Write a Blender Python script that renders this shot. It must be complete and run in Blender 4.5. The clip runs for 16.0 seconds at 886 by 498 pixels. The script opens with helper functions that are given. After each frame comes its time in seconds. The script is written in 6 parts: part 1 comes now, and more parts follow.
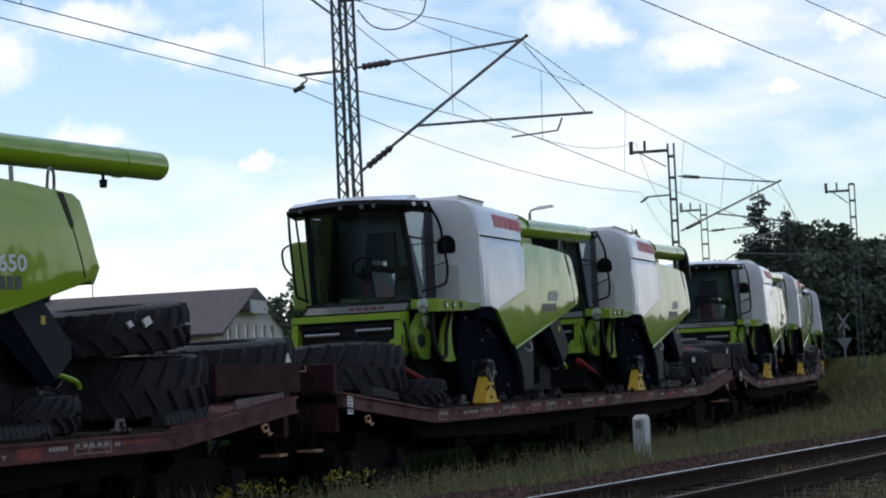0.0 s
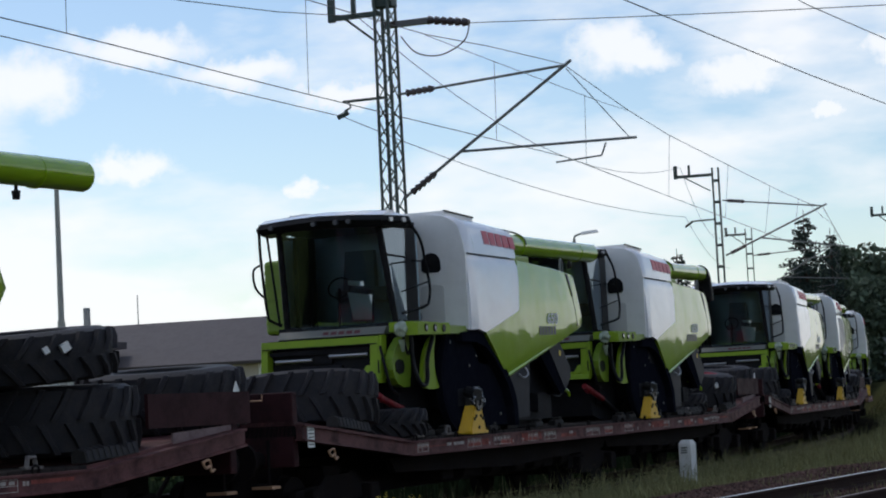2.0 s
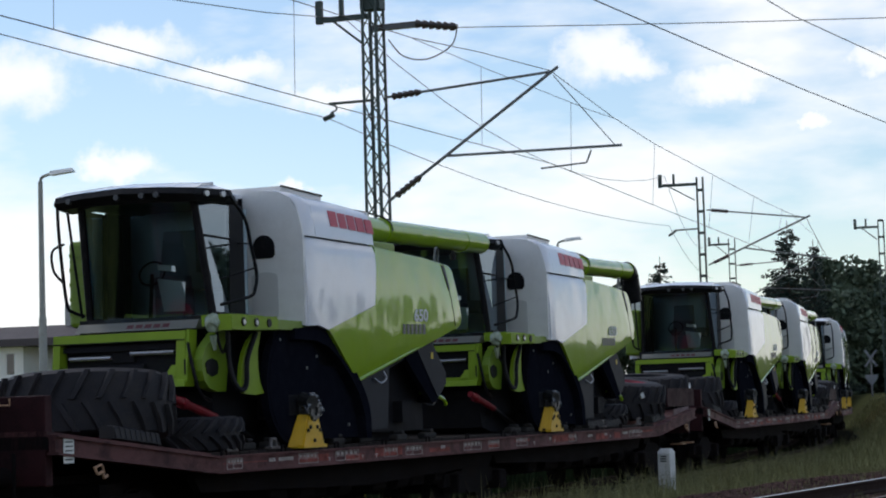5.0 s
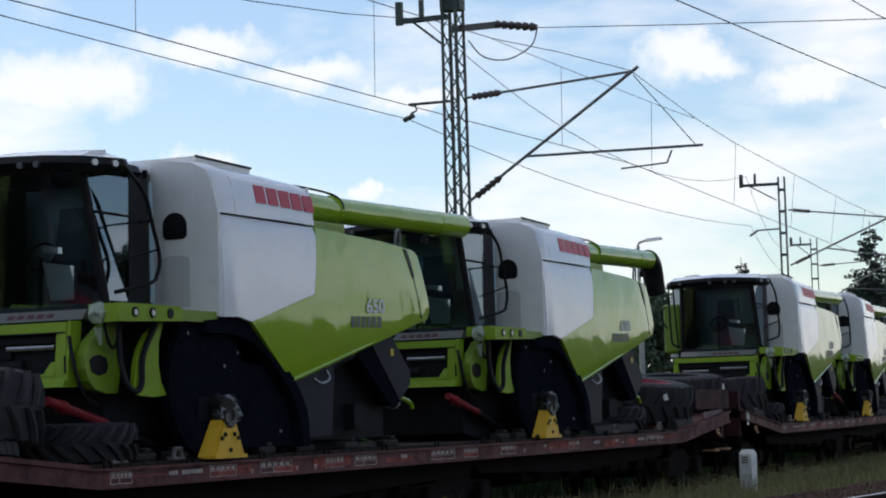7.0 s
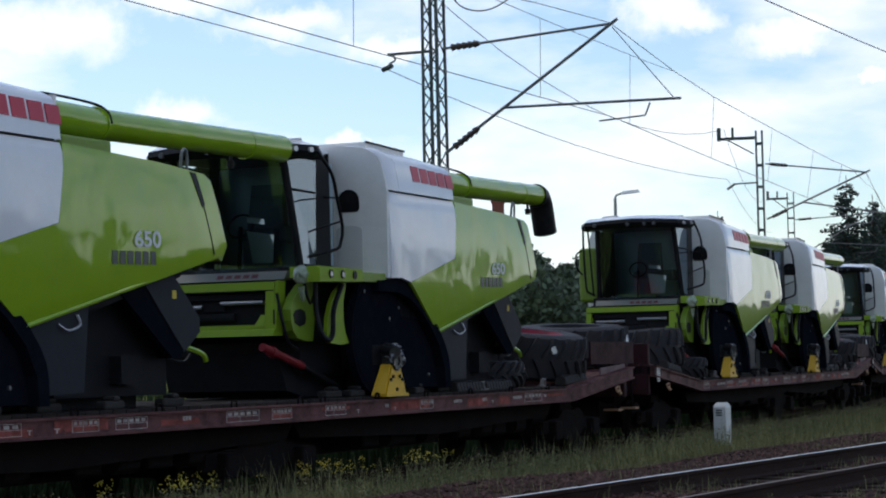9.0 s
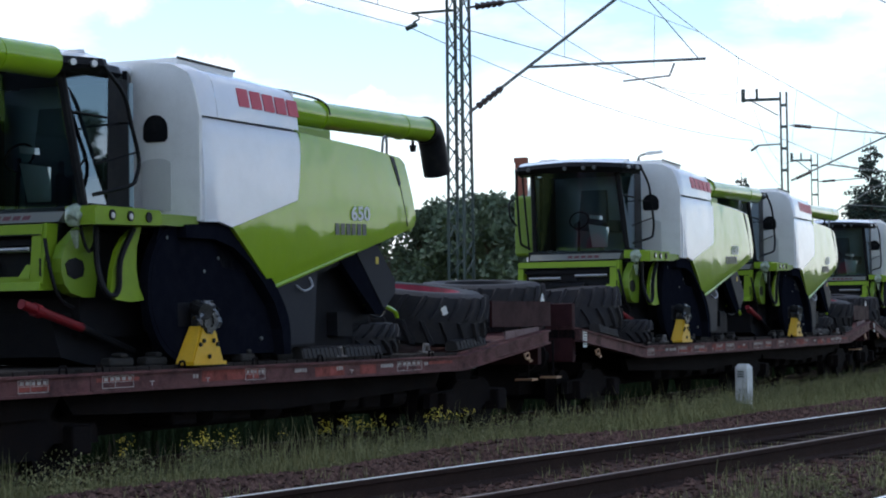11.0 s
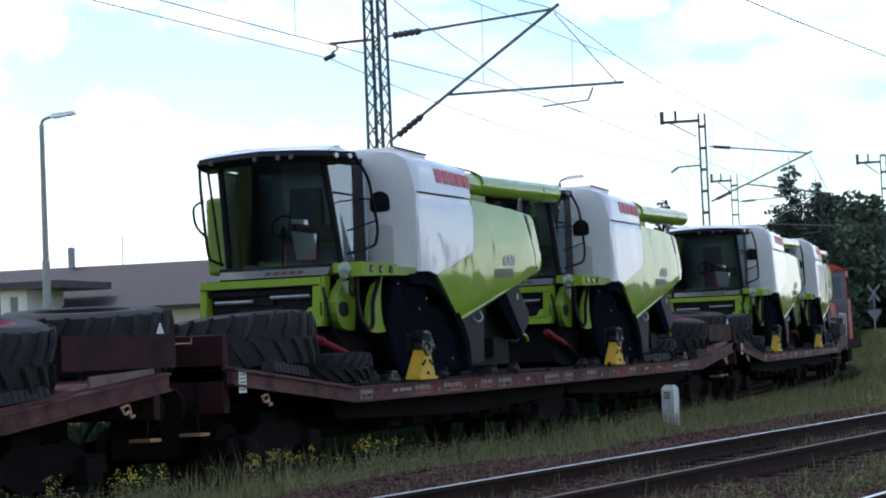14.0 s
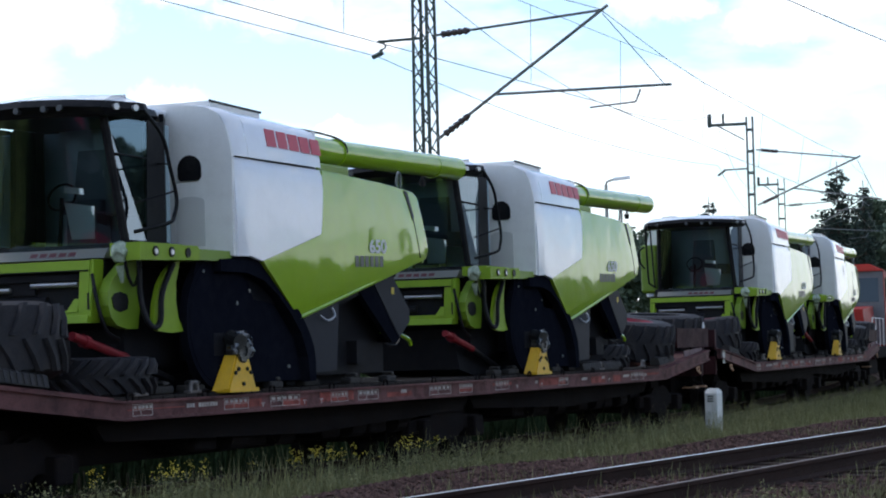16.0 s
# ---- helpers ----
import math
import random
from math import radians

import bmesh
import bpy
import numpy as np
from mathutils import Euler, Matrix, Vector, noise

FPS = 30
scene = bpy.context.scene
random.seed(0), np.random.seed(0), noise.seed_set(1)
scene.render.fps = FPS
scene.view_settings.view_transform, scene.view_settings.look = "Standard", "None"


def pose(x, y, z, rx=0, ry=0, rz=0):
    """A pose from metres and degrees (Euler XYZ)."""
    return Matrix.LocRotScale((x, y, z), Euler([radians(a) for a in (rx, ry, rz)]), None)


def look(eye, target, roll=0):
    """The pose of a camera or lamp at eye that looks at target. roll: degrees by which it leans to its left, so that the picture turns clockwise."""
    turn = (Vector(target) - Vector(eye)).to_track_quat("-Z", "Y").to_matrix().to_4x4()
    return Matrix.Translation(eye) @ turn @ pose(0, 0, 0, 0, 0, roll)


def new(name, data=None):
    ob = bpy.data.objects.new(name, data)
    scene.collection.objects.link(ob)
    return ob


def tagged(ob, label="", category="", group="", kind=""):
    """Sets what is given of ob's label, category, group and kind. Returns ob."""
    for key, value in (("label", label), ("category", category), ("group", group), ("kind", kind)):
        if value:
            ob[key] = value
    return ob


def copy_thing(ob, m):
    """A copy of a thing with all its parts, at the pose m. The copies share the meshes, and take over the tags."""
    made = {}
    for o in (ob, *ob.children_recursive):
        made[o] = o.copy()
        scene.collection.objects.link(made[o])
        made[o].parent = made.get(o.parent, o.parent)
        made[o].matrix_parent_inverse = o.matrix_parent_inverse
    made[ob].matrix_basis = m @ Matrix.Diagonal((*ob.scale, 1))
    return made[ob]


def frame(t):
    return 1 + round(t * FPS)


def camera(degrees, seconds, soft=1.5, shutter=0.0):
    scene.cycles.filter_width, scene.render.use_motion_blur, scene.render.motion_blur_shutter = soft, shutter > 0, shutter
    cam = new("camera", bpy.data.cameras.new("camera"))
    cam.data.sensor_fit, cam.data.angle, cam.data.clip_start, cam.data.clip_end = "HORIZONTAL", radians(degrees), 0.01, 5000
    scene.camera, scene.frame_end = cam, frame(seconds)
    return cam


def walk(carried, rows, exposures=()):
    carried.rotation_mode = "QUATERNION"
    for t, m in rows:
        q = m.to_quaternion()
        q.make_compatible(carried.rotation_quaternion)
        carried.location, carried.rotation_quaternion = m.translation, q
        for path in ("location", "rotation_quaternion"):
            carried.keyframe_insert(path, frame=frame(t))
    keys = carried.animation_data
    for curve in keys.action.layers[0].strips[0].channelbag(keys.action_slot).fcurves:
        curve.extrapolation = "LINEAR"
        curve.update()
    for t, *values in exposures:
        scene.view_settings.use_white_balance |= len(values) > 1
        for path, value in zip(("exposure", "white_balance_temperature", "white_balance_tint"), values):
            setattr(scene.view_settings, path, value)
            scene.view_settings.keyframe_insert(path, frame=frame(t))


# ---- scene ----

# ---- camera: held by hand beside the line, panning a little ----
EYE = (0.0, 0.0, 1.6)
# seconds, azimuth, tilt, roll in degrees
VIEW = [
    (0.0, 24.492, 3.510, -2.729),
    (0.5, 24.838, 3.951, -2.721),
    (1.0, 25.438, 4.087, -2.577),
    (1.5, 25.588, 4.149, -2.813),
    (2.0, 25.663, 4.267, -2.940),
    (2.5, 26.447, 3.807, -2.251),
    (3.0, 24.752, 3.072, -1.561),
    (3.5, 24.289, 3.401, -1.424),
    (4.0, 24.585, 3.810, -1.581),
    (4.2, 24.500, 4.134, -1.818),
    (6.3, 26.669, 4.827, -1.875),
    (6.5, 26.494, 5.280, -2.192),
    (7.0, 27.382, 4.442, -1.741),
    (7.5, 26.300, 3.911, -2.033),
    (8.0, 26.096, 3.566, -1.754),
    (8.2, 26.140, 3.715, -1.839),
    (10.3, 27.809, 1.731, -0.058),
    (10.5, 27.367, 1.817, -0.455),
    (11.0, 27.424, 1.997, -0.793),
    (11.5, 24.773, 2.926, -0.692),
    (12.0, 25.053, 2.306, -0.437),
    (12.5, 25.481, 1.908, -0.431),
    (13.0, 25.235, 2.042, -0.849),
    (13.5, 25.373, 2.384, -1.698),
    (14.0, 25.334, 2.712, -2.377),
    (14.5, 25.468, 2.706, -2.532),
    (15.0, 25.717, 2.828, -2.538),
    (15.5, 26.044, 2.908, -1.880),
    (16.0, 26.557, 2.732, -1.444),
]
TRAVEL = [
    (0.0, 31.131),
    (0.5, 30.527),
    (1.0, 29.912),
    (1.5, 29.250),
    (2.0, 28.556),
    (2.5, 27.818),
    (3.0, 27.043),
    (3.5, 26.242),
    (4.0, 25.387),
    (4.2, 25.027),
    (6.3, 20.978),
    (6.5, 20.551),
    (7.0, 19.460),
    (7.5, 18.322),
    (8.0, 17.137),
    (8.2, 16.654),
    (10.3, 11.346),
    (10.5, 10.811),
    (11.0, 9.400),
    (11.5, 7.914),
    (12.0, 6.447),
    (12.5, 4.961),
    (13.0, 3.436),
    (13.5, 1.858),
    (14.0, 0.180),
    (14.5, -1.460),
    (15.0, -3.121),
    (15.5, -4.804),
    (16.0, -6.524),
]
K0, K1, TRACK_Y = 0.0020745, 0.000018555, 13.969


def aim(az, tilt, roll):
    a, b = radians(az), radians(tilt)
    d = Vector((math.cos(a) * math.cos(b), math.sin(a) * math.cos(b), math.sin(b)))
    return look(EYE, Vector(EYE) + d * 10, roll)


EXPOSURES = [(0, -0.15, 6480, 10), (2.8, -0.28, 6520, 10), (4.2, -0.14, 6560, 10), (6.3, -0.2, 6600, 10), (8.2, -0.2, 6500, 10), (10.3, 0.22, 6200, 9), (13, 0.40, 6180, 8.5), (16, 0.38, 6200, 9.5)]
cam = camera(23.688, 16.0, soft=2.0)
walk(cam, [(t, aim(a, b, r)) for t, a, b, r in VIEW], EXPOSURES)

# ---- sky and sun ----
SUN_TO = Vector((0.25, 0.62, 0.95)).normalized()
world = bpy.data.worlds.new("sky")
scene.world = world
world.use_nodes = True
wn, wl = world.node_tree.nodes, world.node_tree.links
wn.clear()
w_out = wn.new("ShaderNodeOutputWorld")
w_bg = wn.new("ShaderNodeBackground")
w_bg.inputs[1].default_value = 0.15
sky = wn.new("ShaderNodeTexSky")
sky.sky_type, sky.sun_disc = 'NISHITA', False
sky.sun_elevation = math.asin(SUN_TO.z)
sky.sun_rotation = math.atan2(SUN_TO.x, SUN_TO.y)
sky.air_density, sky.dust_density, sky.ozone_density = 1.0, 0.4, 2.0
w_co = wn.new("ShaderNodeTexCoord")
w_map = wn.new("ShaderNodeMapping")
w_map.inputs["Scale"].default_value = (1.0, 1.0, 3.2)
w_map.inputs["Location"].default_value = (0.3, 0.9, 0.1)
w_noise = wn.new("ShaderNodeTexNoise")
w_noise.inputs["Scale"].default_value, w_noise.inputs["Detail"].default_value = 5.0, 10.0
w_noise.inputs["Roughness"].default_value = 0.52
w_ramp = wn.new("ShaderNodeValToRGB")
w_ramp.color_ramp.elements[0].position, w_ramp.color_ramp.elements[1].position = 0.50, 0.63
w_mix = wn.new("ShaderNodeMix")
w_mix.data_type = 'RGBA'
w_mix.inputs[7].default_value = (8.0, 8.1, 8.3, 1)
wl.new(w_co.outputs["Generated"], w_map.inputs[0])
wl.new(w_map.outputs[0], w_noise.inputs["Vector"])
# more cloud towards the horizon
w_sep = wn.new("ShaderNodeSeparateXYZ")
w_low = wn.new("ShaderNodeMapRange")
w_low.inputs[1].default_value, w_low.inputs[2].default_value = 0.0, 0.17
w_low.inputs[3].default_value, w_low.inputs[4].default_value = 0.20, 0.0
w_add = wn.new("ShaderNodeMath")
w_add.operation = 'ADD'
wl.new(w_co.outputs["Generated"], w_sep.inputs[0])
wl.new(w_sep.outputs[2], w_low.inputs[0])
wl.new(w_low.outputs[0], w_add.inputs[0])
wl.new(w_noise.outputs[0], w_add.inputs[1])
wl.new(w_add.outputs[0], w_ramp.inputs[0])


def sky_math(op, a, b):
    nd = wn.new("ShaderNodeMath")
    nd.operation = op
    for k, v in enumerate((a, b)):
        if isinstance(v, (int, float)):
            nd.inputs[k].default_value = v
        else:
            wl.new(v, nd.inputs[k])
    return nd.outputs[0]


def sky_vector(op, a, b, c=None):
    nd = wn.new("ShaderNodeVectorMath")
    nd.operation = op
    for k, v in enumerate((a, b, c)):
        if isinstance(v, tuple):
            nd.inputs[k].default_value = v
        elif v is not None:
            wl.new(v, nd.inputs[k])
    return nd


# heaped clouds: bearing, height, half width and half height of each, in degrees
CLOUDS = [(33.8, 10.0, 2.4, 0.6), (31.0, 9.25, 2.2, 0.55), (28.0, 8.6, 2.0, 0.5), (33.9, 6.8, 1.5, 0.55), (34.6, 6.9, 0.7, 0.6), (29.35, 6.05, 0.55, 0.28), (20.8, 9.5, 1.3, 0.95), (20.1, 9.2, 1.3, 0.6), (17.4, 8.5, 1.9, 0.65), (16.7, 8.8, 0.9, 0.6),
          (15.1, 7.4, 0.7, 0.35), (38.2, 9.0, 2.6, 1.0), (36.6, 9.1, 1.7, 1.0), (33.6, 3.3, 1.7, 0.5), (30.4, 3.0, 1.1, 0.35), (13.4, 8.9, 1.2, 0.6), (45.0, 7.5, 3.0, 1.3), (7.0, 8.0, 3.0, 1.2)]
deg = math.degrees(1.0)
bearing = sky_math('MULTIPLY', sky_math('ARCTAN2', w_sep.outputs[1], w_sep.outputs[0]), deg)
height = sky_math('MULTIPLY', sky_math('ARCSINE', w_sep.outputs[2], 0.0), deg)
w_comb = wn.new("ShaderNodeCombineXYZ")
wl.new(bearing, w_comb.inputs[0]), wl.new(height, w_comb.inputs[1])
w_puff = wn.new("ShaderNodeTexNoise")
w_puff.inputs["Scale"].default_value, w_puff.inputs["Detail"].default_value, w_puff.inputs["Roughness"].default_value = 1.1, 9.0, 0.62
wl.new(w_comb.outputs[0], w_puff.inputs["Vector"])
w_shift = sky_vector('MULTIPLY_ADD', w_puff.outputs["Color"], (2.2, 1.3, 0.0), (-1.1, -0.65, 0.0))
w_at = sky_vector('ADD', w_comb.outputs[0], w_shift.outputs[0]).outputs[0]
heap = 0.0
for a, e, wa, we in CLOUDS:
    far_off = sky_vector('LENGTH', sky_vector('MULTIPLY_ADD', w_at, (1 / wa, 1 / we, 0.0), (-a / wa, -e / we, 0.0)).outputs[0], None)
    heap = sky_math('MAXIMUM', heap, sky_math('SUBTRACT', 1.15, far_off.outputs["Value"]))
w_edge = wn.new("ShaderNodeMapRange")
w_edge.inputs[1].default_value, w_edge.inputs[2].default_value, w_edge.inputs[4].default_value = 0.0, 0.85, 0.85
w_edge.interpolation_type = 'SMOOTHSTEP'
wl.new(heap, w_edge.inputs[0])
wl.new(sky_math('MAXIMUM', sky_math('MULTIPLY', w_ramp.outputs[0], 0.82), w_edge.outputs[0]), w_mix.inputs[0])
wl.new(sky.outputs[0], w_mix.inputs[6])
wl.new(w_mix.outputs[2], w_bg.inputs[0])
wl.new(w_bg.outputs[0], w_out.inputs[0])
sun_data = bpy.data.lights.new("sun", 'SUN')
sun_data.energy, sun_data.angle, sun_data.color = 0.9, radians(12), (1.0, 0.96, 0.9)
sun = new("sun", sun_data)
sun.matrix_world = look(SUN_TO * 60, (0, 0, 0))

# ---- mesh helpers ----
def part(name, bm, mat, parent=None, label="", smooth=False, z=0.0):
    """One mesh object from bm, under parent."""
    if z:
        bmesh.ops.translate(bm, vec=(0, 0, z), verts=bm.verts)
    bmesh.ops.recalc_face_normals(bm, faces=bm.faces)
    me = bpy.data.meshes.new(name)
    bm.to_mesh(me)
    bm.free()
    mats = mat if isinstance(mat, (list, tuple)) else [mat]
    for m in mats:
        me.materials.append(m)
    if smooth:
        for f in me.polygons:
            f.use_smooth = True
        me.set_sharp_from_angle(angle=radians(35))
    ob = new(name, me)
    if parent is not None:
        ob.parent = parent
    if label:
        tagged(ob, label)
    return ob


def thing(name, label, category, group="", kind=""):
    return tagged(new(name), label, category, group, kind)


def B():
    return bmesh.new()


def box(bm, x0, x1, y0, y1, z0, z1, bev=0.0):
    v = [bm.verts.new((x, y, z)) for x in (x0, x1) for y in (y0, y1) for z in (z0, z1)]
    fs = [bm.faces.new([v[i] for i in q]) for q in
          ((0, 1, 3, 2), (4, 6, 7, 5), (0, 4, 5, 1), (2, 3, 7, 6), (0, 2, 6, 4), (1, 5, 7, 3))]
    if bev:
        es = list({e for f in fs for e in f.edges})
        bmesh.ops.bevel(bm, geom=es, offset=bev, segments=2, affect='EDGES', profile=0.5)
    return bm


def hexa(bm, lo, hi):
    """A block between two quads of points (four each, same turn)."""
    a = [bm.verts.new(p) for p in lo]
    b = [bm.verts.new(p) for p in hi]
    bm.faces.new(a), bm.faces.new(b[::-1])
    for i in range(len(a)):
        j = (i + 1) % len(a)
        bm.faces.new((a[i], b[i], b[j], a[j]))
    return bm


def prism(bm, pts, y0, y1):
    """A profile in x, z drawn out from y0 to y1."""
    return hexa(bm, [(x, y0, z) for x, z in pts], [(x, y1, z) for x, z in pts])


def prism_x(bm, pts, x0, x1):
    """A profile in y, z drawn out from x0 to x1."""
    return hexa(bm, [(x0, y, z) for y, z in pts], [(x1, y, z) for y, z in pts])


def sheet(bm, pts, y, thick, bulge=None, step=0.22, crease=None):
    """A panel in the x-z plane with a bowed outer face."""
    tmp = bmesh.new()
    tmp.faces.new([tmp.verts.new((x, 0, z)) for x, z in pts])
    xs, zs = [p[0] for p in pts], [p[1] for p in pts]
    for ax, vals in ((0, xs), (2, zs)):
        c = min(vals) + step
        while c < max(vals) - 0.02:
            co, no = [0, 0, 0], [0, 0, 0]
            co[ax], no[ax] = c, 1
            bmesh.ops.bisect_plane(tmp, geom=tmp.verts[:] + tmp.edges[:] + tmp.faces[:], plane_co=co, plane_no=no)
            c += step
    if crease:
        bmesh.ops.bisect_plane(tmp, geom=tmp.verts[:] + tmp.edges[:] + tmp.faces[:], plane_co=crease[0], plane_no=crease[1])
    out = bmesh.ops.extrude_face_region(tmp, geom=tmp.faces[:])
    top = {v for v in out["geom"] if isinstance(v, bmesh.types.BMVert)}
    sg = 1 if y > 0 else -1
    for v in tmp.verts:
        off = bulge(v.co.x, v.co.z) if bulge else 0.0
        v.co.y = y + sg * (off + (0 if v in top else -thick))
    me = bpy.data.meshes.new("tmp")
    tmp.to_mesh(me)
    tmp.free()
    bm.from_mesh(me)
    bpy.data.meshes.remove(me)
    return bm


def rod(bm, a, b, r, seg=10, r2=None, cap=True):
    a, b = Vector(a), Vector(b)
    q = (b - a).to_track_quat('Z', 'Y')
    r2 = r if r2 is None else r2
    lo, hi = [], []
    for i in range(seg):
        t = 2 * math.pi * i / seg
        d = Vector((math.cos(t), math.sin(t), 0))
        lo.append(bm.verts.new(a + q @ (d * r)))
        hi.append(bm.verts.new(b + q @ (d * r2)))
    for i in range(seg):
        j = (i + 1) % seg
        bm.faces.new((lo[i], lo[j], hi[j], hi[i]))
    if cap:
        bm.faces.new(lo[::-1]), bm.faces.new(hi)
    return bm


def tube(bm, pts, r, seg=8):
    """One unbroken round bar along pts."""
    P = [Vector(p) for p in pts]
    rings, q, d0 = [], None, None
    for i, p in enumerate(P):
        d = (P[min(i + 1, len(P) - 1)] - P[max(i - 1, 0)]).normalized()
        q = d.to_track_quat('Z', 'Y') if q is None else d0.rotation_difference(d) @ q
        d0 = d
        rings.append([bm.verts.new(p + q @ Vector((r * math.cos(2 * math.pi * k / seg), r * math.sin(2 * math.pi * k / seg), 0))) for k in range(seg)])
    for a, b in zip(rings, rings[1:]):
        for k in range(seg):
            bm.faces.new((a[k], a[(k + 1) % seg], b[(k + 1) % seg], b[k]))
    bm.faces.new(rings[0][::-1]), bm.faces.new(rings[-1])
    return bm


def smooth_path(pts, n=5):
    """Catmull-Rom points through pts."""
    P = [Vector(p) for p in pts]
    out = []
    for i in range(len(P) - 1):
        p0, p1, p2, p3 = P[max(i - 1, 0)], P[i], P[i + 1], P[min(i + 2, len(P) - 1)]
        for k in range(n):
            t = k / n
            out.append(0.5 * (2 * p1 + (p2 - p0) * t + (2 * p0 - 5 * p1 + 4 * p2 - p3) * t * t + (3 * p1 - p0 - 3 * p2 + p3) * t ** 3))
    return out + [P[-1]]


def lathe(bm, prof, seg=40, axis='Z'):
    """Turns (radius, height) points about an upright axis; the profile is closed."""
    rings = []
    for r, h in prof:
        rings.append([bm.verts.new((r * math.cos(2 * math.pi * i / seg), r * math.sin(2 * math.pi * i / seg), h)) for i in range(seg)])
    n = len(rings)
    for k in range(n):
        a, b = rings[k], rings[(k + 1) % n]
        for i in range(seg):
            j = (i + 1) % seg
            bm.faces.new((a[i], a[j], b[j], b[i]))
    return bm


def track(s):
    """Point and heading of the train's track at s metres along it."""
    n, x, y = 24, 0.0, 0.0
    for i in range(n):
        u = s * (i + 0.5) / n
        th = K0 * u + K1 * u * u / 2
        x, y = x + math.cos(th) * s / n, y + math.sin(th) * s / n
    return x, TRACK_Y + y, K0 * s + K1 * s * s / 2


def beside(s, q, z=0.0):
    x, y, th = track(s)
    return Vector((x - math.sin(th) * q, y + math.cos(th) * q, z))

# ---- materials ----
def material(name, base, rough=0.5, metal=0.0, vary=0.12, scale=6.0, fine=60.0, bump=0.15, dirt=None, dirt_amount=0.35,
             coat=0.0, rand=0.0, spec=0.5, island=0.0, wave=0.0):
    """Base colour broken up at two scales, with stains and fine relief."""
    m = bpy.data.materials.new(name)
    m.use_nodes = True
    n, l = m.node_tree.nodes, m.node_tree.links
    b = n["Principled BSDF"]
    b.inputs["Roughness"].default_value, b.inputs["Metallic"].default_value = rough, metal
    b.inputs["Coat Weight"].default_value, b.inputs["Coat Roughness"].default_value = coat, 0.08
    b.inputs["Specular IOR Level"].default_value = spec
    co = n.new("ShaderNodeTexCoord")
    n1, n2 = n.new("ShaderNodeTexNoise"), n.new("ShaderNodeTexNoise")
    n1.inputs["Scale"].default_value, n1.inputs["Detail"].default_value = scale * 0.35, 6
    n2.inputs["Scale"].default_value, n2.inputs["Detail"].default_value = fine, 3
    for q in (n1, n2):
        l.new(co.outputs["Object"], q.inputs["Vector"])
    hsv = n.new("ShaderNodeHueSaturation")
    hsv.inputs["Color"].default_value = (*base, 1)
    add = n.new("ShaderNodeMath")
    add.operation = 'ADD'
    l.new(n1.outputs[0], add.inputs[0]), l.new(n2.outputs[0], add.inputs[1])
    mr = n.new("ShaderNodeMapRange")
    mr.inputs[1].default_value, mr.inputs[2].default_value = 0.6, 1.4
    mr.inputs[3].default_value, mr.inputs[4].default_value = 1 - vary, 1 + vary
    l.new(add.outputs[0], mr.inputs[0])
    if rand or island:
        oi = n.new("ShaderNodeObjectInfo" if rand else "ShaderNodeNewGeometry")
        rand = rand or island
        r2 = n.new("ShaderNodeMapRange")
        r2.inputs[3].default_value, r2.inputs[4].default_value = 1 - rand, 1 + rand
        l.new(oi.outputs["Random Per Island" if island else "Random"], r2.inputs[0])
        mu = n.new("ShaderNodeMath")
        mu.operation = 'MULTIPLY'
        l.new(mr.outputs[0], mu.inputs[0]), l.new(r2.outputs[0], mu.inputs[1])
        l.new(mu.outputs[0], hsv.inputs["Value"])
    else:
        l.new(mr.outputs[0], hsv.inputs["Value"])
    col = hsv.outputs[0]
    if dirt:
        n3 = n.new("ShaderNodeTexNoise")
        n3.inputs["Scale"].default_value, n3.inputs["Detail"].default_value, n3.inputs["Roughness"].default_value = scale, 8, 0.7
        l.new(co.outputs["Object"], n3.inputs["Vector"])
        rp = n.new("ShaderNodeMapRange")
        rp.inputs[1].default_value, rp.inputs[2].default_value, rp.inputs[4].default_value = 0.45, 0.72, dirt_amount
        l.new(n3.outputs[0], rp.inputs[0])
        mx = n.new("ShaderNodeMix")
        mx.data_type = 'RGBA'
        mx.inputs[7].default_value = (*dirt, 1)
        l.new(rp.outputs[0], mx.inputs[0]), l.new(col, mx.inputs[6])
        col = mx.outputs[2]
        ra = n.new("ShaderNodeMapRange")
        ra.inputs[3].default_value, ra.inputs[4].default_value = rough, min(1.0, rough + 0.3)
        l.new(rp.outputs[0], ra.inputs[0]), l.new(ra.outputs[0], b.inputs["Roughness"])
    l.new(col, b.inputs["Base Color"])
    if bump:
        bp = n.new("ShaderNodeBump")
        bp.inputs["Strength"].default_value, bp.inputs["Distance"].default_value = bump, 0.02
        l.new(n2.outputs[0], bp.inputs["Height"]), l.new(bp.outputs[0], b.inputs["Normal"])
        if wave:
            # shallow unevenness of thin sheets
            n4, b4 = n.new("ShaderNodeTexNoise"), n.new("ShaderNodeBump")
            n4.inputs["Scale"].default_value, n4.inputs["Detail"].default_value = 1.6, 1.5
            b4.inputs["Strength"].default_value, b4.inputs["Distance"].default_value = 1.0, wave
            l.new(co.outputs["Object"], n4.inputs["Vector"])
            l.new(n4.outputs[0], b4.inputs["Height"]), l.new(b4.outputs[0], bp.inputs["Normal"])
            l.new(b4.outputs[0], b.inputs["Coat Normal"])
    return m


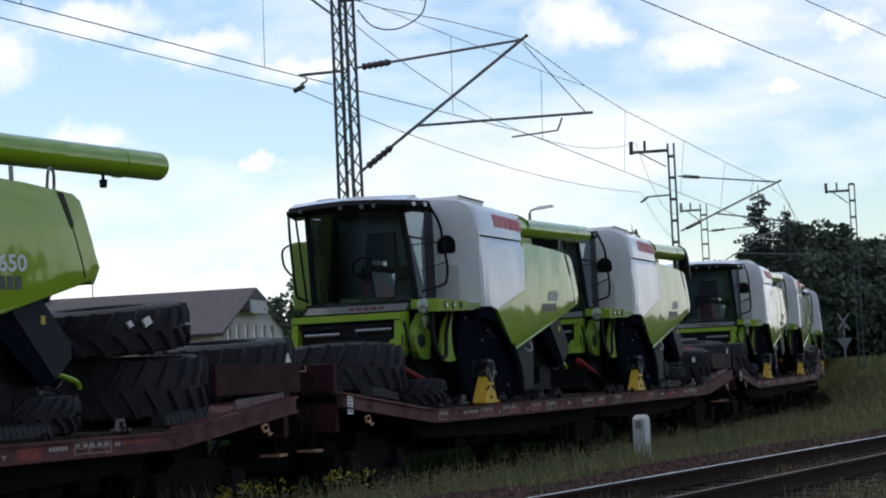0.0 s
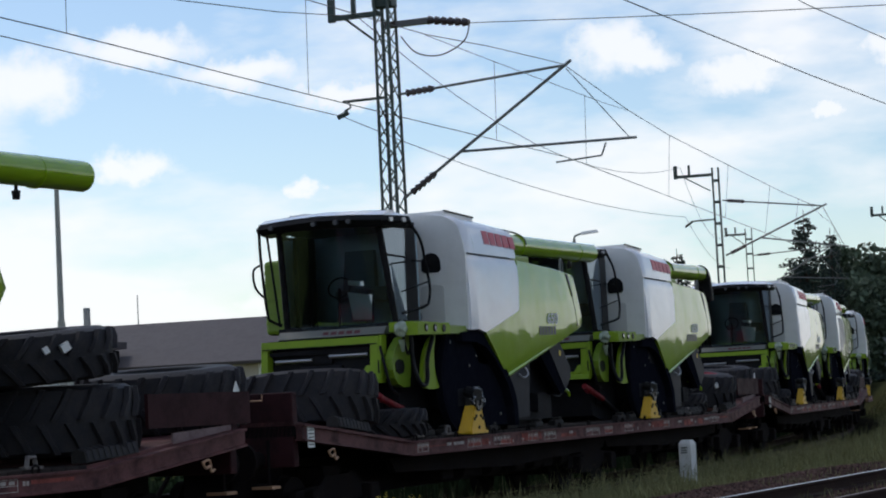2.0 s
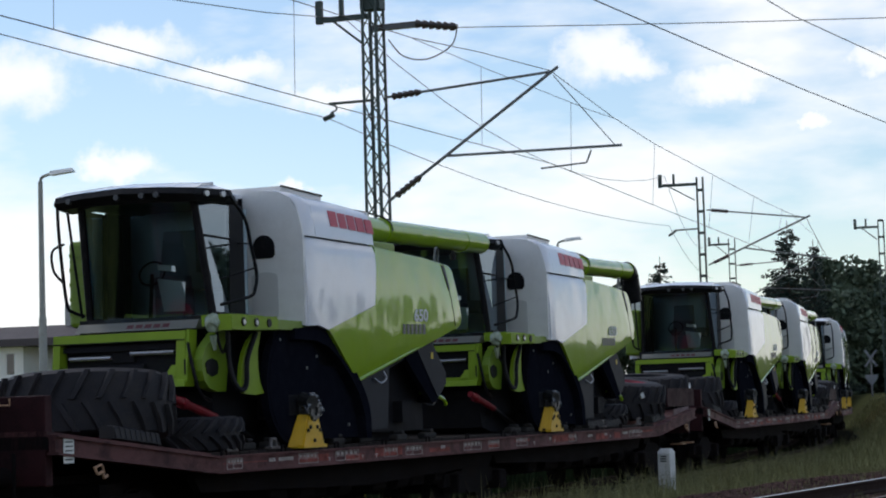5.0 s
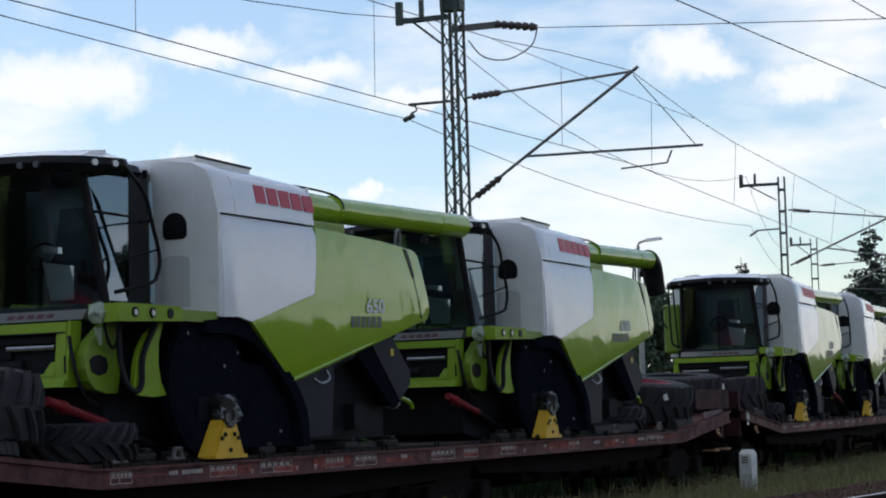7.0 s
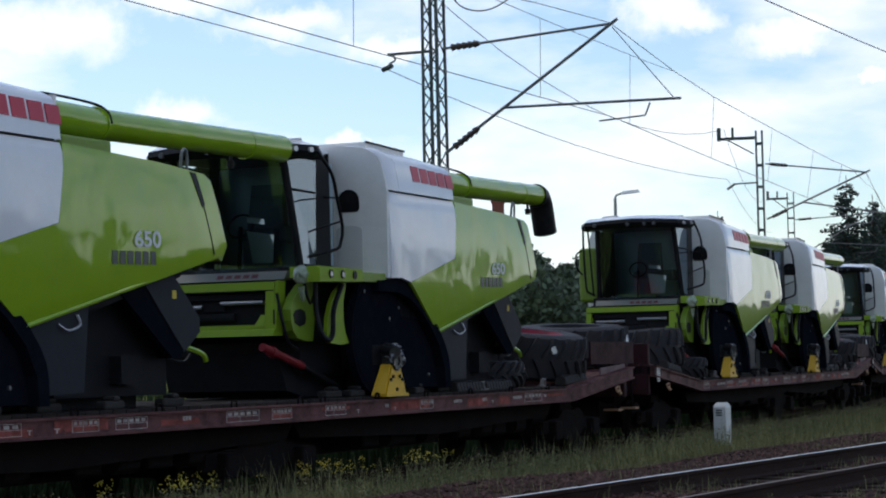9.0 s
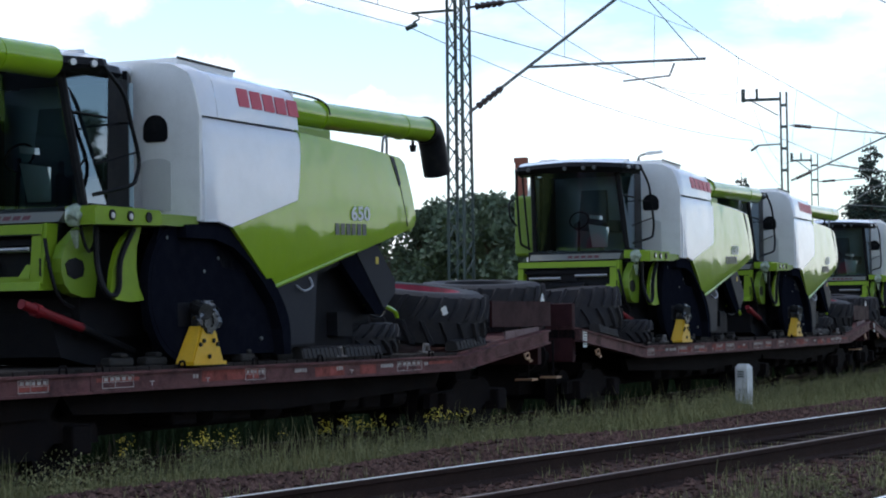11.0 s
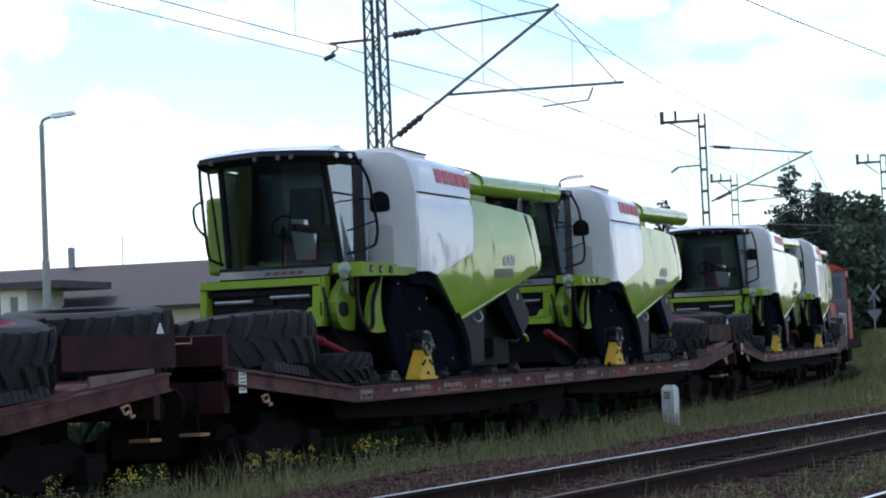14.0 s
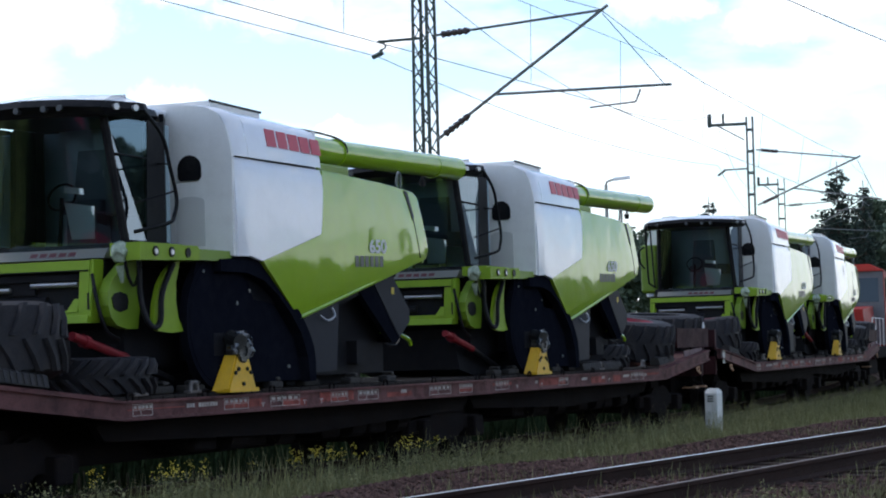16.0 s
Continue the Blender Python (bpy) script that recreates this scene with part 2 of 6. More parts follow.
def glass(name, tint, ior=1.5, rough=0.02, shine=(0.9, 0.96, 1.0)):
    m = bpy.data.materials.new(name)
    m.use_nodes = True
    n, l = m.node_tree.nodes, m.node_tree.links
    n.clear()
    out, tr, gl, mix, fr = (n.new(k) for k in ("ShaderNodeOutputMaterial", "ShaderNodeBsdfTransparent", "ShaderNodeBsdfGlossy",
                                               "ShaderNodeMixShader", "ShaderNodeFresnel"))
    tr.inputs[0].default_value = (*tint, 1)
    gl.inputs["Color"].default_value = (*shine, 1)
    gl.inputs["Roughness"].default_value = rough
    fr.inputs[0].default_value = ior
    l.new(fr.outputs[0], mix.inputs[0]), l.new(tr.outputs[0], mix.inputs[1]), l.new(gl.outputs[0], mix.inputs[2])
    l.new(mix.outputs[0], out.inputs[0])
    return m


LIME = material("lime_paint", (0.27, 0.43, 0.010), 0.3, vary=0.05, bump=0.012, coat=1.0, spec=0.1, dirt=(0.2, 0.27, 0.05), dirt_amount=0.12, wave=0.022)
LIME_MATT = material("lime_paint_dusty", (0.22, 0.34, 0.014), 0.5, vary=0.08, bump=0.03, spec=0.3, dirt=(0.16, 0.2, 0.04), dirt_amount=0.25)
LIME_DK = material("green_paint_dull", (0.17, 0.27, 0.015), 0.45, vary=0.08, bump=0.05)
WHITE = material("white_paint", (0.86, 0.86, 0.89), 0.3, vary=0.03, bump=0.01, coat=1.0, spec=0.2, dirt=(0.6, 0.6, 0.6), dirt_amount=0.12, wave=0.022)
GREYW = material("pale_grey_plastic", (0.83, 0.82, 0.80), 0.4, vary=0.04, bump=0.04, dirt=(0.55, 0.53, 0.49), dirt_amount=0.2)
STRIP = material("beige_grey_paint", (0.17, 0.168, 0.145), 0.6, vary=0.05, bump=0.03)
NICHE = material("niche_grey_plastic", (0.60, 0.595, 0.58), 0.5, vary=0.05, bump=0.04)
BLACK = material("black_plastic", (0.010, 0.010, 0.012), 0.42, vary=0.2, bump=0.05, spec=0.12, dirt=(0.07, 0.065, 0.06), dirt_amount=0.2)
# near-black, so that the shade inside and under the machine is in the colour
SHADE = material("shaded_machinery", (0.016, 0.016, 0.019), 0.6, spec=0.05, vary=0.4, bump=0.3, dirt=(0.03, 0.027, 0.024), dirt_amount=0.4)
LINER = material("charcoal_plastic", (0.0075, 0.0085, 0.014), 0.5, vary=0.25, bump=0.03, spec=0.0, dirt=(0.020, 0.021, 0.027), dirt_amount=0.35)
SLATE = material("dark_slate_paint", (0.028, 0.031, 0.040), 0.45, vary=0.12, bump=0.04, spec=0.04, dirt=(0.04, 0.04, 0.042), dirt_amount=0.25)
GREY = material("slate_grey_paint", (0.045, 0.048, 0.056), 0.4, vary=0.1, bump=0.04, dirt=(0.16, 0.15, 0.14), dirt_amount=0.25)
RUBBER = material("tyre_rubber", (0.033, 0.032, 0.036), 0.55, vary=0.3, scale=5, bump=0.25, spec=0.08, dirt=(0.07, 0.060, 0.056), dirt_amount=0.5)
RIMRED = material("dusty_rim_red", (0.26, 0.022, 0.045), 0.55, vary=0.3, scale=5, bump=0.1, spec=0.2, dirt=(0.06, 0.03, 0.03), dirt_amount=0.7)
RED = material("red_paint", (0.22, 0.012, 0.018), 0.45, vary=0.15, bump=0.05, spec=0.25, dirt=(0.05, 0.03, 0.03), dirt_amount=0.5)
REDSMALL = material("dark_red_lettering", (0.10, 0.015, 0.02), 0.45, vary=0.03, bump=0.0)
REDBAR = material("red_lettering", (0.55, 0.03, 0.06), 0.4, vary=0.03, bump=0.0)
DARKBAR = material("dark_lettering", (0.05, 0.06, 0.05), 0.4, vary=0.03, bump=0.0)
STENCIL = material("faded_stencil_white", (0.46, 0.42, 0.39), 0.7, vary=0.3, scale=8, bump=0.0, dirt=(0.1, 0.05, 0.05), dirt_amount=0.8)
WHITEBAR = material("white_lettering", (0.75, 0.75, 0.72), 0.5, vary=0.08, bump=0.0)
YELLOW = material("yellow_paint", (0.72, 0.42, 0.01), 0.42, vary=0.08, bump=0.05, dirt=(0.25, 0.16, 0.04), dirt_amount=0.3)
STEEL = material("bare_steel", (0.42, 0.42, 0.43), 0.35, 0.9, vary=0.2, bump=0.15, dirt=(0.1, 0.07, 0.05), dirt_amount=0.4)
LENS = material("lamp_lens", (0.42, 0.43, 0.45), 0.12, 0.3, vary=0.05, bump=0.0, coat=0.6)
GLASS = glass("cab_glass", (0.72, 0.86, 0.90), 2.2, shine=(0.75, 0.88, 1.0))
SIDEGLASS = glass("coated_side_glass", (0.16, 0.21, 0.24), 2.7, shine=(0.72, 0.86, 1.0))
PAPER = material("paper", (0.80, 0.86, 0.84), 0.8, vary=0.06, bump=0.02)
CABIN = material("cab_lining", (0.32, 0.41, 0.46), 0.8, vary=0.2, bump=0.1)
SEATM = material("seat_fabric", (0.10, 0.125, 0.14), 0.9, vary=0.2, bump=0.2)
WRAP = material("clear_wrap", (0.30, 0.36, 0.25), 0.18, 0.0, vary=0.35, scale=30, fine=40, bump=0.9, coat=0.8)
WAGON = material("oxide_red_paint", (0.125, 0.045, 0.045), 0.6, vary=0.5, scale=2.6, bump=0.25, spec=0.25, dirt=(0.022, 0.014, 0.014), dirt_amount=0.95)
WORN = material("worn_pinkish_paint", (0.30, 0.075, 0.06), 0.7, vary=0.4, scale=7, bump=0.2, spec=0.2, dirt=(0.05, 0.022, 0.02), dirt_amount=0.9)
# grime, taken to near-black to hold the shade below the wagon floor too
WAGONDK = material("grimy_shaded_underframe", (0.012, 0.010, 0.0105), 0.8, vary=0.4, scale=4, bump=0.4, spec=0.04, dirt=(0.024, 0.016, 0.013), dirt_amount=0.5)
DECKW = material("weathered_deck_board", (0.028, 0.023, 0.021), 0.85, spec=0.1, vary=0.3, scale=4, bump=0.5, dirt=(0.018, 0.015, 0.014), dirt_amount=0.6, rand=0.2)
TIMBER = material("dark_timber", (0.022, 0.019, 0.017), 0.85, vary=0.25, bump=0.4, dirt=(0.02, 0.018, 0.016), dirt_amount=0.5, rand=0.2)
RAIL = material("rail_side_rust", (0.034, 0.021, 0.018), 0.85, vary=0.3, bump=0.4, spec=0.08, dirt=(0.06, 0.034, 0.026), dirt_amount=0.5)
RAILDULL = material("dull_rail_head", (0.13, 0.085, 0.065), 0.55, 0.35, vary=0.2, bump=0.1)
RAILTOP = material("polished_rail_head", (0.88, 0.85, 0.82), 0.35, 1.0, vary=0.08, bump=0.03)
SLEEPER = material("old_concrete_sleeper", (0.042, 0.031, 0.026), 0.95, spec=0.05, vary=0.25, bump=0.5, dirt=(0.03, 0.022, 0.018), dirt_amount=0.6, rand=0.15)
# dark bed; the shade under the train is put into its colour
BEDDARK = material("shaded_track_bed", (0.019, 0.017, 0.013), 1.0, vary=0.4, bump=0.6, spec=0.0, dirt=(0.022, 0.024, 0.012), dirt_amount=0.5)
BALLAST = material("ballast_stone", (0.092, 0.056, 0.048), 0.95, spec=0.06, island=0.5, vary=0.4, bump=0.5, dirt=(0.035, 0.022, 0.02), dirt_amount=0.6)
GRASS = material("grass_blade", (0.20, 0.20, 0.095), 0.9, spec=0.02, island=0.28, vary=0.35, scale=1.2, bump=0.0, dirt=(0.22, 0.19, 0.09), dirt_amount=0.6)
WEED = material("tall_weed", (0.175, 0.17, 0.08), 0.8, spec=0.2, island=0.45, vary=0.3, bump=0.0)
FLOWER = material("yellow_blossom", (0.70, 0.56, 0.05), 0.7, vary=0.2, bump=0.0)
MAST = material("green_mast_paint", (0.04, 0.065, 0.058), 0.55, vary=0.2, bump=0.15, dirt=(0.09, 0.06, 0.04), dirt_amount=0.3)
GALV = material("galvanised_steel", (0.17, 0.18, 0.18), 0.5, 0.6, vary=0.2, bump=0.1)
CERAMIC = material("brown_insulator", (0.05, 0.035, 0.03), 0.2, vary=0.1, bump=0.0, coat=0.5)
WIRE = material("weathered_copper_wire", (0.06, 0.06, 0.055), 0.5, 0.6, vary=0.1, bump=0.0)
ROOF = material("brown_roof_sheet", (0.072, 0.058, 0.062), 0.7, vary=0.12, scale=2, bump=0.1, dirt=(0.07, 0.06, 0.06), dirt_amount=0.4)
CREAM = material("cream_render", (0.52, 0.46, 0.36), 0.9, vary=0.06, scale=1, bump=0.15, dirt=(0.34, 0.3, 0.24), dirt_amount=0.3)
WHITEWALL = material("white_render", (0.84, 0.83, 0.80), 0.9, vary=0.05, scale=1, bump=0.15, dirt=(0.5, 0.48, 0.44), dirt_amount=0.25)
PANE = material("dark_window_pane", (0.025, 0.03, 0.035), 0.08, vary=0.1, bump=0.0, coat=0.5)
BRICK = material("chimney_brick", (0.26, 0.09, 0.06), 0.85, vary=0.25, bump=0.4)
CONCRETE = material("grey_concrete", (0.36, 0.36, 0.34), 0.85, vary=0.12, bump=0.3, dirt=(0.2, 0.19, 0.17), dirt_amount=0.4)
POSTW = material("whitewashed_concrete", (0.72, 0.72, 0.70), 0.85, vary=0.08, bump=0.25, dirt=(0.42, 0.40, 0.36), dirt_amount=0.35)
BARK = material("bark", (0.055, 0.04, 0.03), 0.9, vary=0.3, bump=0.6)
# darker copy of the leaf green; the train's shade is in the colour
UNDER = material("shaded_rank_growth", (0.030, 0.046, 0.022), 0.9, spec=0.0, island=0.35, vary=0.4, scale=2, bump=0.0)
# lighter and bluer green, with distance haze put into the leaf colour
LEAF = material("broad_leaves", (0.098, 0.132, 0.086), 0.75, spec=0.2, island=0.35, vary=0.4, scale=2, bump=0.0)
NEEDLE = material("spruce_needles", (0.032, 0.050, 0.040), 0.75, spec=0.2, vary=0.35, scale=2, bump=0.0)
FOIL = material("crumpled_clear_film", (0.075, 0.08, 0.095), 0.15, 0.2, vary=0.5, scale=20, fine=30, bump=0.8, coat=0.6)
# grey stands for the sign face lying in shade
SIGNGREY = material("shaded_sign_grey", (0.20, 0.21, 0.22), 0.7, vary=0.1, bump=0.05)
MEADOW = material("pale_mown_meadow", (0.15, 0.165, 0.05), 0.95, spec=0.0, vary=0.25, scale=0.6, fine=8, bump=0.4, dirt=(0.17, 0.15, 0.06), dirt_amount=0.5)
STICKER = material("yellow_warning_sticker", (0.62, 0.46, 0.03), 0.5, vary=0.1, bump=0.0, dirt=(0.08, 0.07, 0.03), dirt_amount=0.5)
HOOK = material("worn_galvanised_shackle", (0.16, 0.145, 0.14), 0.5, 0.4, vary=0.2, bump=0.2, dirt=(0.1, 0.07, 0.05), dirt_amount=0.5)
LOCO_GREY = material("loco_grey_paint", (0.16, 0.16, 0.17), 0.55, spec=0.15, vary=0.08, bump=0.05, dirt=(0.15, 0.13, 0.11), dirt_amount=0.3)
LOCO_RED = material("loco_red_paint", (0.33, 0.022, 0.014), 0.5, spec=0.15, vary=0.08, bump=0.05, dirt=(0.2, 0.06, 0.04), dirt_amount=0.3)

# ---- ground, tracks ----
NEAR_Z = 0.5


def near_y(x):
    return 6.75 - 0.033 * (x - 12.0)


def track_y(x):
    x = max(-60.0, min(x, 150.0))
    return TRACK_Y + K0 * x * x / 2 + K1 * x ** 3 / 6


def ease(a, b, v):
    t = max(0.0, min(1.0, (v - a) / (b - a)))
    return t * t * (3 - 2 * t)


def ground_z(x, y):
    q = y - track_y(x)
    n = y - near_y(x)
    z = -0.05 + 0.10 * noise.noise((x * 0.25, y * 0.25, 0)) * ease(2.2, 3.2, abs(q))
    z += 0.385 * (1 - ease(2.0, 6.0, n)) + 0.07 * ease(0.8, 1.1, n) * (1 - ease(2.2, 3.2, n)) if q < 0 else 0.0
    if abs(q) < 3.2:
        z = z + (-0.19 - z) * (1 - ease(1.6, 3.0, abs(q)))
    far = ease(60, 125, x) * 1.75 * (1 - ease(-4.5, -2.2, q)) if q < 0 else ease(3, 14, q) * 0.8
    return z + far


GROUND = material("dry_soil_and_turf", (0.05, 0.055, 0.022), 0.98, spec=0.0, vary=0.35, scale=0.8, fine=25, bump=0.6, dirt=(0.05, 0.036, 0.026), dirt_amount=0.7)
xs = [-3000, -900, -300, -100, -50, -30] + [i * 0.8 for i in range(-25, 190)] + [160, 175, 200, 260, 400, 900, 3000]
ys = [-3000, -900, -300, -100, -40, -20, -12, -8] + [i * 0.4 for i in range(-15, 90)] + [38, 41, 45, 50, 60, 75, 100, 150, 300, 900, 3000]
verts = [(x, y, ground_z(x, y)) for x in xs for y in ys]
ny = len(ys)
faces = [(i * ny + j, (i + 1) * ny + j, (i + 1) * ny + j + 1, i * ny + j + 1) for i in range(len(xs) - 1) for j in range(ny - 1)]
me = bpy.data.meshes.new("ground")
me.from_pydata(verts, [], faces)
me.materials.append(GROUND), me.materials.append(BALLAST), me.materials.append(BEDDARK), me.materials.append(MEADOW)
for p in me.polygons:
    cx, cy = p.center.x, p.center.y
    if -3.85 - 2.2 < cy - near_y(cx) < 3.3 and -60 < cx < 150:
        p.material_index = 1
    # ground under and behind the train is coloured dark in place of shade
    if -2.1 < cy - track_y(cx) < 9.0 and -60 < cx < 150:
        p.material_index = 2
    if cy - track_y(cx) >= 9.0 and cx > -60:
        p.material_index = 3
    p.use_smooth = True
tagged(new("ground", me), "patchy turf and soil along a railway line", "ground", kind="structure")


def sweep(name, pts_of, n, prof, mats, top_edges, label, category):
    """A rail: a closed (side, height) profile carried along points with sideways directions."""
    bm = B()
    rings = []
    for i in range(n):
        c, side = pts_of(i)
        rings.append([bm.verts.new((c.x + side.x * a, c.y + side.y * a, c.z + h)) for a, h in prof])
    k = len(prof)
    for a, b in zip(rings, rings[1:]):
        for i in range(k):
            f = bm.faces.new((a[i], a[(i + 1) % k], b[(i + 1) % k], b[i]))
            f.material_index = 1 if i in top_edges else 0
    ob = part(name, bm, mats)
    return tagged(ob, label, category, kind="structure")


RAILPROF = [(-0.07, -0.17), (0.07, -0.17), (0.07, -0.155), (0.012, -0.13), (0.012, -0.045), (0.036, -0.035), (0.036, -0.006), (0.024, 0.0),
            (-0.024, 0.0), (-0.036, -0.006), (-0.036, -0.035), (-0.012, -0.045), (-0.012, -0.13), (-0.07, -0.155)]


def straight_rail(off):
    def f(i):
        x = -30 + i * 6.0
        return Vector((x, near_y(x) + off, NEAR_Z)), Vector((0.033, 1, 0)).normalized()
    return f


def curved_rail(off):
    def f(i):
        s = -45 + i * 3.0
        x, y, th = track(s)
        sd = Vector((-math.sin(th), math.cos(th), 0))
        return Vector((x, y, 0)) + sd * off, sd
    return f


for off in (0.7175, -0.7175, 0.7175 - 3.85, -0.7175 - 3.85):
    sweep("rail_near", straight_rail(off), 30, RAILPROF, [RAIL, RAILTOP if off in (0.7175, 0.7175 - 3.85) else RAILDULL], (7,), "rusty steel rail with a bright worn head", "rail")
for off in (0.7175, -0.7175):
    sweep("rail_far", curved_rail(off), 64, RAILPROF, [RAIL, RAIL], (6, 7, 8), "rusty steel rail under the goods train", "rail")

# marker post beside the train's track
post = thing("marker_post", "whitewashed concrete marker post standing in the grass", "post")
post.matrix_world = pose(37.1, 13.05, 0.19, 0, 0, -12)
bm = B()
box(bm, -0.10, 0.10, -0.135, 0.135, -0.3, 0.5, 0.02)
hexa(bm, [(-0.10, -0.135, 0.5), (0.10, -0.135, 0.5), (0.10, 0.135, 0.5), (-0.10, 0.135, 0.5)],
     [(-0.05, -0.09, 0.575), (0.05, -0.09, 0.575), (0.05, 0.09, 0.575), (-0.05, 0.09, 0.575)])
part("post_body", bm, POSTW, post)
bm = B()
for k in range(3):
    box(bm, -0.107, -0.101, -0.06, 0.07, 0.42 - k * 0.045, 0.445 - k * 0.045)
part("number_bars", bm, DARKBAR, post, "unreadable dark numerals")

# ---- harvesters ----
ZD = 1.2


def bulge_side(x, z):
    return 0.085 * (1 - ((z - 3.0) / 1.0) ** 2) - 0.025 * max(0.0, x - 4.2) ** 2


def bulge_white(x, z):
    """The white panel: bowed, its top edge turned in."""
    return bulge_side(x, z) - 0.22 * max(0.0, z - 3.77) - 0.25 * max(0.0, 0.10 - x)


def bulge_green(x, z):
    """The lime panel: bowed, its lower edge turned in."""
    d = z - (2.03 + 0.2289 * (x - 1.64))
    return bulge_side(x, z) - 0.014 * max(0.0, 1 - d / 0.16)


def lugs(bm, R, w, n, h):
    """Slanted tread bars in two rows round a tyre that lies flat."""
    for k in range(n):
        for sg in (1, -1):
            t0 = 2 * math.pi * (k + (0.5 if sg < 0 else 0)) / n
            pts = []
            for u, tw in ((0.02, 0.0), (w * 0.27, 0.11), (w * 0.46, 0.19)):
                a = t0 + tw * 0.93 / R * (1.0)
                rr = R - (0.0 if u < w * 0.4 else 0.03)
                pts.append((a, sg * u, rr))
            dth = 0.028 / R
            rings = []
            for a, zz, rr in pts:
                ring = []
                for da, dr in ((-dth * 1.5, -0.02), (dth * 1.5, -0.02), (dth, h), (-dth, h)):
                    r = rr + dr
                    ring.append(bm.verts.new((r * math.cos(a + da), r * math.sin(a + da), zz)))
                rings.append(ring)
            for a, b in zip(rings, rings[1:]):
                for i in range(4):
                    bm.faces.new((a[i], a[(i + 1) % 4], b[(i + 1) % 4], b[i]))
            bm.faces.new(rings[0]), bm.faces.new(rings[-1][::-1])


def make_tyre(name, R, w, label, rim_mat, rim_label):
    """A tractor tyre lying flat, base at z = 0."""
    ob = thing(name, label, "tyre")
    bm = B()
    c = w / 2
    prof = [(R * 0.56, -c * 0.9), (R * 0.62, -c), (R * 0.86, -c), (R * 0.95, -c * 0.86), (R - 0.035, -c * 0.4), (R - 0.03, 0), (R - 0.035, c * 0.4),
            (R * 0.95, c * 0.86), (R * 0.86, c), (R * 0.62, c), (R * 0.56, c * 0.9), (R * 0.53, 0)]
    lathe(bm, prof, 44)
    lugs(bm, R, w, 22, 0.03)
    part("tyre_casing", bm, RUBBER, ob, smooth=True, z=c)
    bm = B()
    lathe(bm, [(R * 0.555, -c * 0.8), (R * 0.57, -c * 0.88), (R * 0.59, -c * 0.97), (R * 0.56, -c * 0.98), (R * 0.50, -c * 0.7), (R * 0.46, c * 0.45), (0.12, c * 0.52), (0.12, c * 0.60),
               (R * 0.44, c * 0.56), (R * 0.50, c * 0.7), (R * 0.56, c * 0.98), (R * 0.59, c * 0.97), (R * 0.57, c * 0.88), (R * 0.555, c * 0.8)], 32)
    part("rim", bm, rim_mat, ob, rim_label, smooth=True, z=c)
    return ob


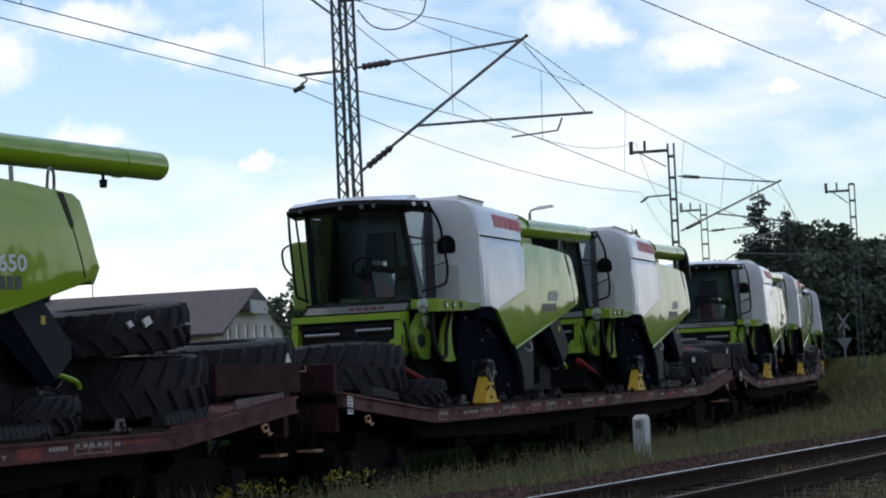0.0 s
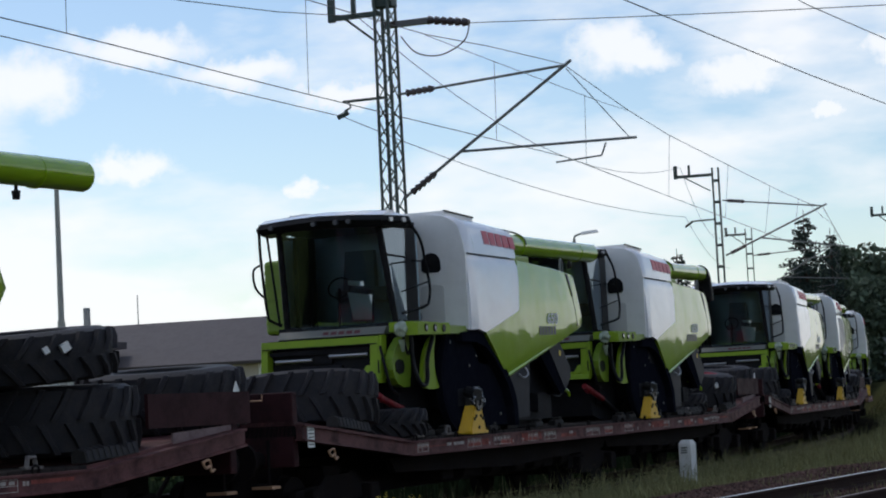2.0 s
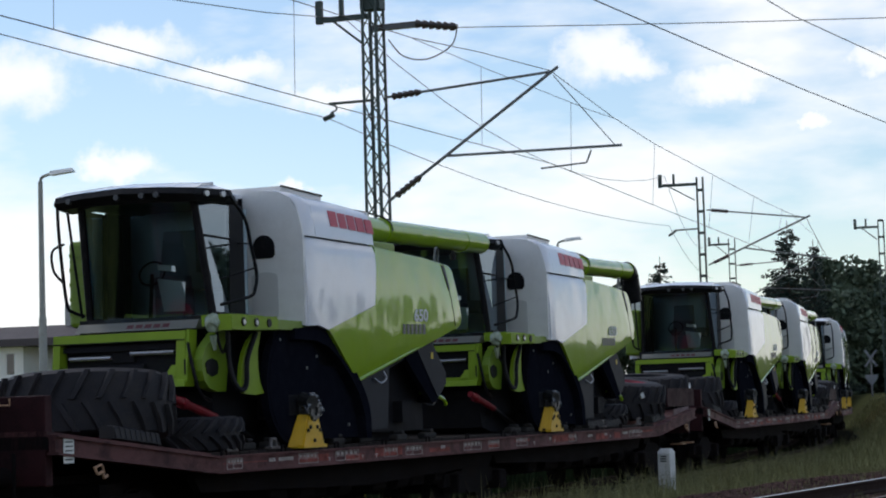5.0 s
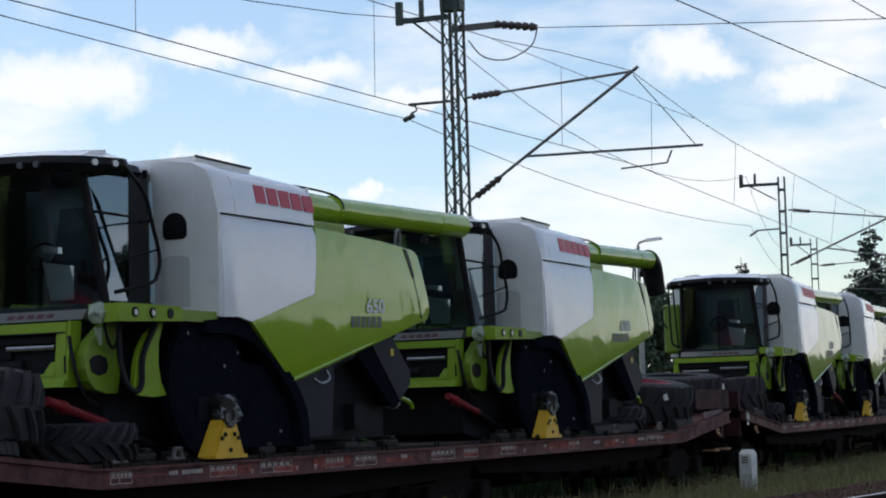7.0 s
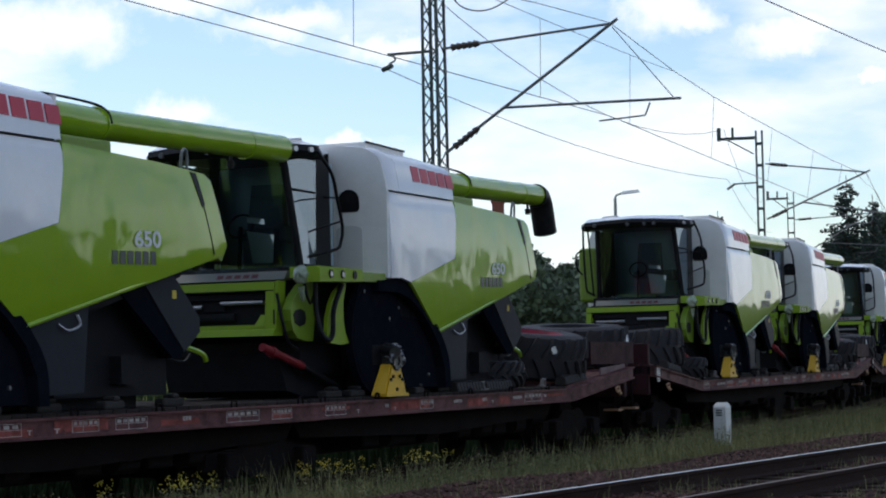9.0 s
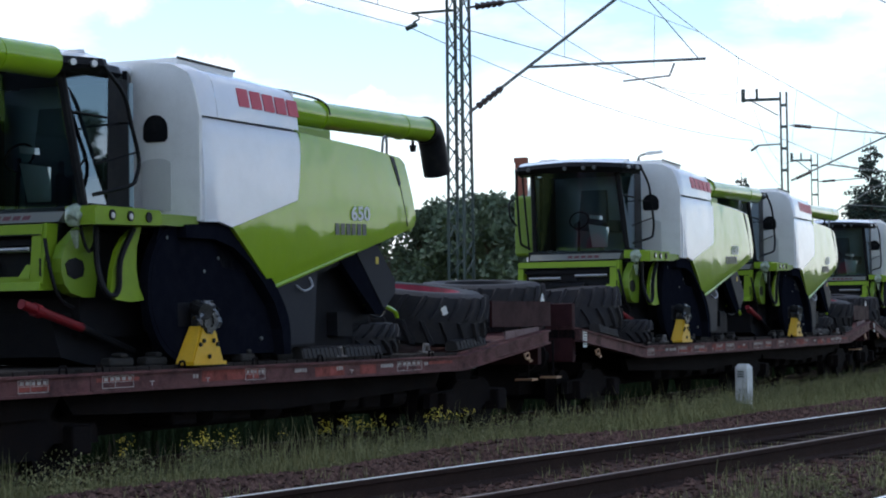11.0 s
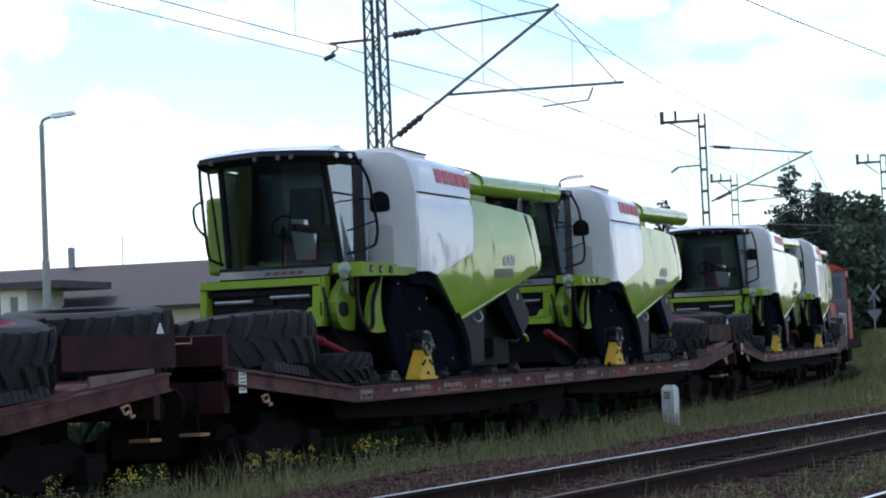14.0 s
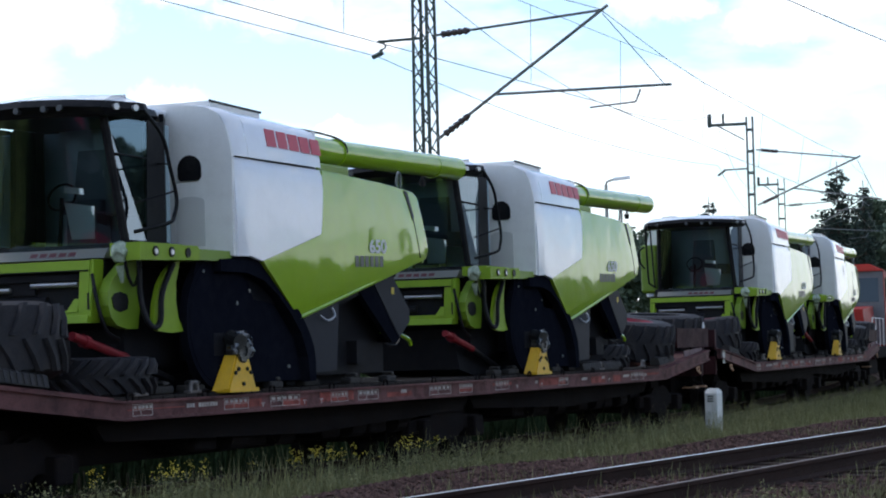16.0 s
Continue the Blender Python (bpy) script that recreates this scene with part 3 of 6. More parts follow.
def make_harvester(elbow, label):
    hv = thing("combine_harvester", label, "harvester", "harvesters on the goods train")

    def add(name, bm, mat, lab="", smooth=False, parent=None):
        return part(name, bm, mat, parent or hv, lab, smooth, -ZD)

    # side panels
    white = [(0.02, 3.88), (2.23, 3.87), (2.2, 3.6), (2.07, 3.06), (0.58, 2.69), (0.3, 2.74), (0.02, 2.73)]
    green = [(2.235, 3.87), (3.99, 3.81), (4.92, 3.745), (5.05, 3.68), (5.34, 2.96), (5.29, 2.865), (1.64, 2.03), (1.55, 2.05), (1.13, 2.32), (0.59, 2.69), (2.075, 3.055), (2.205, 3.6)]
    for sg in (-1, 1):
        add("side_panel", sheet(B(), white, sg * 1.47, 0.05, bulge_white, 0.16, ((0, 0, 3.77), (0, 0, 1))), WHITE, "glossy white side panel", True)
        gp = add("side_panel", sheet(B(), green, sg * 1.47, 0.05, bulge_green, 0.16, ((1.64, 0, 2.19), (-0.2289, 0, 1))), LIME, "glossy lime green side panel", True)
        # lower lip and rear return of the green panel
        bm = B()
        tube(bm, [(1.6, sg * 1.46, 2.03), (3.4, sg * 1.50, 2.45), (5.30, sg * 1.47, 2.87)], 0.03, 8)
        add("panel_lip", bm, LIME, "", True, gp)
        bm = B()
        prism(bm, [(5.06, 3.69), (5.22, 3.65), (5.55, 2.98), (5.42, 2.80), (5.29, 2.85), (5.33, 2.95)], sg * 1.40, sg * 1.05)
        add("rear_door_edge", bm, LIME_DK)
        bm = B()
        sheet(bm, [(4.60, 3.75), (4.72, 3.74), (4.86, 3.40), (4.80, 3.37)], sg * 1.478, 0.03, bulge_side)
        sheet(bm, [(4.822, 3.40), (4.84, 3.40), (5.055, 2.86), (5.035, 2.86)], sg * 1.474, 0.03, bulge_side)
        add("door_slot", bm, BLACK, "dark recessed slot")
        bm = B()
        tube(bm, smooth_path([(4.52, sg * 1.43, 3.6), (4.52, sg * 1.45, 3.92), (4.58, sg * 1.45, 4.0), (4.64, sg * 1.45, 3.92), (4.64, sg * 1.43, 3.6)], 3), 0.018, 6)
        add("lifting_eye", bm, GALV)
    # number and name bars on the near panel
    for u0, z0, u1, z1, n, mat in ((3.42, 3.02, 3.98, 2.89, 0, WHITEBAR), (3.00, 2.765, 3.86, 2.785, 6, DARKBAR)):
        if n:
            for i in range(n):
                bm = B()
                x = u0 + (u1 - u0) * i / n
                z = z0 + (z1 - z0) * i / n
                yy = -1.47 - bulge_side(x, z) - 0.004
                box(bm, x, x + 0.105, yy - 0.003, yy, z - 0.08, z + 0.06)
                add("model_name_bar", bm, mat, "plain dark bar in place of a letter")
    cu = bpy.data.curves.new("model_number", 'FONT')
    cu.body, cu.size, cu.extrude, cu.offset = "650", 0.235, 0.003, 0.006
    tmp = bpy.data.objects.new("model_number", cu)
    scene.collection.objects.link(tmp)
    bpy.context.view_layer.update()
    me = bpy.data.meshes.new_from_object(tmp)
    bpy.data.objects.remove(tmp)
    me.transform(Matrix.Translation((3.40, -1.475 - bulge_side(3.7, 2.97) - 0.006, 2.88 - ZD)) @ Euler((radians(90), radians(-1.5), 0)).to_matrix().to_4x4() @ Matrix.Diagonal((1.45, 1, 1, 1)))
    me.materials.append(WHITEBAR)
    nb = new("model_number", me)
    nb.parent = hv
    tagged(nb, "white number 650 on the panel")

    # grain tank: rounded hood over the white panels
    def hood_ring(x, drop, inset):
        pts = [(-1.5 + inset, 3.895), (-1.485 + inset, 4.03), (-1.43 + inset, 4.30 - drop * 0.4), (-1.37 + inset, 4.40 - drop * 0.8), (-1.27 + inset, 4.46 - drop), (-1.05 + inset, 4.50 - drop), (0, 4.54 - drop)]
        pts = pts + [(-y, z) for y, z in pts[-2::-1]]
        return [(x, y, z) for y, z in pts]

    def loft(rings):
        bm = B()
        vs = [[bm.verts.new(p) for p in r] for r in rings]
        for a, b in zip(vs, vs[1:]):
            for i in range(len(a) - 1):
                bm.faces.new((a[i], a[i + 1], b[i + 1], b[i]))
        return bm

    add("tank_corner", loft([hood_ring(-0.02, 0.03, 0.03), hood_ring(0.04, 0.0, 0.0), hood_ring(0.36, 0.02, 0)]), WHITE, "", True)
    add("tank_side_hood", loft([hood_ring(0.375, 0.022, 0.004), hood_ring(1.3, 0.035, 0.0), hood_ring(2.22, 0.07, 0.01), hood_ring(2.27, 0.12, 0.06)]), WHITE, "", True)
    bm = B()
    prism(bm, [(2.26, 3.86), (2.26, 4.36), (2.3, 4.36), (2.3, 3.86)], -1.38, 1.38)
    add("tank_rear_wall", bm, GREYW)
    bm = B()
    hexa(bm, [(0.15, -1.12, 4.49), (1.35, -1.12, 4.45), (1.35, 1.12, 4.45), (0.15, 1.12, 4.49)], [(0.15, -1.12, 4.565), (1.35, -1.12, 4.535), (1.35, 1.12, 4.535), (0.15, 1.12, 4.565)])
    lid = add("tank_lid", bm, GREYW, "pale grey folding tank lid")
    bm = B()
    hexa(bm, [(0.13, -1.135, 4.55), (1.37, -1.135, 4.52), (1.37, -1.121, 4.52), (0.13, -1.121, 4.55)], [(0.13, -1.135, 4.575), (1.37, -1.135, 4.545), (1.37, -1.121, 4.545), (0.13, -1.121, 4.575)])
    add("lid_seal", bm, BLACK, "dark rubber edge", False, lid)
    bm = B()
    tube(bm, [(0.04, -1.455, 3.886), (1.1, -1.455, 3.886), (2.2, -1.45, 3.88)], 0.007, 6)
    add("seam_strip", bm, BLACK, "dark seam between the hood and the panel")
    # lettering bars on the hood
    hood_y = lambda z: -1.485 + 0.055 * (z - 4.03) / 0.265 - 0.006
    for i in range(5):
        bm = B()
        x = 0.87 + i * 0.285
        top, bot = 4.275 - 0.008 * i, 4.065 - 0.004 * i
        hexa(bm, [(x, hood_y(bot), bot), (x + 0.235, hood_y(bot), bot), (x + 0.235, hood_y(top), top), (x, hood_y(top), top)],
             [(x, hood_y(bot) + 0.01, bot), (x + 0.235, hood_y(bot) + 0.01, bot), (x + 0.235, hood_y(top) + 0.01, top), (x, hood_y(top) + 0.01, top)])
        add("maker_bar", bm, REDBAR, "plain red bar in place of a letter")
    # front wall of the tank with a rounded outer corner
    bm = B()
    prism_x(bm, [(-1.5, 2.74), (-1.5, 3.88), (-1.47, 4.05), (-1.42, 4.24), (-1.33, 4.38), (-1.16, 4.47), (-0.8, 4.51), (0.8, 4.51), (1.16, 4.47), (1.33, 4.38), (1.42, 4.24), (1.47, 4.05),
                 (1.5, 3.88), (1.5, 2.74)], -0.03, 0.03)
    fw = add("tank_front_wall", bm, GREYW, "pale grey moulded front wall", False)
    bm = B()
    pts = [(-1.10 + 0.155 + 0.155 * math.cos(t), 3.77 + 0.15 * math.sin(t)) for t in [math.pi * i / 10 for i in range(11)]] + [(-1.10, 3.66), (-1.06, 3.62), (-0.83, 3.62), (-0.79, 3.66)]
    prism_x(bm, pts, -0.045, -0.031)
    add("air_intake", bm, BLACK, "dark arched air intake", False, fw)
    bm = B()
    pts = [(-1.14 + 0.19 + 0.19 * math.cos(t), 3.38 + 0.06 * math.sin(t)) for t in [math.pi * i / 8 for i in range(9)]] + [(-1.14, 2.86), (-0.76, 2.86)]
    prism_x(bm, pts, -0.042, -0.031)
    add("service_niche", bm, NICHE, "shallow grey niche", False, fw)
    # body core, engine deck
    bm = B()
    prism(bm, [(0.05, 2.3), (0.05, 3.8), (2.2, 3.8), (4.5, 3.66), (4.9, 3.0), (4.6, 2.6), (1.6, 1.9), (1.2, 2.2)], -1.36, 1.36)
    add("body_core", bm, SHADE, "machinery block behind the panels, near-black for the shade inside")
    bm = B()
    prism(bm, [(2.3, 3.78), (2.3, 4.1), (3.7, 4.05), (3.8, 3.72)], -0.9, 1.2)
    box(bm, 2.5, 3.4, -1.3, -0.95, 3.83, 4.0, 0.03)
    add("engine_hood", bm, LIME_DK)
    bm = B()
    rod(bm, (3.0, 0.7, 3.9), (3.0, 0.7, 4.35), 0.06, 10)
    tube(bm, [(1.0, -0.9, 4.5), (1.0, -0.9, 4.56), (2.1, -0.95, 4.44), (2.1, -0.95, 4.36)], 0.02, 6)
    add("top_fittings", bm, BLACK)
    # unloading tube
    bm = B()
    ya, END = -1.02, (6.76 if elbow else 7.5)
    rod(bm, (1.9, ya, 4.22), (3.55, ya, 4.20), 0.175, 24)
    rod(bm, (3.5, ya, 4.205), (3.56, ya, 4.205), 0.19, 24)
    rod(bm, (3.55, ya, 4.21), (END, ya, 4.27), 0.168, 24)
    rod(bm, (END - 0.9, ya, 4.25), (END - 0.85, ya, 4.25), 0.176, 24)
    tb = add("unloading_tube", bm, LIME, "lime green unloading tube", True)
    if elbow:
        bm = B()
        ring = [(6.66, 4.27), (6.78, 4.25), (6.88, 4.17), (6.95, 4.02), (7.01, 3.84), (7.07, 3.68)]
        tube(bm, smooth_path([(a, ya, c) for a, c in ring], 4), 0.19, 20)
        add("tube_elbow", bm, BLACK, "black rubber elbow", True, tb)
    bm = B()
    rod(bm, (6.3, ya, 4.12), (6.3, ya, 4.02), 0.02, 6)
    rod(bm, (6.3, ya, 4.03), (6.3, ya, 3.94), 0.05, 10, 0.04)
    add("work_lamp", bm, BLACK, "", False, tb)
    bm = B()
    tube(bm, smooth_path([(2.5, ya, 4.41), (2.6, ya, 4.44), (3.4, ya - 0.02, 4.42), (3.52, ya - 0.15, 4.33), (3.54, ya - 0.19, 4.2)], 4), 0.016, 6)
    box(bm, 1.95, 2.15, ya - 0.05, ya + 0.1, 4.38, 4.43, 0.01)
    add("hose", bm, BLACK, "", False, tb)

    # cab
    bm = B()
    def roof_ring(s, z):
        half = [(-2.02 + s * 1.4, 0, z + 0.03), (-1.99 + s * 1.3, -0.55, z + 0.01), (-1.93 + s, -0.98, z - 0.02), (-1.40, -1.21 + s, z - 0.02), (-1.32, -1.20 + s, z - 0.02), (-1.22, -0.92 + s, z), (-0.60, -0.86 + s, z), (-0.50, -0.82 + s, z)]
        return half + [(x, -y, c) for x, y, c in half[:0:-1]]
    hexa(bm, roof_ring(0.10, 4.245), roof_ring(0.0, 4.32))
    hexa(bm, roof_ring(0.0, 4.322), roof_ring(0.03, 4.40))
    add("roof_visor", bm, BLACK, "black roof visor")
    bm = B()
    hexa(bm, roof_ring(0.06, 4.402), roof_ring(0.24, 4.47))
    hexa(bm, roof_ring(0.24, 4.472), roof_ring(0.5, 4.505))
    box(bm, -0.50, -0.035, -0.66, 0.66, 4.37, 4.46, 0.03)
    add("cab_roof", bm, WHITE, "white cab roof", False)
    bm = B()
    rod(bm, (-1.2, 0.55, 4.49), (-1.2, 0.55, 4.55), 0.12, 16, 0.09)
    rod(bm, (-1.25, 0.78, 4.46), (-1.25, 0.78, 4.53), 0.015, 6)
    rod(bm, (-1.25, 0.78, 4.53), (-1.2, 0.6, 4.54), 0.015, 6)
    add("roof_aerial", bm, GREYW)
    for y in (-1.155, -1.055, -0.5, -0.3, 0.05, 0.75, 1.055):
        bm = B()
        if abs(y) > 1:
            x, dx, dy = -1.93 + (abs(y) - 0.98) / 0.23 * 0.53, 0.012, 0.028 * (1 if y < 0 else -1)
        else:
            x, dx, dy = -1.995 + 0.06 * y * y, 0.03, 0
        rod(bm, (x - dx, y - dy, 4.315), (x + dx, y + dy, 4.315), 0.036, 14)
        add("headlamp", bm, LENS if y < -1 else GREY)
    nseg = 8
    top, bot = [], []
    for i in range(nseg + 1):
        u = -1 + 2 * i / nseg
        top.append((-1.81 + 0.20 * u * u, 0.79 * u, 4.26))
        bot.append((-1.48 + 0.17 * u * u, 0.865 * u, 2.81))
    bm = B()
    a = [bm.verts.new(p) for p in top]
    b = [bm.verts.new(p) for p in bot]
    for i in range(nseg):
        bm.faces.new((a[i], a[i + 1], b[i + 1], b[i]))
    ws = add("windscreen", bm, GLASS, "large tinted curved windscreen", True)
    for sg in (-1, 1):
        bm = B()
        bm.faces.new([bm.verts.new(p) for p in ((-1.60, sg * 0.83, 4.24), (-0.86, sg * 0.90, 4.24), (-0.90, sg * 0.90, 2.86), (-1.28, sg * 0.89, 2.86))])
        add("side_window", bm, SIDEGLASS, "dark reflecting side window")
        bm = B()
        tube(bm, [(-1.60, sg * 0.80, 4.24), (-1.31, sg * 0.875, 2.84)], 0.05, 8)
        prism(bm, [(-0.87, 4.26), (-0.52, 4.26), (-0.50, 2.84), (-0.92, 2.84)], sg * 0.905, sg * 0.86)
        tube(bm, [(-1.50, sg * 0.875, 3.84), (-0.88, sg * 0.92, 3.82)], 0.010, 6)
        tube(bm, [(-1.26, sg * 0.91, 2.87), (-0.46, sg * 0.90, 2.87)], 0.03, 6)
        add("window_pillar", bm, BLACK)
        # grab rail hung from the roof
        bm = B()
        if sg < 0:
            path = [(-1.40, -1.19, 4.30), (-1.07, -1.22, 4.04), (-0.92, -1.22, 3.71), (-0.79, -1.22, 3.38), (-0.84, -1.22, 3.18), (-0.95, -1.20, 3.08), (-1.3, -0.98, 2.98)]
        else:
            path = [(-1.74, 1.06, 4.31), (-1.68, 1.08, 3.9), (-1.52, 1.09, 3.1), (-1.42, 1.06, 2.98), (-1.25, 1.0, 2.93)]
        tube(bm, smooth_path(path, 4), 0.022, 8)
        if sg < 0:
            tube(bm, [(-0.93, -1.22, 3.74), (-0.66, -0.9, 3.78)], 0.012, 6)
            tube(bm, [(-0.80, -1.22, 3.45), (-1.25, -0.96, 3.3)], 0.012, 6)
        else:
            tube(bm, [(-1.62, 1.0, 4.30), (-1.3, 1.0, 2.9)], 0.02, 6)
            tube(bm, smooth_path([(-1.4, 1.2, 3.35), (-1.5, 1.28, 3.5), (-1.5, 1.3, 3.75), (-1.35, 1.22, 3.85)], 4), 0.018, 6)
        add("grab_rail", bm, BLACK)
    for sg in (-1, 1):
        bm = B()
        hexa(bm, [(-0.515, sg * 0.90, 2.84), (-0.035, sg * 0.63, 2.84), (-0.035, sg * 0.58, 2.84), (-0.515, sg * 0.84, 2.84)],
             [(-0.515, sg * 0.90, 4.36), (-0.035, sg * 0.63, 4.36), (-0.035, sg * 0.58, 4.36), (-0.515, sg * 0.84, 4.36)])
        add("rear_quarter", bm, BLACK, "dark panel behind the cab door")
    bm = B()
    box(bm, -0.44, -0.06, -0.56, 0.56, 2.84, 4.3)
    box(bm, -0.42, -0.34, -0.86, 0.86, 2.84, 4.24)
    add("cab_back", bm, CABIN)
    bm = B()
    prism(bm, [(-1.4, 2.62), (-1.4, 2.86), (-0.1, 2.86), (-0.1, 2.62)], -0.98, 0.98)
    add("cab_floor", bm, BLACK)
    bm = B()
    box(bm, -0.9, -0.5, -0.28, 0.28, 3.25, 3.4, 0.04)
    hexa(bm, [(-0.62, -0.27, 3.35), (-0.47, -0.27, 3.35), (-0.47, 0.27, 3.35), (-0.62, 0.27, 3.35)], [(-0.55, -0.23, 4.0), (-0.43, -0.23, 4.0), (-0.43, 0.23, 4.0), (-0.55, 0.23, 4.0)])
    box(bm, -0.85, -0.55, -0.2, 0.2, 2.87, 3.25)
    box(bm, -1.0, -0.55, -0.62, -0.4, 3.2, 3.42, 0.03)
    add("driver_seat", bm, SEATM)
    bm = B()
    rod(bm, (-1.15, 0.1, 2.87), (-1.09, 0.1, 3.42), 0.025, 10)
    ring = [(-1.09 + 0.06 * math.cos(a), 0.1 + 0.18 * math.sin(a), 3.43 + 0.15 * math.cos(a)) for a in [2 * math.pi * i / 20 for i in range(21)]]
    tube(bm, ring, 0.014, 6)
    add("steering_column", bm, BLACK)
    bm = B()
    hexa(bm, [(-1.50, -0.60, 3.27), (-1.52, -0.22, 3.33), (-1.44, -0.26, 2.92), (-1.42, -0.54, 2.92)], [(-1.49, -0.60, 3.27), (-1.51, -0.22, 3.33), (-1.43, -0.26, 2.92), (-1.41, -0.54, 2.92)])
    add("paper_sheet", bm, PAPER, "pale sheet behind the windscreen")
    bm = B()
    hexa(bm, [(-1.57, -0.5, 3.47), (-1.58, -0.26, 3.50), (-1.57, -0.26, 3.43), (-1.56, -0.5, 3.40)], [(-1.56, -0.5, 3.47), (-1.57, -0.26, 3.50), (-1.56, -0.26, 3.43), (-1.55, -0.5, 3.40)])
    add("paper_sheet", bm, PAPER, "small pale sticker")
    # strip and feeder frame under the cab
    bm = B()
    hexa(bm, [(-1.62, -0.85, 2.80), (-1.62, 0.85, 2.80), (-1.72, 0.85, 2.69), (-1.72, -0.85, 2.69)], [(-1.3, -0.85, 2.80), (-1.3, 0.85, 2.80), (-1.3, 0.85, 2.69), (-1.3, -0.85, 2.69)])
    st = add("front_strip", bm, STRIP, "pale grey strip below the windscreen")
    for i in range(5):
        bm = B()
        y = 0.13 - i * 0.125
        hexa(bm, [(-1.655, y, 2.766), (-1.655, y - 0.09, 2.766), (-1.698, y - 0.09, 2.72), (-1.698, y, 2.72)], [(-1.63, y, 2.766), (-1.63, y - 0.09, 2.766), (-1.67, y - 0.09, 2.72), (-1.67, y, 2.72)])
        add("maker_bar", bm, REDSMALL, "plain dark red bar in place of a letter", False, st)
    bm = B()
    x0, x1 = -2.10, -1.94
    def lean(z):
        return (2.62 - z) * -0.10
    for ya_, yb_, za_, zb_ in ((-0.92, 0.92, 2.54, 2.65), (-0.92, 0.92, 2.06, 2.12), (0.82, 0.92, 2.12, 2.54), (-0.92, -0.80, 2.12, 2.54)):
        hexa(bm, [(x0 + lean(za_), ya_, za_), (x0 + lean(za_), yb_, za_), (x1, yb_, za_), (x1, ya_, za_)], [(x0 + lean(zb_), ya_, zb_), (x0 + lean(zb_), yb_, zb_), (x1, yb_, zb_), (x1, ya_, zb_)])
    prism(bm, [(-2.17, 2.04), (-2.08, 2.66), (-1.90, 2.66), (-1.96, 2.04)], -0.965, -0.925)
    prism(bm, [(-2.22, 1.98), (-2.19, 2.06), (-1.96, 2.08), (-1.96, 1.98)], -0.95, 0.90)
    hexa(bm, [(-2.17, -0.80, 2.10), (-2.17, -0.66, 2.10), (-2.02, -0.66, 2.10), (-2.02, -0.80, 2.10)], [(-2.13, -0.80, 2.24), (-2.13, -0.74, 2.24), (-2.02, -0.74, 2.24), (-2.02, -0.80, 2.24)])
    ff = add("feeder_frame", bm, LIME_MATT, "lime green feeder opening frame")
    bm = B()
    box(bm, -2.18, -2.172, -0.955, -0.935, 2.12, 2.30)
    box(bm, -2.12, -2.105, -0.91, 0.91, 2.535, 2.548)
    add("frame_seam", bm, SHADE, "dark slot and seam in the frame", False, ff)
    bm = B()
    for y0, y1, z in ((0.15, 0.74, 2.36), (-0.72, -0.12, 2.40)):
        rod(bm, (-2.02, y0, z), (-2.02, y1, z), 0.03, 10)
    add("feed_roller", bm, STEEL, "", True, ff)
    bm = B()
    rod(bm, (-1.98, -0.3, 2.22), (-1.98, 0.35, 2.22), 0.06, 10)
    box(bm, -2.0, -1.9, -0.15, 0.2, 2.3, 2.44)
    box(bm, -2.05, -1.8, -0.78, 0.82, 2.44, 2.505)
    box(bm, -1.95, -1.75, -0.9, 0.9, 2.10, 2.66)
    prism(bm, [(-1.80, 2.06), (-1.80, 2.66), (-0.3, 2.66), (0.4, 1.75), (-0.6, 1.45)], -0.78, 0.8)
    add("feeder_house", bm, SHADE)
    # near side of the front: drive plates, hoses, platform beam
    bm = B()
    prism(bm, [(-2.05, 2.63), (-2.05, 2.80), (-0.86, 2.82), (-0.82, 2.78), (-0.82, 2.66)], -1.52, -1.34)
    prism(bm, [(-1.75, 2.70), (-1.75, 2.84), (-0.85, 2.84), (-0.85, 2.70)], -1.34, -0.95)
    pl = add("platform_beam", bm, LIME_MATT, "lime green platform beam with round lamps")
    bm = B()
    box(bm, -0.84, 0.0, -1.46, -0.9, 2.67, 2.79)
    add("platform_ledge", bm, LIME_DK)
    for x in (-1.75, -1.42, -1.08):
        bm = B()
        rod(bm, (x, -1.535, 2.735), (x, -1.5, 2.735), 0.055, 16)
        bl = add("beam_lamp", bm, BLACK, "", False, pl)
        if x != -1.08:
            bm = B()
            rod(bm, (x, -1.542, 2.73), (x, -1.53, 2.73), 0.03, 12, 0.036)
            part("lens", bm, LENS, bl, "", False, -ZD)
    bm = B()
    prism(bm, [(-1.45, 2.66), (-1.70, 2.62), (-1.97, 2.44), (-2.06, 2.30), (-2.06, 2.16), (-2.01, 2.04), (-1.90, 1.95), (-1.70, 1.91), (-1.48, 1.91), (-1.42, 2.2)], -1.12, -1.0)
    add("drive_plate", bm, LIME_DK)
    bm = B()
    prism(bm, [(-2.0, 2.24), (-1.94, 2.29), (-1.83, 2.31), (-1.70, 2.28), (-1.67, 2.2), (-1.70, 2.12), (-1.84, 2.09), (-1.96, 2.13)], -1.13, -1.11)
    add("drive_opening", bm, BLACK)
    bm = B()
    prism(bm, [(-0.90, 2.66), (-1.08, 2.62), (-1.24, 2.52), (-1.37, 2.38), (-1.45, 2.2), (-1.50, 1.93), (-1.38, 1.88), (-1.1, 1.86), (-0.86, 1.88), (-0.96, 2.02), (-1.01, 2.2), (-1.0, 2.42)], -1.32, -1.27)
    add("guard_plate", bm, LIME_MATT)
    bm = B()
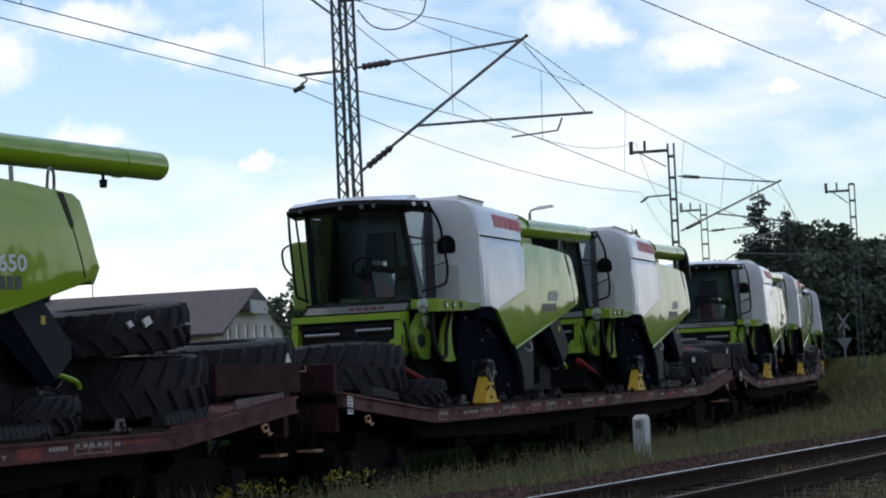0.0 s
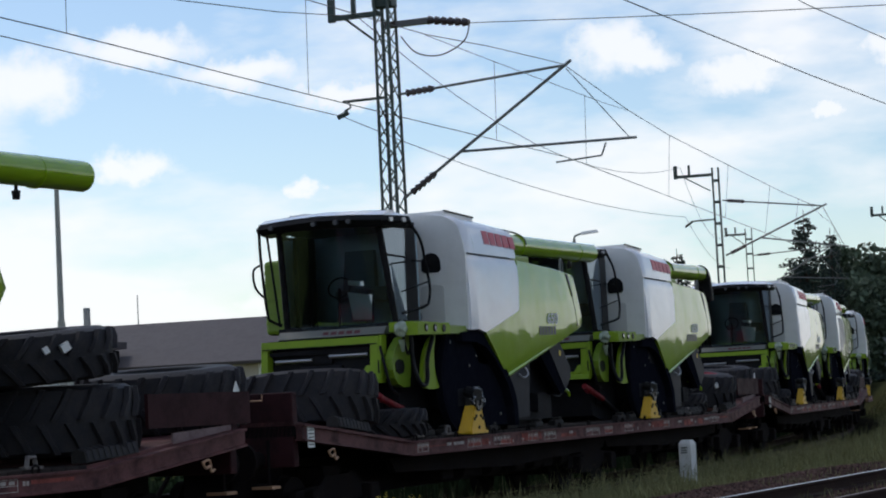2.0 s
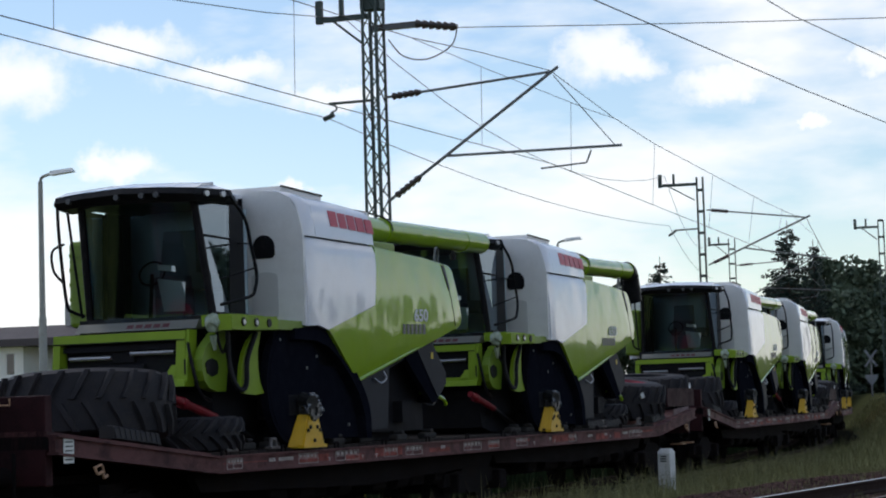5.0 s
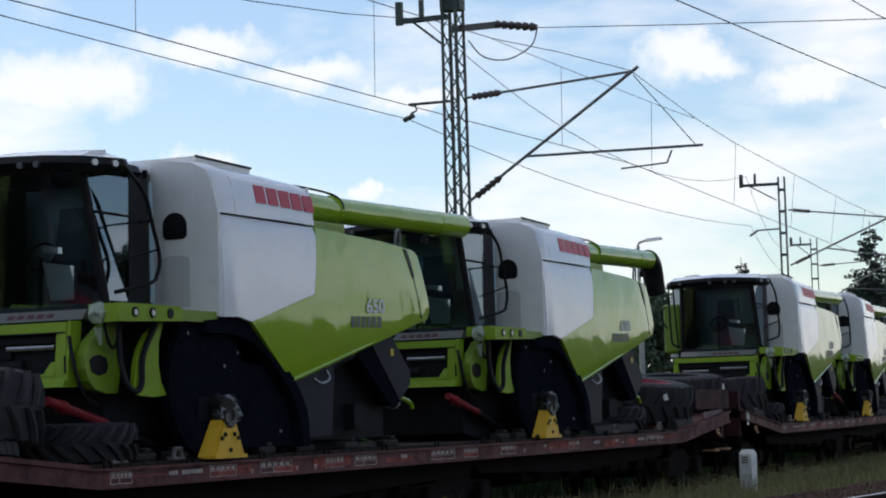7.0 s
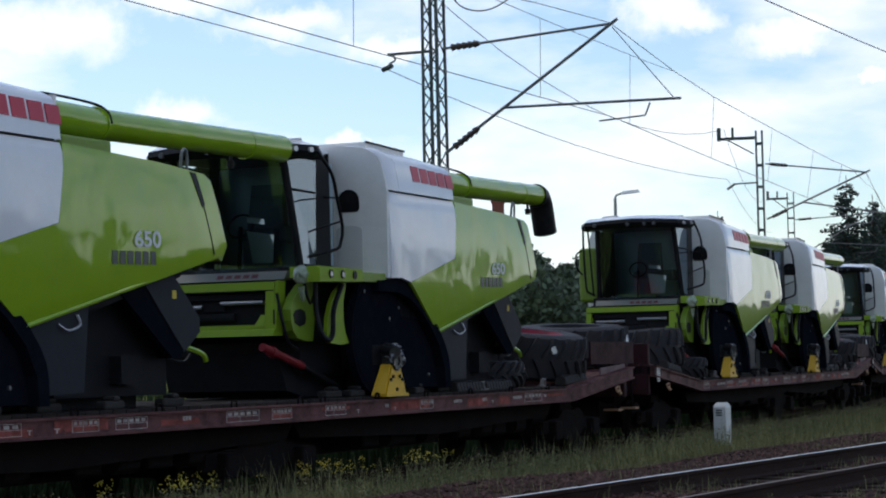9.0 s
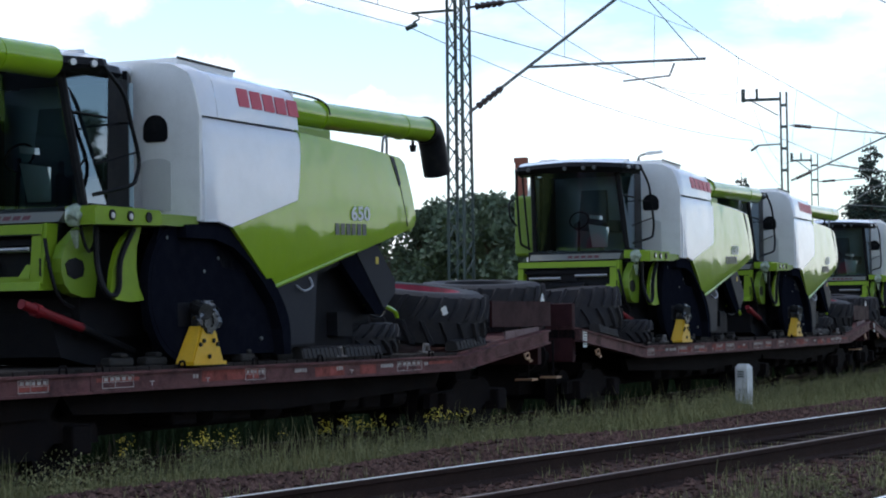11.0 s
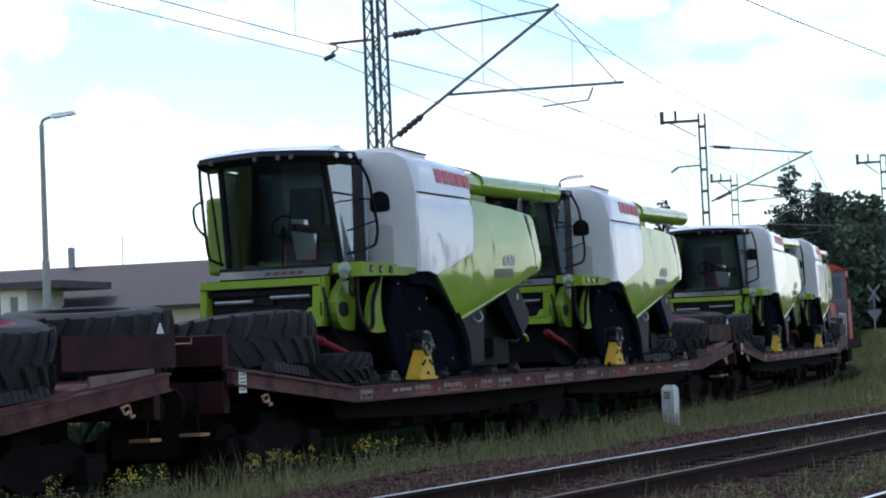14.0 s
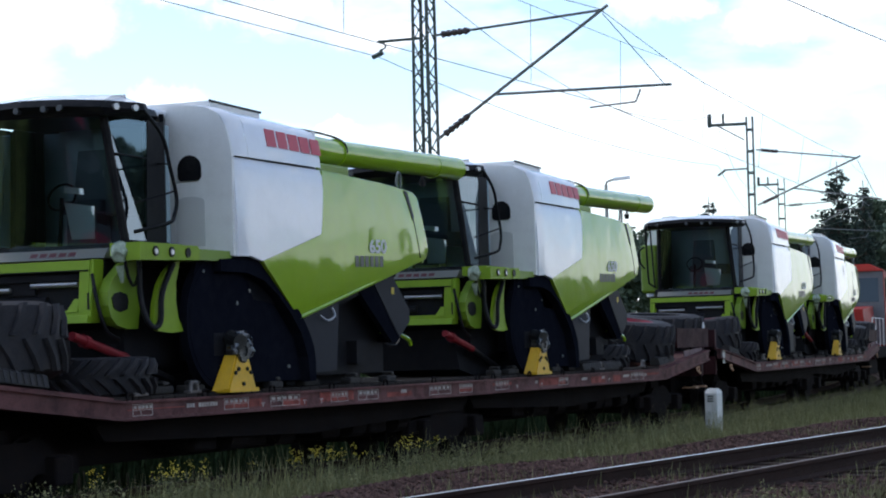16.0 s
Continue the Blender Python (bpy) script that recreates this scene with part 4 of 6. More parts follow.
    tube(bm, smooth_path([(-1.62, -1.24, 2.68), (-1.62, -1.24, 2.3), (-1.60, -1.3, 2.02), (-1.50, -1.34, 1.92), (-1.40, -1.36, 2.0), (-1.36, -1.36, 2.3), (-1.12, -1.36, 2.62)], 4), 0.032, 8)
    tube(bm, smooth_path([(-1.85, -1.2, 2.66), (-1.80, -1.22, 2.45), (-1.66, -1.2, 2.38), (-1.5, -1.18, 2.6)], 4), 0.018, 6)
    tube(bm, smooth_path([(-2.1, -0.95, 2.5), (-2.12, -1.02, 2.2), (-2.0, -1.05, 1.9), (-1.75, -1.05, 1.8)], 4), 0.022, 6)
    add("hydraulic_hose", bm, BLACK)
    bm = B()
    bmesh.ops.create_icosphere(bm, subdivisions=3, radius=0.105, matrix=Matrix.Translation((-2.02, -1.25, 2.72)) @ Matrix.Diagonal((0.8, 1, 1.15, 1)))
    for v in bm.verts:
        v.co += Vector((1, 1, 1)) * 0.03 * noise.noise(v.co * 14)
    rod(bm, (-2.02, -1.25, 2.58), (-1.98, -1.25, 2.4), 0.05, 8, 0.02)
    add("wrapped_lamp", bm, WRAP, "lamp packed in clear bubble wrap", True)
    # wheel arch
    bm = B()
    prism(bm, [(-0.3, 2.69), (0.0, 2.71), (0.35, 2.71), (0.62, 2.67), (0.92, 2.56), (1.21, 2.40), (1.45, 2.22), (1.66, 2.04), (1.84, 1.84), (1.94, 1.68), (1.98, 1.50), (1.98, 1.26), (1.82, 1.26), (1.78, 1.55), (1.62, 1.84), (1.36, 2.08), (1.05, 2.30), (0.7, 2.47), (0.3, 2.55), (-0.3, 2.55)], -1.49, -1.0)
    add("mudguard", bm, LINER, "black moulded mudguard", False)
    bm = B()
    prism(bm, [(-0.62, 2.66), (0.4, 2.60), (1.0, 2.34), (1.66, 1.78), (1.86, 1.28), (-0.3, 1.28), (-0.72, 1.6), (-0.86, 2.1)], -1.36, -1.30)
    add("arch_liner", bm, LINER, "smooth black wheel arch liner")
    bm = B()
    for x, z in ((0.25, 2.2), (0.55, 2.35), (-0.5, 2.55), (1.5, 1.45)):
        rod(bm, (x, -1.38, z), (x, -1.355, z), 0.022, 8)
    add("fixing_bolt", bm, GALV)
    bm = B()
    rod(bm, (-0.10, -1.372, 1.98), (-0.10, -1.27, 1.98), 0.78, 56)
    rod(bm, (-0.10, -1.378, 1.98), (-0.10, -1.34, 1.98), 0.72, 56)
    add("wheel_hub_plate", bm, LINER, "round dark hub plate without its wheel", True)
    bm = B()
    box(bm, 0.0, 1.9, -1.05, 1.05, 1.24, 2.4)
    # plain belly block, added to close the view below in shade colour
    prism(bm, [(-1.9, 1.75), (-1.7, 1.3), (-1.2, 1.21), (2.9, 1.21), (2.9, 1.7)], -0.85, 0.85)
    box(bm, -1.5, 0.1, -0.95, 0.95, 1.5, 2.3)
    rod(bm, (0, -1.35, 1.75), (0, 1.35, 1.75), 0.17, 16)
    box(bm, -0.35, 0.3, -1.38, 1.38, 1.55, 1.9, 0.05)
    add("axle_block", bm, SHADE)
    bm = B()
    prism(bm, [(1.95, 1.36), (2.64, 1.38), (2.74, 2.27), (1.75, 2.05)], -1.44, -1.3)
    add("lower_panel", bm, SLATE, "slate grey lower panel")
    bm = B()
    tube(bm, smooth_path([(2.2, -1.45, 2.06), (2.3, -1.5, 2.0), (2.5, -1.5, 2.06), (2.52, -1.45, 2.16)], 3), 0.014, 6)
    add("panel_handle", bm, STEEL)
    # rear hood, lower rear
    bm = B()
    prism(bm, [(3.35, 2.44), (4.35, 2.68), (4.95, 2.16), (4.95, 2.0), (4.55, 1.72), (4.4, 1.72)], -1.38, -1.30)
    prism(bm, [(3.35, 2.44), (4.35, 2.68), (4.95, 2.16), (4.95, 2.0), (4.55, 1.72), (4.4, 1.72)], 1.30, 1.38)
    prism(bm, [(4.35, 2.68), (4.95, 2.16), (4.95, 2.0), (4.55, 1.72), (4.5, 1.75), (4.85, 2.05), (4.3, 2.6)], -1.3, 1.3)
    sh = add("straw_hood", bm, LINER, "black straw hood")
    for sg in (-1, 1):
        bm = B()
        prism(bm, [(3.80, 2.545), (4.35, 2.675), (4.94, 2.16), (4.94, 2.0), (4.62, 1.78)], sg * 1.382, sg * 1.396)
        hp = add("hood_plate", bm, SLATE, "slate grey outer plate", False, sh)
        bm = B()
        box(bm, 4.38, 4.46, sg * 1.397, sg * 1.40, 2.36, 2.45)
        add("warning_sticker", bm, STICKER, "small yellow sticker", False, hp)
    bm = B()
    box(bm, 2.6, 4.7, -1.1, 1.1, 1.32, 2.6)
    box(bm, 3.6, 4.0, -1.25, 1.25, 1.45, 1.75)
    # another filling block in shade colour below the rear
    box(bm, 2.3, 4.4, -0.9, 0.9, 1.2, 1.4)
    add("rear_axle_block", bm, SHADE)
    bm = B()
    tube(bm, smooth_path([(4.6, -1.1, 1.86), (5.0, -1.15, 1.84), (5.3, -1.2, 1.76), (5.38, -1.2, 1.68)], 3), 0.03, 6)
    add("rear_arm", bm, LIME, "thin lime green arm")
    bm = B()
    tube(bm, smooth_path([(4.6, -1.1, 1.78), (4.8, -1.12, 1.70), (5.0, -1.15, 1.68), (5.1, -1.17, 1.76)], 3), 0.014, 6)
    add("rear_hose", bm, BLACK)
    # far side tank and steps beside the cab
    bm = B()
    box(bm, -0.95, -0.1, 1.02, 1.42, 2.8, 3.92, 0.06)
    for k in range(5):
        box(bm, -0.97, -0.92, 1.05, 1.39, 2.95 + k * 0.19, 3.0 + k * 0.19)
    add("side_tank", bm, LIME_DK, "dark green side tank", False)
    # strut under the feeder
    bm = B()
    rod(bm, (-2.5, -0.95, 1.84), (-1.55, -1.0, 1.60), 0.05, 12)
    rod(bm, (-2.3, -0.95, 1.79), (-2.2, -0.95, 1.765), 0.07, 12)
    add("red_strut", bm, RED, "red safety strut")
    bm = B()
    rod(bm, (-1.58, -1.0, 1.61), (-0.6, -1.0, 1.34), 0.04, 10)
    add("lift_ram", bm, BLACK)
    return hv


GREASY = material("greasy_steel", (0.10, 0.10, 0.10), 0.35, 0.7, vary=0.4, bump=0.3, dirt=(0.012, 0.012, 0.012), dirt_amount=0.8)


def make_stand():
    """The yellow transport stand under a hub."""
    ob = thing("support_stand", "yellow painted steel stand chocking the harvester hub", "stand", "yellow stands")
    bm = B()
    prism(bm, [(-0.285, 0.0), (0.335, 0.0), (0.14, 0.40), (-0.08, 0.40)], -0.04, 0.04)
    hexa(bm, [(-0.295, -0.02, 0), (-0.265, -0.02, 0), (-0.31, 0.15, 0), (-0.35, 0.15, 0)], [(-0.11, -0.02, 0.40), (-0.08, -0.02, 0.40), (-0.11, 0.1, 0.40), (-0.14, 0.1, 0.40)])
    hexa(bm, [(0.285, -0.04, 0), (0.335, -0.04, 0), (0.335, 0.15, 0), (0.285, 0.15, 0)], [(0.11, -0.035, 0.40), (0.155, -0.035, 0.40), (0.17, 0.1, 0.40), (0.12, 0.1, 0.40)])
    box(bm, -0.31, 0.365, -0.06, 0.15, -0.02, 0.02)
    part("stand_plate", bm, YELLOW, ob)
    bm = B()
    for x, z in ((-0.15, 0.20), (-0.08, 0.24), (0.12, 0.24), (0.20, 0.20), (0.03, 0.07)):
        rod(bm, (x, -0.06, z), (x, -0.038, z), 0.025, 8)
    part("bolt", bm, BLACK, ob)
    bm = B()
    for k in range(9):
        a = 2 * math.pi * k / 9
        rod(bm, (0.03 + 0.10 * math.cos(a), -0.07, 0.45 + 0.10 * math.sin(a)), (0.03 + 0.10 * math.cos(a), 0.05, 0.45 + 0.10 * math.sin(a)), 0.04, 8)
    rod(bm, (0.03, -0.05, 0.45), (0.03, 0.1, 0.45), 0.14, 20)
    rod(bm, (-0.12, -0.1, 0.55), (0.0, 0.1, 0.6), 0.09, 10)
    part("hub_flange", bm, GREASY, ob, "greasy wheel flange with studs")
    bm = B()
    for cx, cz, r in ((-0.08, 0.57, 0.08), (0.05, 0.60, 0.09), (0.16, 0.56, 0.07), (-0.14, 0.48, 0.07), (0.19, 0.46, 0.06)):
        bmesh.ops.create_icosphere(bm, subdivisions=2, radius=r, matrix=Matrix.Translation((cx, -0.04, cz)) @ Matrix.Diagonal((1, 0.6, 1, 1)))
    for v in bm.verts:
        v.co += 0.075 * Vector(noise.noise_vector(v.co * 17))
    part("film_wrap", bm, FOIL, ob, "crumpled clear film round the hub")
    return ob

# ---- wagons ----
# end board red, darkened because the board stands in shade
ENDRED = material("grimy_shaded_red_paint", (0.040, 0.012, 0.014), 0.65, spec=0.15, vary=0.3, scale=3, bump=0.2, dirt=(0.012, 0.009, 0.009), dirt_amount=0.7)
WORNGREY = material("faded_greyish_pink_paint", (0.21, 0.15, 0.148), 0.75, spec=0.15, vary=0.3, scale=4, bump=0.2, dirt=(0.06, 0.035, 0.035), dirt_amount=0.7)
BRASSY = material("worn_pale_metal", (0.42, 0.24, 0.14), 0.5, 0.2, vary=0.2, bump=0.2)


def make_unit(first):
    """Half of a two-part flat wagon. Origin on rail level; local x as the harvester that it carries."""
    ob = thing("flat_wagon", "oxide red low-floor flat wagon with a sloping end", "wagon", "wagons of the goods train")
    if first:
        pr = [(-5.88, 1.47), (-2.42, 1.14), (7.48, 1.14)]
        xa, xb, end, sgn = -2.42, 7.48, -5.88, -1
    else:
        pr = [(-2.12, 1.14), (6.82, 1.14), (9.93, 1.46)]
        xa, xb, end, sgn = -2.12, 6.82, 9.93, 1
    for sg in (-1, 1):
        bm = B()
        prof = pr + [(x, z - 0.19) for x, z in pr[::-1]]
        prism(bm, prof, sg * 1.50, sg * 1.42)
        sl = part("side_sill", bm, WAGON, ob, "rusty oxide red side sill with stencilled bars")
        for dz0, dz1 in ((-0.018, 0.008), (-0.198, -0.172)):
            bm = B()
            prism(bm, [(x, z + dz1) for x, z in pr] + [(x, z + dz0) for x, z in pr[::-1]], sg * 1.535, sg * 1.40)
            part("flange", bm, WAGON, sl)
        bm = B()
        rng = random.Random(3 + first)
        yo, yi = sg * 1.5, sg * 1.504
        x = xa + 0.2
        while x < xb - 0.8:
            k = rng.random()
            if k < 0.3:
                # outlined table
                w = rng.uniform(0.35, 0.75)
                for x0, x1, z0, z1 in ((0, w, 1.105, 1.112), (0, w, 0.985, 0.992), (0, 0.008, 0.985, 1.11), (w - 0.008, w, 0.985, 1.11), (0, w, 1.045, 1.051), (w * 0.4, w * 0.4 + 0.008, 0.985, 1.11)):
                    box(bm, x + x0, x + x1, yo, yi, z0, z1)
                for q in range(5):
                    box(bm, x + 0.03 + q * w * 0.19, x + 0.03 + q * w * 0.19 + w * 0.12, yo, yi, 1.06, 1.095)
            elif k < 0.75:
                w = rng.uniform(0.15, 0.5)
                n = int(w / 0.06)
                for q in range(n):
                    box(bm, x + q * 0.06, x + q * 0.06 + 0.042, yo, yi, 1.04, 1.085)
            else:
                w = 0.15
                box(bm, x, x + 0.09, yo, yi, 1.03, 1.04)
                box(bm, x + 0.035, x + 0.055, yo, yi, 0.99, 1.03)
            x += w + rng.choice((0.08, 0.15, 0.3, 0.7))
        x = xa + 0.1
        while x < xb - 0.5:
            w = rng.uniform(0.3, 1.3)
            z0 = rng.choice((0.975, 1.0, 1.05))
            part("worn_patch", box(B(), x, min(x + w, xb), sg * 1.5, sg * 1.502, z0, rng.choice((1.06, 1.09, 1.115))), WORN, sl, "worn reddish paint patch")
            x += w + rng.uniform(0.3, 1.6)
        part("stencil_bars", bm, STENCIL, sl, "faded white stencilling as plain bars")
        bm = B()
        x = xa + 0.2
        while x < xb:
            tube(bm, smooth_path([(x - 0.06, sg * 1.47, 1.15), (x - 0.045, sg * 1.47, 1.22), (x + 0.045, sg * 1.47, 1.22), (x + 0.06, sg * 1.47, 1.15)], 2), 0.014, 6)
            x += 1.55
        part("lashing_ring", bm, WAGONDK, ob)
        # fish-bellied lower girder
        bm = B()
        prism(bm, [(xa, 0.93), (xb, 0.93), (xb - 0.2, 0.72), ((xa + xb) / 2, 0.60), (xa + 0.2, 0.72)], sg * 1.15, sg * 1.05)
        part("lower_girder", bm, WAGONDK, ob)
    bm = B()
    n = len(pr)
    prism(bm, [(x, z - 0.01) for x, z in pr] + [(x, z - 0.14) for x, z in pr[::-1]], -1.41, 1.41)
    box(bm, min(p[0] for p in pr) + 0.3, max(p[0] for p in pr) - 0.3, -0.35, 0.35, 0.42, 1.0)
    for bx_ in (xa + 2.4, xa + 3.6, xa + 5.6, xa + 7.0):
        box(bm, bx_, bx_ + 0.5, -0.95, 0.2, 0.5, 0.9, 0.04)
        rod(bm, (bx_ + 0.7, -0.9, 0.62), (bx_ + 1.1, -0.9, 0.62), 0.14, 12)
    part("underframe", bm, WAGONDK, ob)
    # deck boards
    bm = B()
    box(bm, 0, 0.233, -1.40, 1.40, 1.135, 1.19, 0.006)
    o = part("deck_board", bm, DECKW, ob)
    board, x = o.data, xa
    while x < xb - 0.1:
        if x > xa:
            o = new("deck_board", board)
            o.parent = ob
        o.location = (x, 0, random.uniform(-0.004, 0.004))
        x += 0.245
    bm = B()
    (x1, z1), (x2, z2) = (pr[0], pr[1]) if first else (pr[1], pr[2])
    prism(bm, [(x1, z1 - 0.005), (x2, z2 - 0.005), (x2, z2 + 0.045), (x1, z1 + 0.045)], -1.40, 1.40)
    part("ramp_plate", bm, WAGON, ob, "worn steel ramp plate at the wagon end")
    # end box with its board
    bm = B()
    e0, e1 = (end, end + 0.14) if first else (end - 0.14, end)
    box(bm, e0, e1, -1.38, 1.38, 0.95, 1.88 if first else 1.50, 0.015)
    if not first:
        prism(bm, [(8.0, 1.525), (10.22, 1.525), (10.22, 1.90), (8.0, 1.90)], -1.42, -1.38)
        prism(bm, [(9.80, 1.45), (9.90, 1.45), (9.90, 1.53), (9.80, 1.53)], -1.415, -1.385)
        prism(bm, [(8.0, 1.30), (9.93, 1.50), (10.1, 1.505), (10.1, 1.83), (8.0, 1.83)], 1.38, 1.42)
    part("end_board", bm, ENDRED, ob, "oxide red end board coloured dark for shade")
    if not first:
        bm = B()
        prism(bm, [(8.5, 1.34), (9.78, 1.465), (9.78, 1.522), (8.5, 1.46)], -1.41, -1.385)
        part("kick_board", bm, WORNGREY, ob, "faded greyish pink board under the end board")
    bm = B()
    xe, ht = ((e0 - 0.06), 1.86) if first else ((e1 + 0.06), 1.46)
    tube(bm, [(xe, -1.0, ht), (xe, -1.0, ht - 0.07), (xe, -0.72, ht - 0.07), (xe, -0.72, ht)], 0.012, 6)
    tube(bm, [(xe, 1.0, ht), (xe, 1.0, ht - 0.1), (xe, 0.7, ht - 0.1), (xe, 0.7, ht)], 0.018, 6)
    if not first:
        bm2 = B()
        prism(bm2, [(9.86, 1.895), (10.0, 1.895), (9.93, 2.02)], -1.418, -1.40)
        part("marker_plate", bm2, WHITEBAR, ob, "small white triangular plate")
    part("end_handle", bm, BRASSY, ob, "pale worn grab handle")
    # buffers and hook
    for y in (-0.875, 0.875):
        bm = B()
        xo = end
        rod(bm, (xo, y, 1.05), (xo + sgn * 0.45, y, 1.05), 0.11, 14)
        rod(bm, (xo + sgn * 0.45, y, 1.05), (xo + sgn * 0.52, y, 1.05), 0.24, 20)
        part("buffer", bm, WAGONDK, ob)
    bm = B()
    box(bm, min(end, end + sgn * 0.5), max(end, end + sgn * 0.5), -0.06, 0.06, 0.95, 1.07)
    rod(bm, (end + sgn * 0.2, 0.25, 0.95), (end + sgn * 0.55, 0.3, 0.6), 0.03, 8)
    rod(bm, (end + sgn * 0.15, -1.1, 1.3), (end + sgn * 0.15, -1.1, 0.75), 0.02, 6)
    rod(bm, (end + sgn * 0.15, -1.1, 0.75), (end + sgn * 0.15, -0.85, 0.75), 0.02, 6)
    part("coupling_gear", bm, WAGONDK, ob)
    bm = B()
    for yy in (-1.2, 0.95):
        box(bm, min(end + sgn * 0.05, end + sgn * 0.28), max(end + sgn * 0.05, end + sgn * 0.28), yy, yy + 0.28, 0.70, 0.735)
    part("step_tread", bm, BRASSY, ob, "pale worn step treads")
    # label board, lashing hook
    if first:
        bm = B()
        box(bm, -5.74, -5.55, -1.512, -1.503, 1.18, 1.44)
        pb = part("label_board", bm, WHITEBAR, ob, "white paper label board")
        bm = B()
        for k in range(5):
            box(bm, -5.72, -5.58, -1.516, -1.513, 1.21 + k * 0.045, 1.225 + k * 0.045)
        part("label_bars", bm, DARKBAR, pb, "unreadable dark print")
    hx = -5.1 if first else 9.0
    bm = B()
    tube(bm, smooth_path([(hx - 0.10, -1.53, 1.13), (hx - 0.06, -1.55, 1.05), (hx + 0.03, -1.55, 1.07), (hx + 0.06, -1.55, 1.01), (hx + 0.13, -1.55, 1.03)], 4), 0.017, 6)
    tube(bm, smooth_path([(hx - 0.09, -1.54, 1.12), (hx + 0.02, -1.55, 1.14), (hx + 0.06, -1.55, 1.06)], 4), 0.014, 6)
    part("rope_hook", bm, BRASSY, ob, "pale worn rope hook")
    # bogie
    bx = -3.9 if first else 8.0
    bgs = [bx] + ([6.9] if first else [])
    for b0 in bgs:
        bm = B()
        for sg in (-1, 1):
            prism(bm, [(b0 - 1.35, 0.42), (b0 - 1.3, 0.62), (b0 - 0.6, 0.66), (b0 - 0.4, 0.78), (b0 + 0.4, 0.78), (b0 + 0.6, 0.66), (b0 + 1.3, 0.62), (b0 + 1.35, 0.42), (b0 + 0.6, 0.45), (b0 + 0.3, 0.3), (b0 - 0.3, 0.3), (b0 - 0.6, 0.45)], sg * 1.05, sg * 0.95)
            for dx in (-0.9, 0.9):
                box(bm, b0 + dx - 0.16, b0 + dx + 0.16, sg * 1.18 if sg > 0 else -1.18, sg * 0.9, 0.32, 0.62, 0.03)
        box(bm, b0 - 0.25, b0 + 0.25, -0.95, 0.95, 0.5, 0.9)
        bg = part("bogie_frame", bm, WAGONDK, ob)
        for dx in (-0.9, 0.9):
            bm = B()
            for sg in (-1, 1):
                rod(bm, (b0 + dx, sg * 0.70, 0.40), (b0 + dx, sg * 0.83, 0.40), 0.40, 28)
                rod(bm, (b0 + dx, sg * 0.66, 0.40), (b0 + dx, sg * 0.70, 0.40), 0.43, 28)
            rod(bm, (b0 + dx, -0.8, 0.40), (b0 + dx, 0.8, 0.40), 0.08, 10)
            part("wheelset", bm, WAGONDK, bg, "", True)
    return ob


def make_beam():
    ob = thing("timber_beam", "dark weathered timber chock lying on the wagon deck", "beam", "timber chocks")
    bm = B()
    box(bm, -0.19, 0.19, -0.07, 0.07, 0.0, 0.09, 0.025)
    box(bm, -0.03, 0.10, -0.08, 0.08, 0.085, 0.14, 0.03)
    part("timber", bm, TIMBER, ob)
    return ob


def make_chock():
    """A long ribbed block that keeps a loose wheel from sliding."""
    ob = thing("chock_block", "long dark ribbed block wedging a loose wheel", "chock", "ribbed wheel chocks")
    bm = B()
    prism_x(bm, [(-0.09, 0), (0.10, 0), (0.10, 0.11), (0.02, 0.145), (-0.06, 0.12)], -0.5, 0.5)
    part("block", bm, TIMBER, ob)
    for i in range(9):
        bm = B()
        prism_x(bm, [(-0.096, 0.01), (-0.089, 0.01), (-0.059, 0.118), (0.02, 0.146), (0.02, 0.152), (-0.066, 0.125)], -0.47 + i * 0.11, -0.41 + i * 0.11)
        part("rib", bm, RUBBER, ob)
    return ob


def make_shackle():
    ob = thing("lashing_shackle", "worn pale steel lashing shackle on the wagon deck", "shackle", "lashing shackles")
    bm = B()
    tube(bm, [(-0.085, 0, 0.0), (-0.055, 0, 0.12), (0.055, 0, 0.12), (0.085, 0, 0.0)], 0.025, 8)
    part("bow", bm, HOOK, ob)
    bm = B()
    box(bm, -0.14, 0.14, -0.05, 0.05, 0.0, 0.03, 0.008)
    part("foot", bm, HOOK, ob)
    return ob


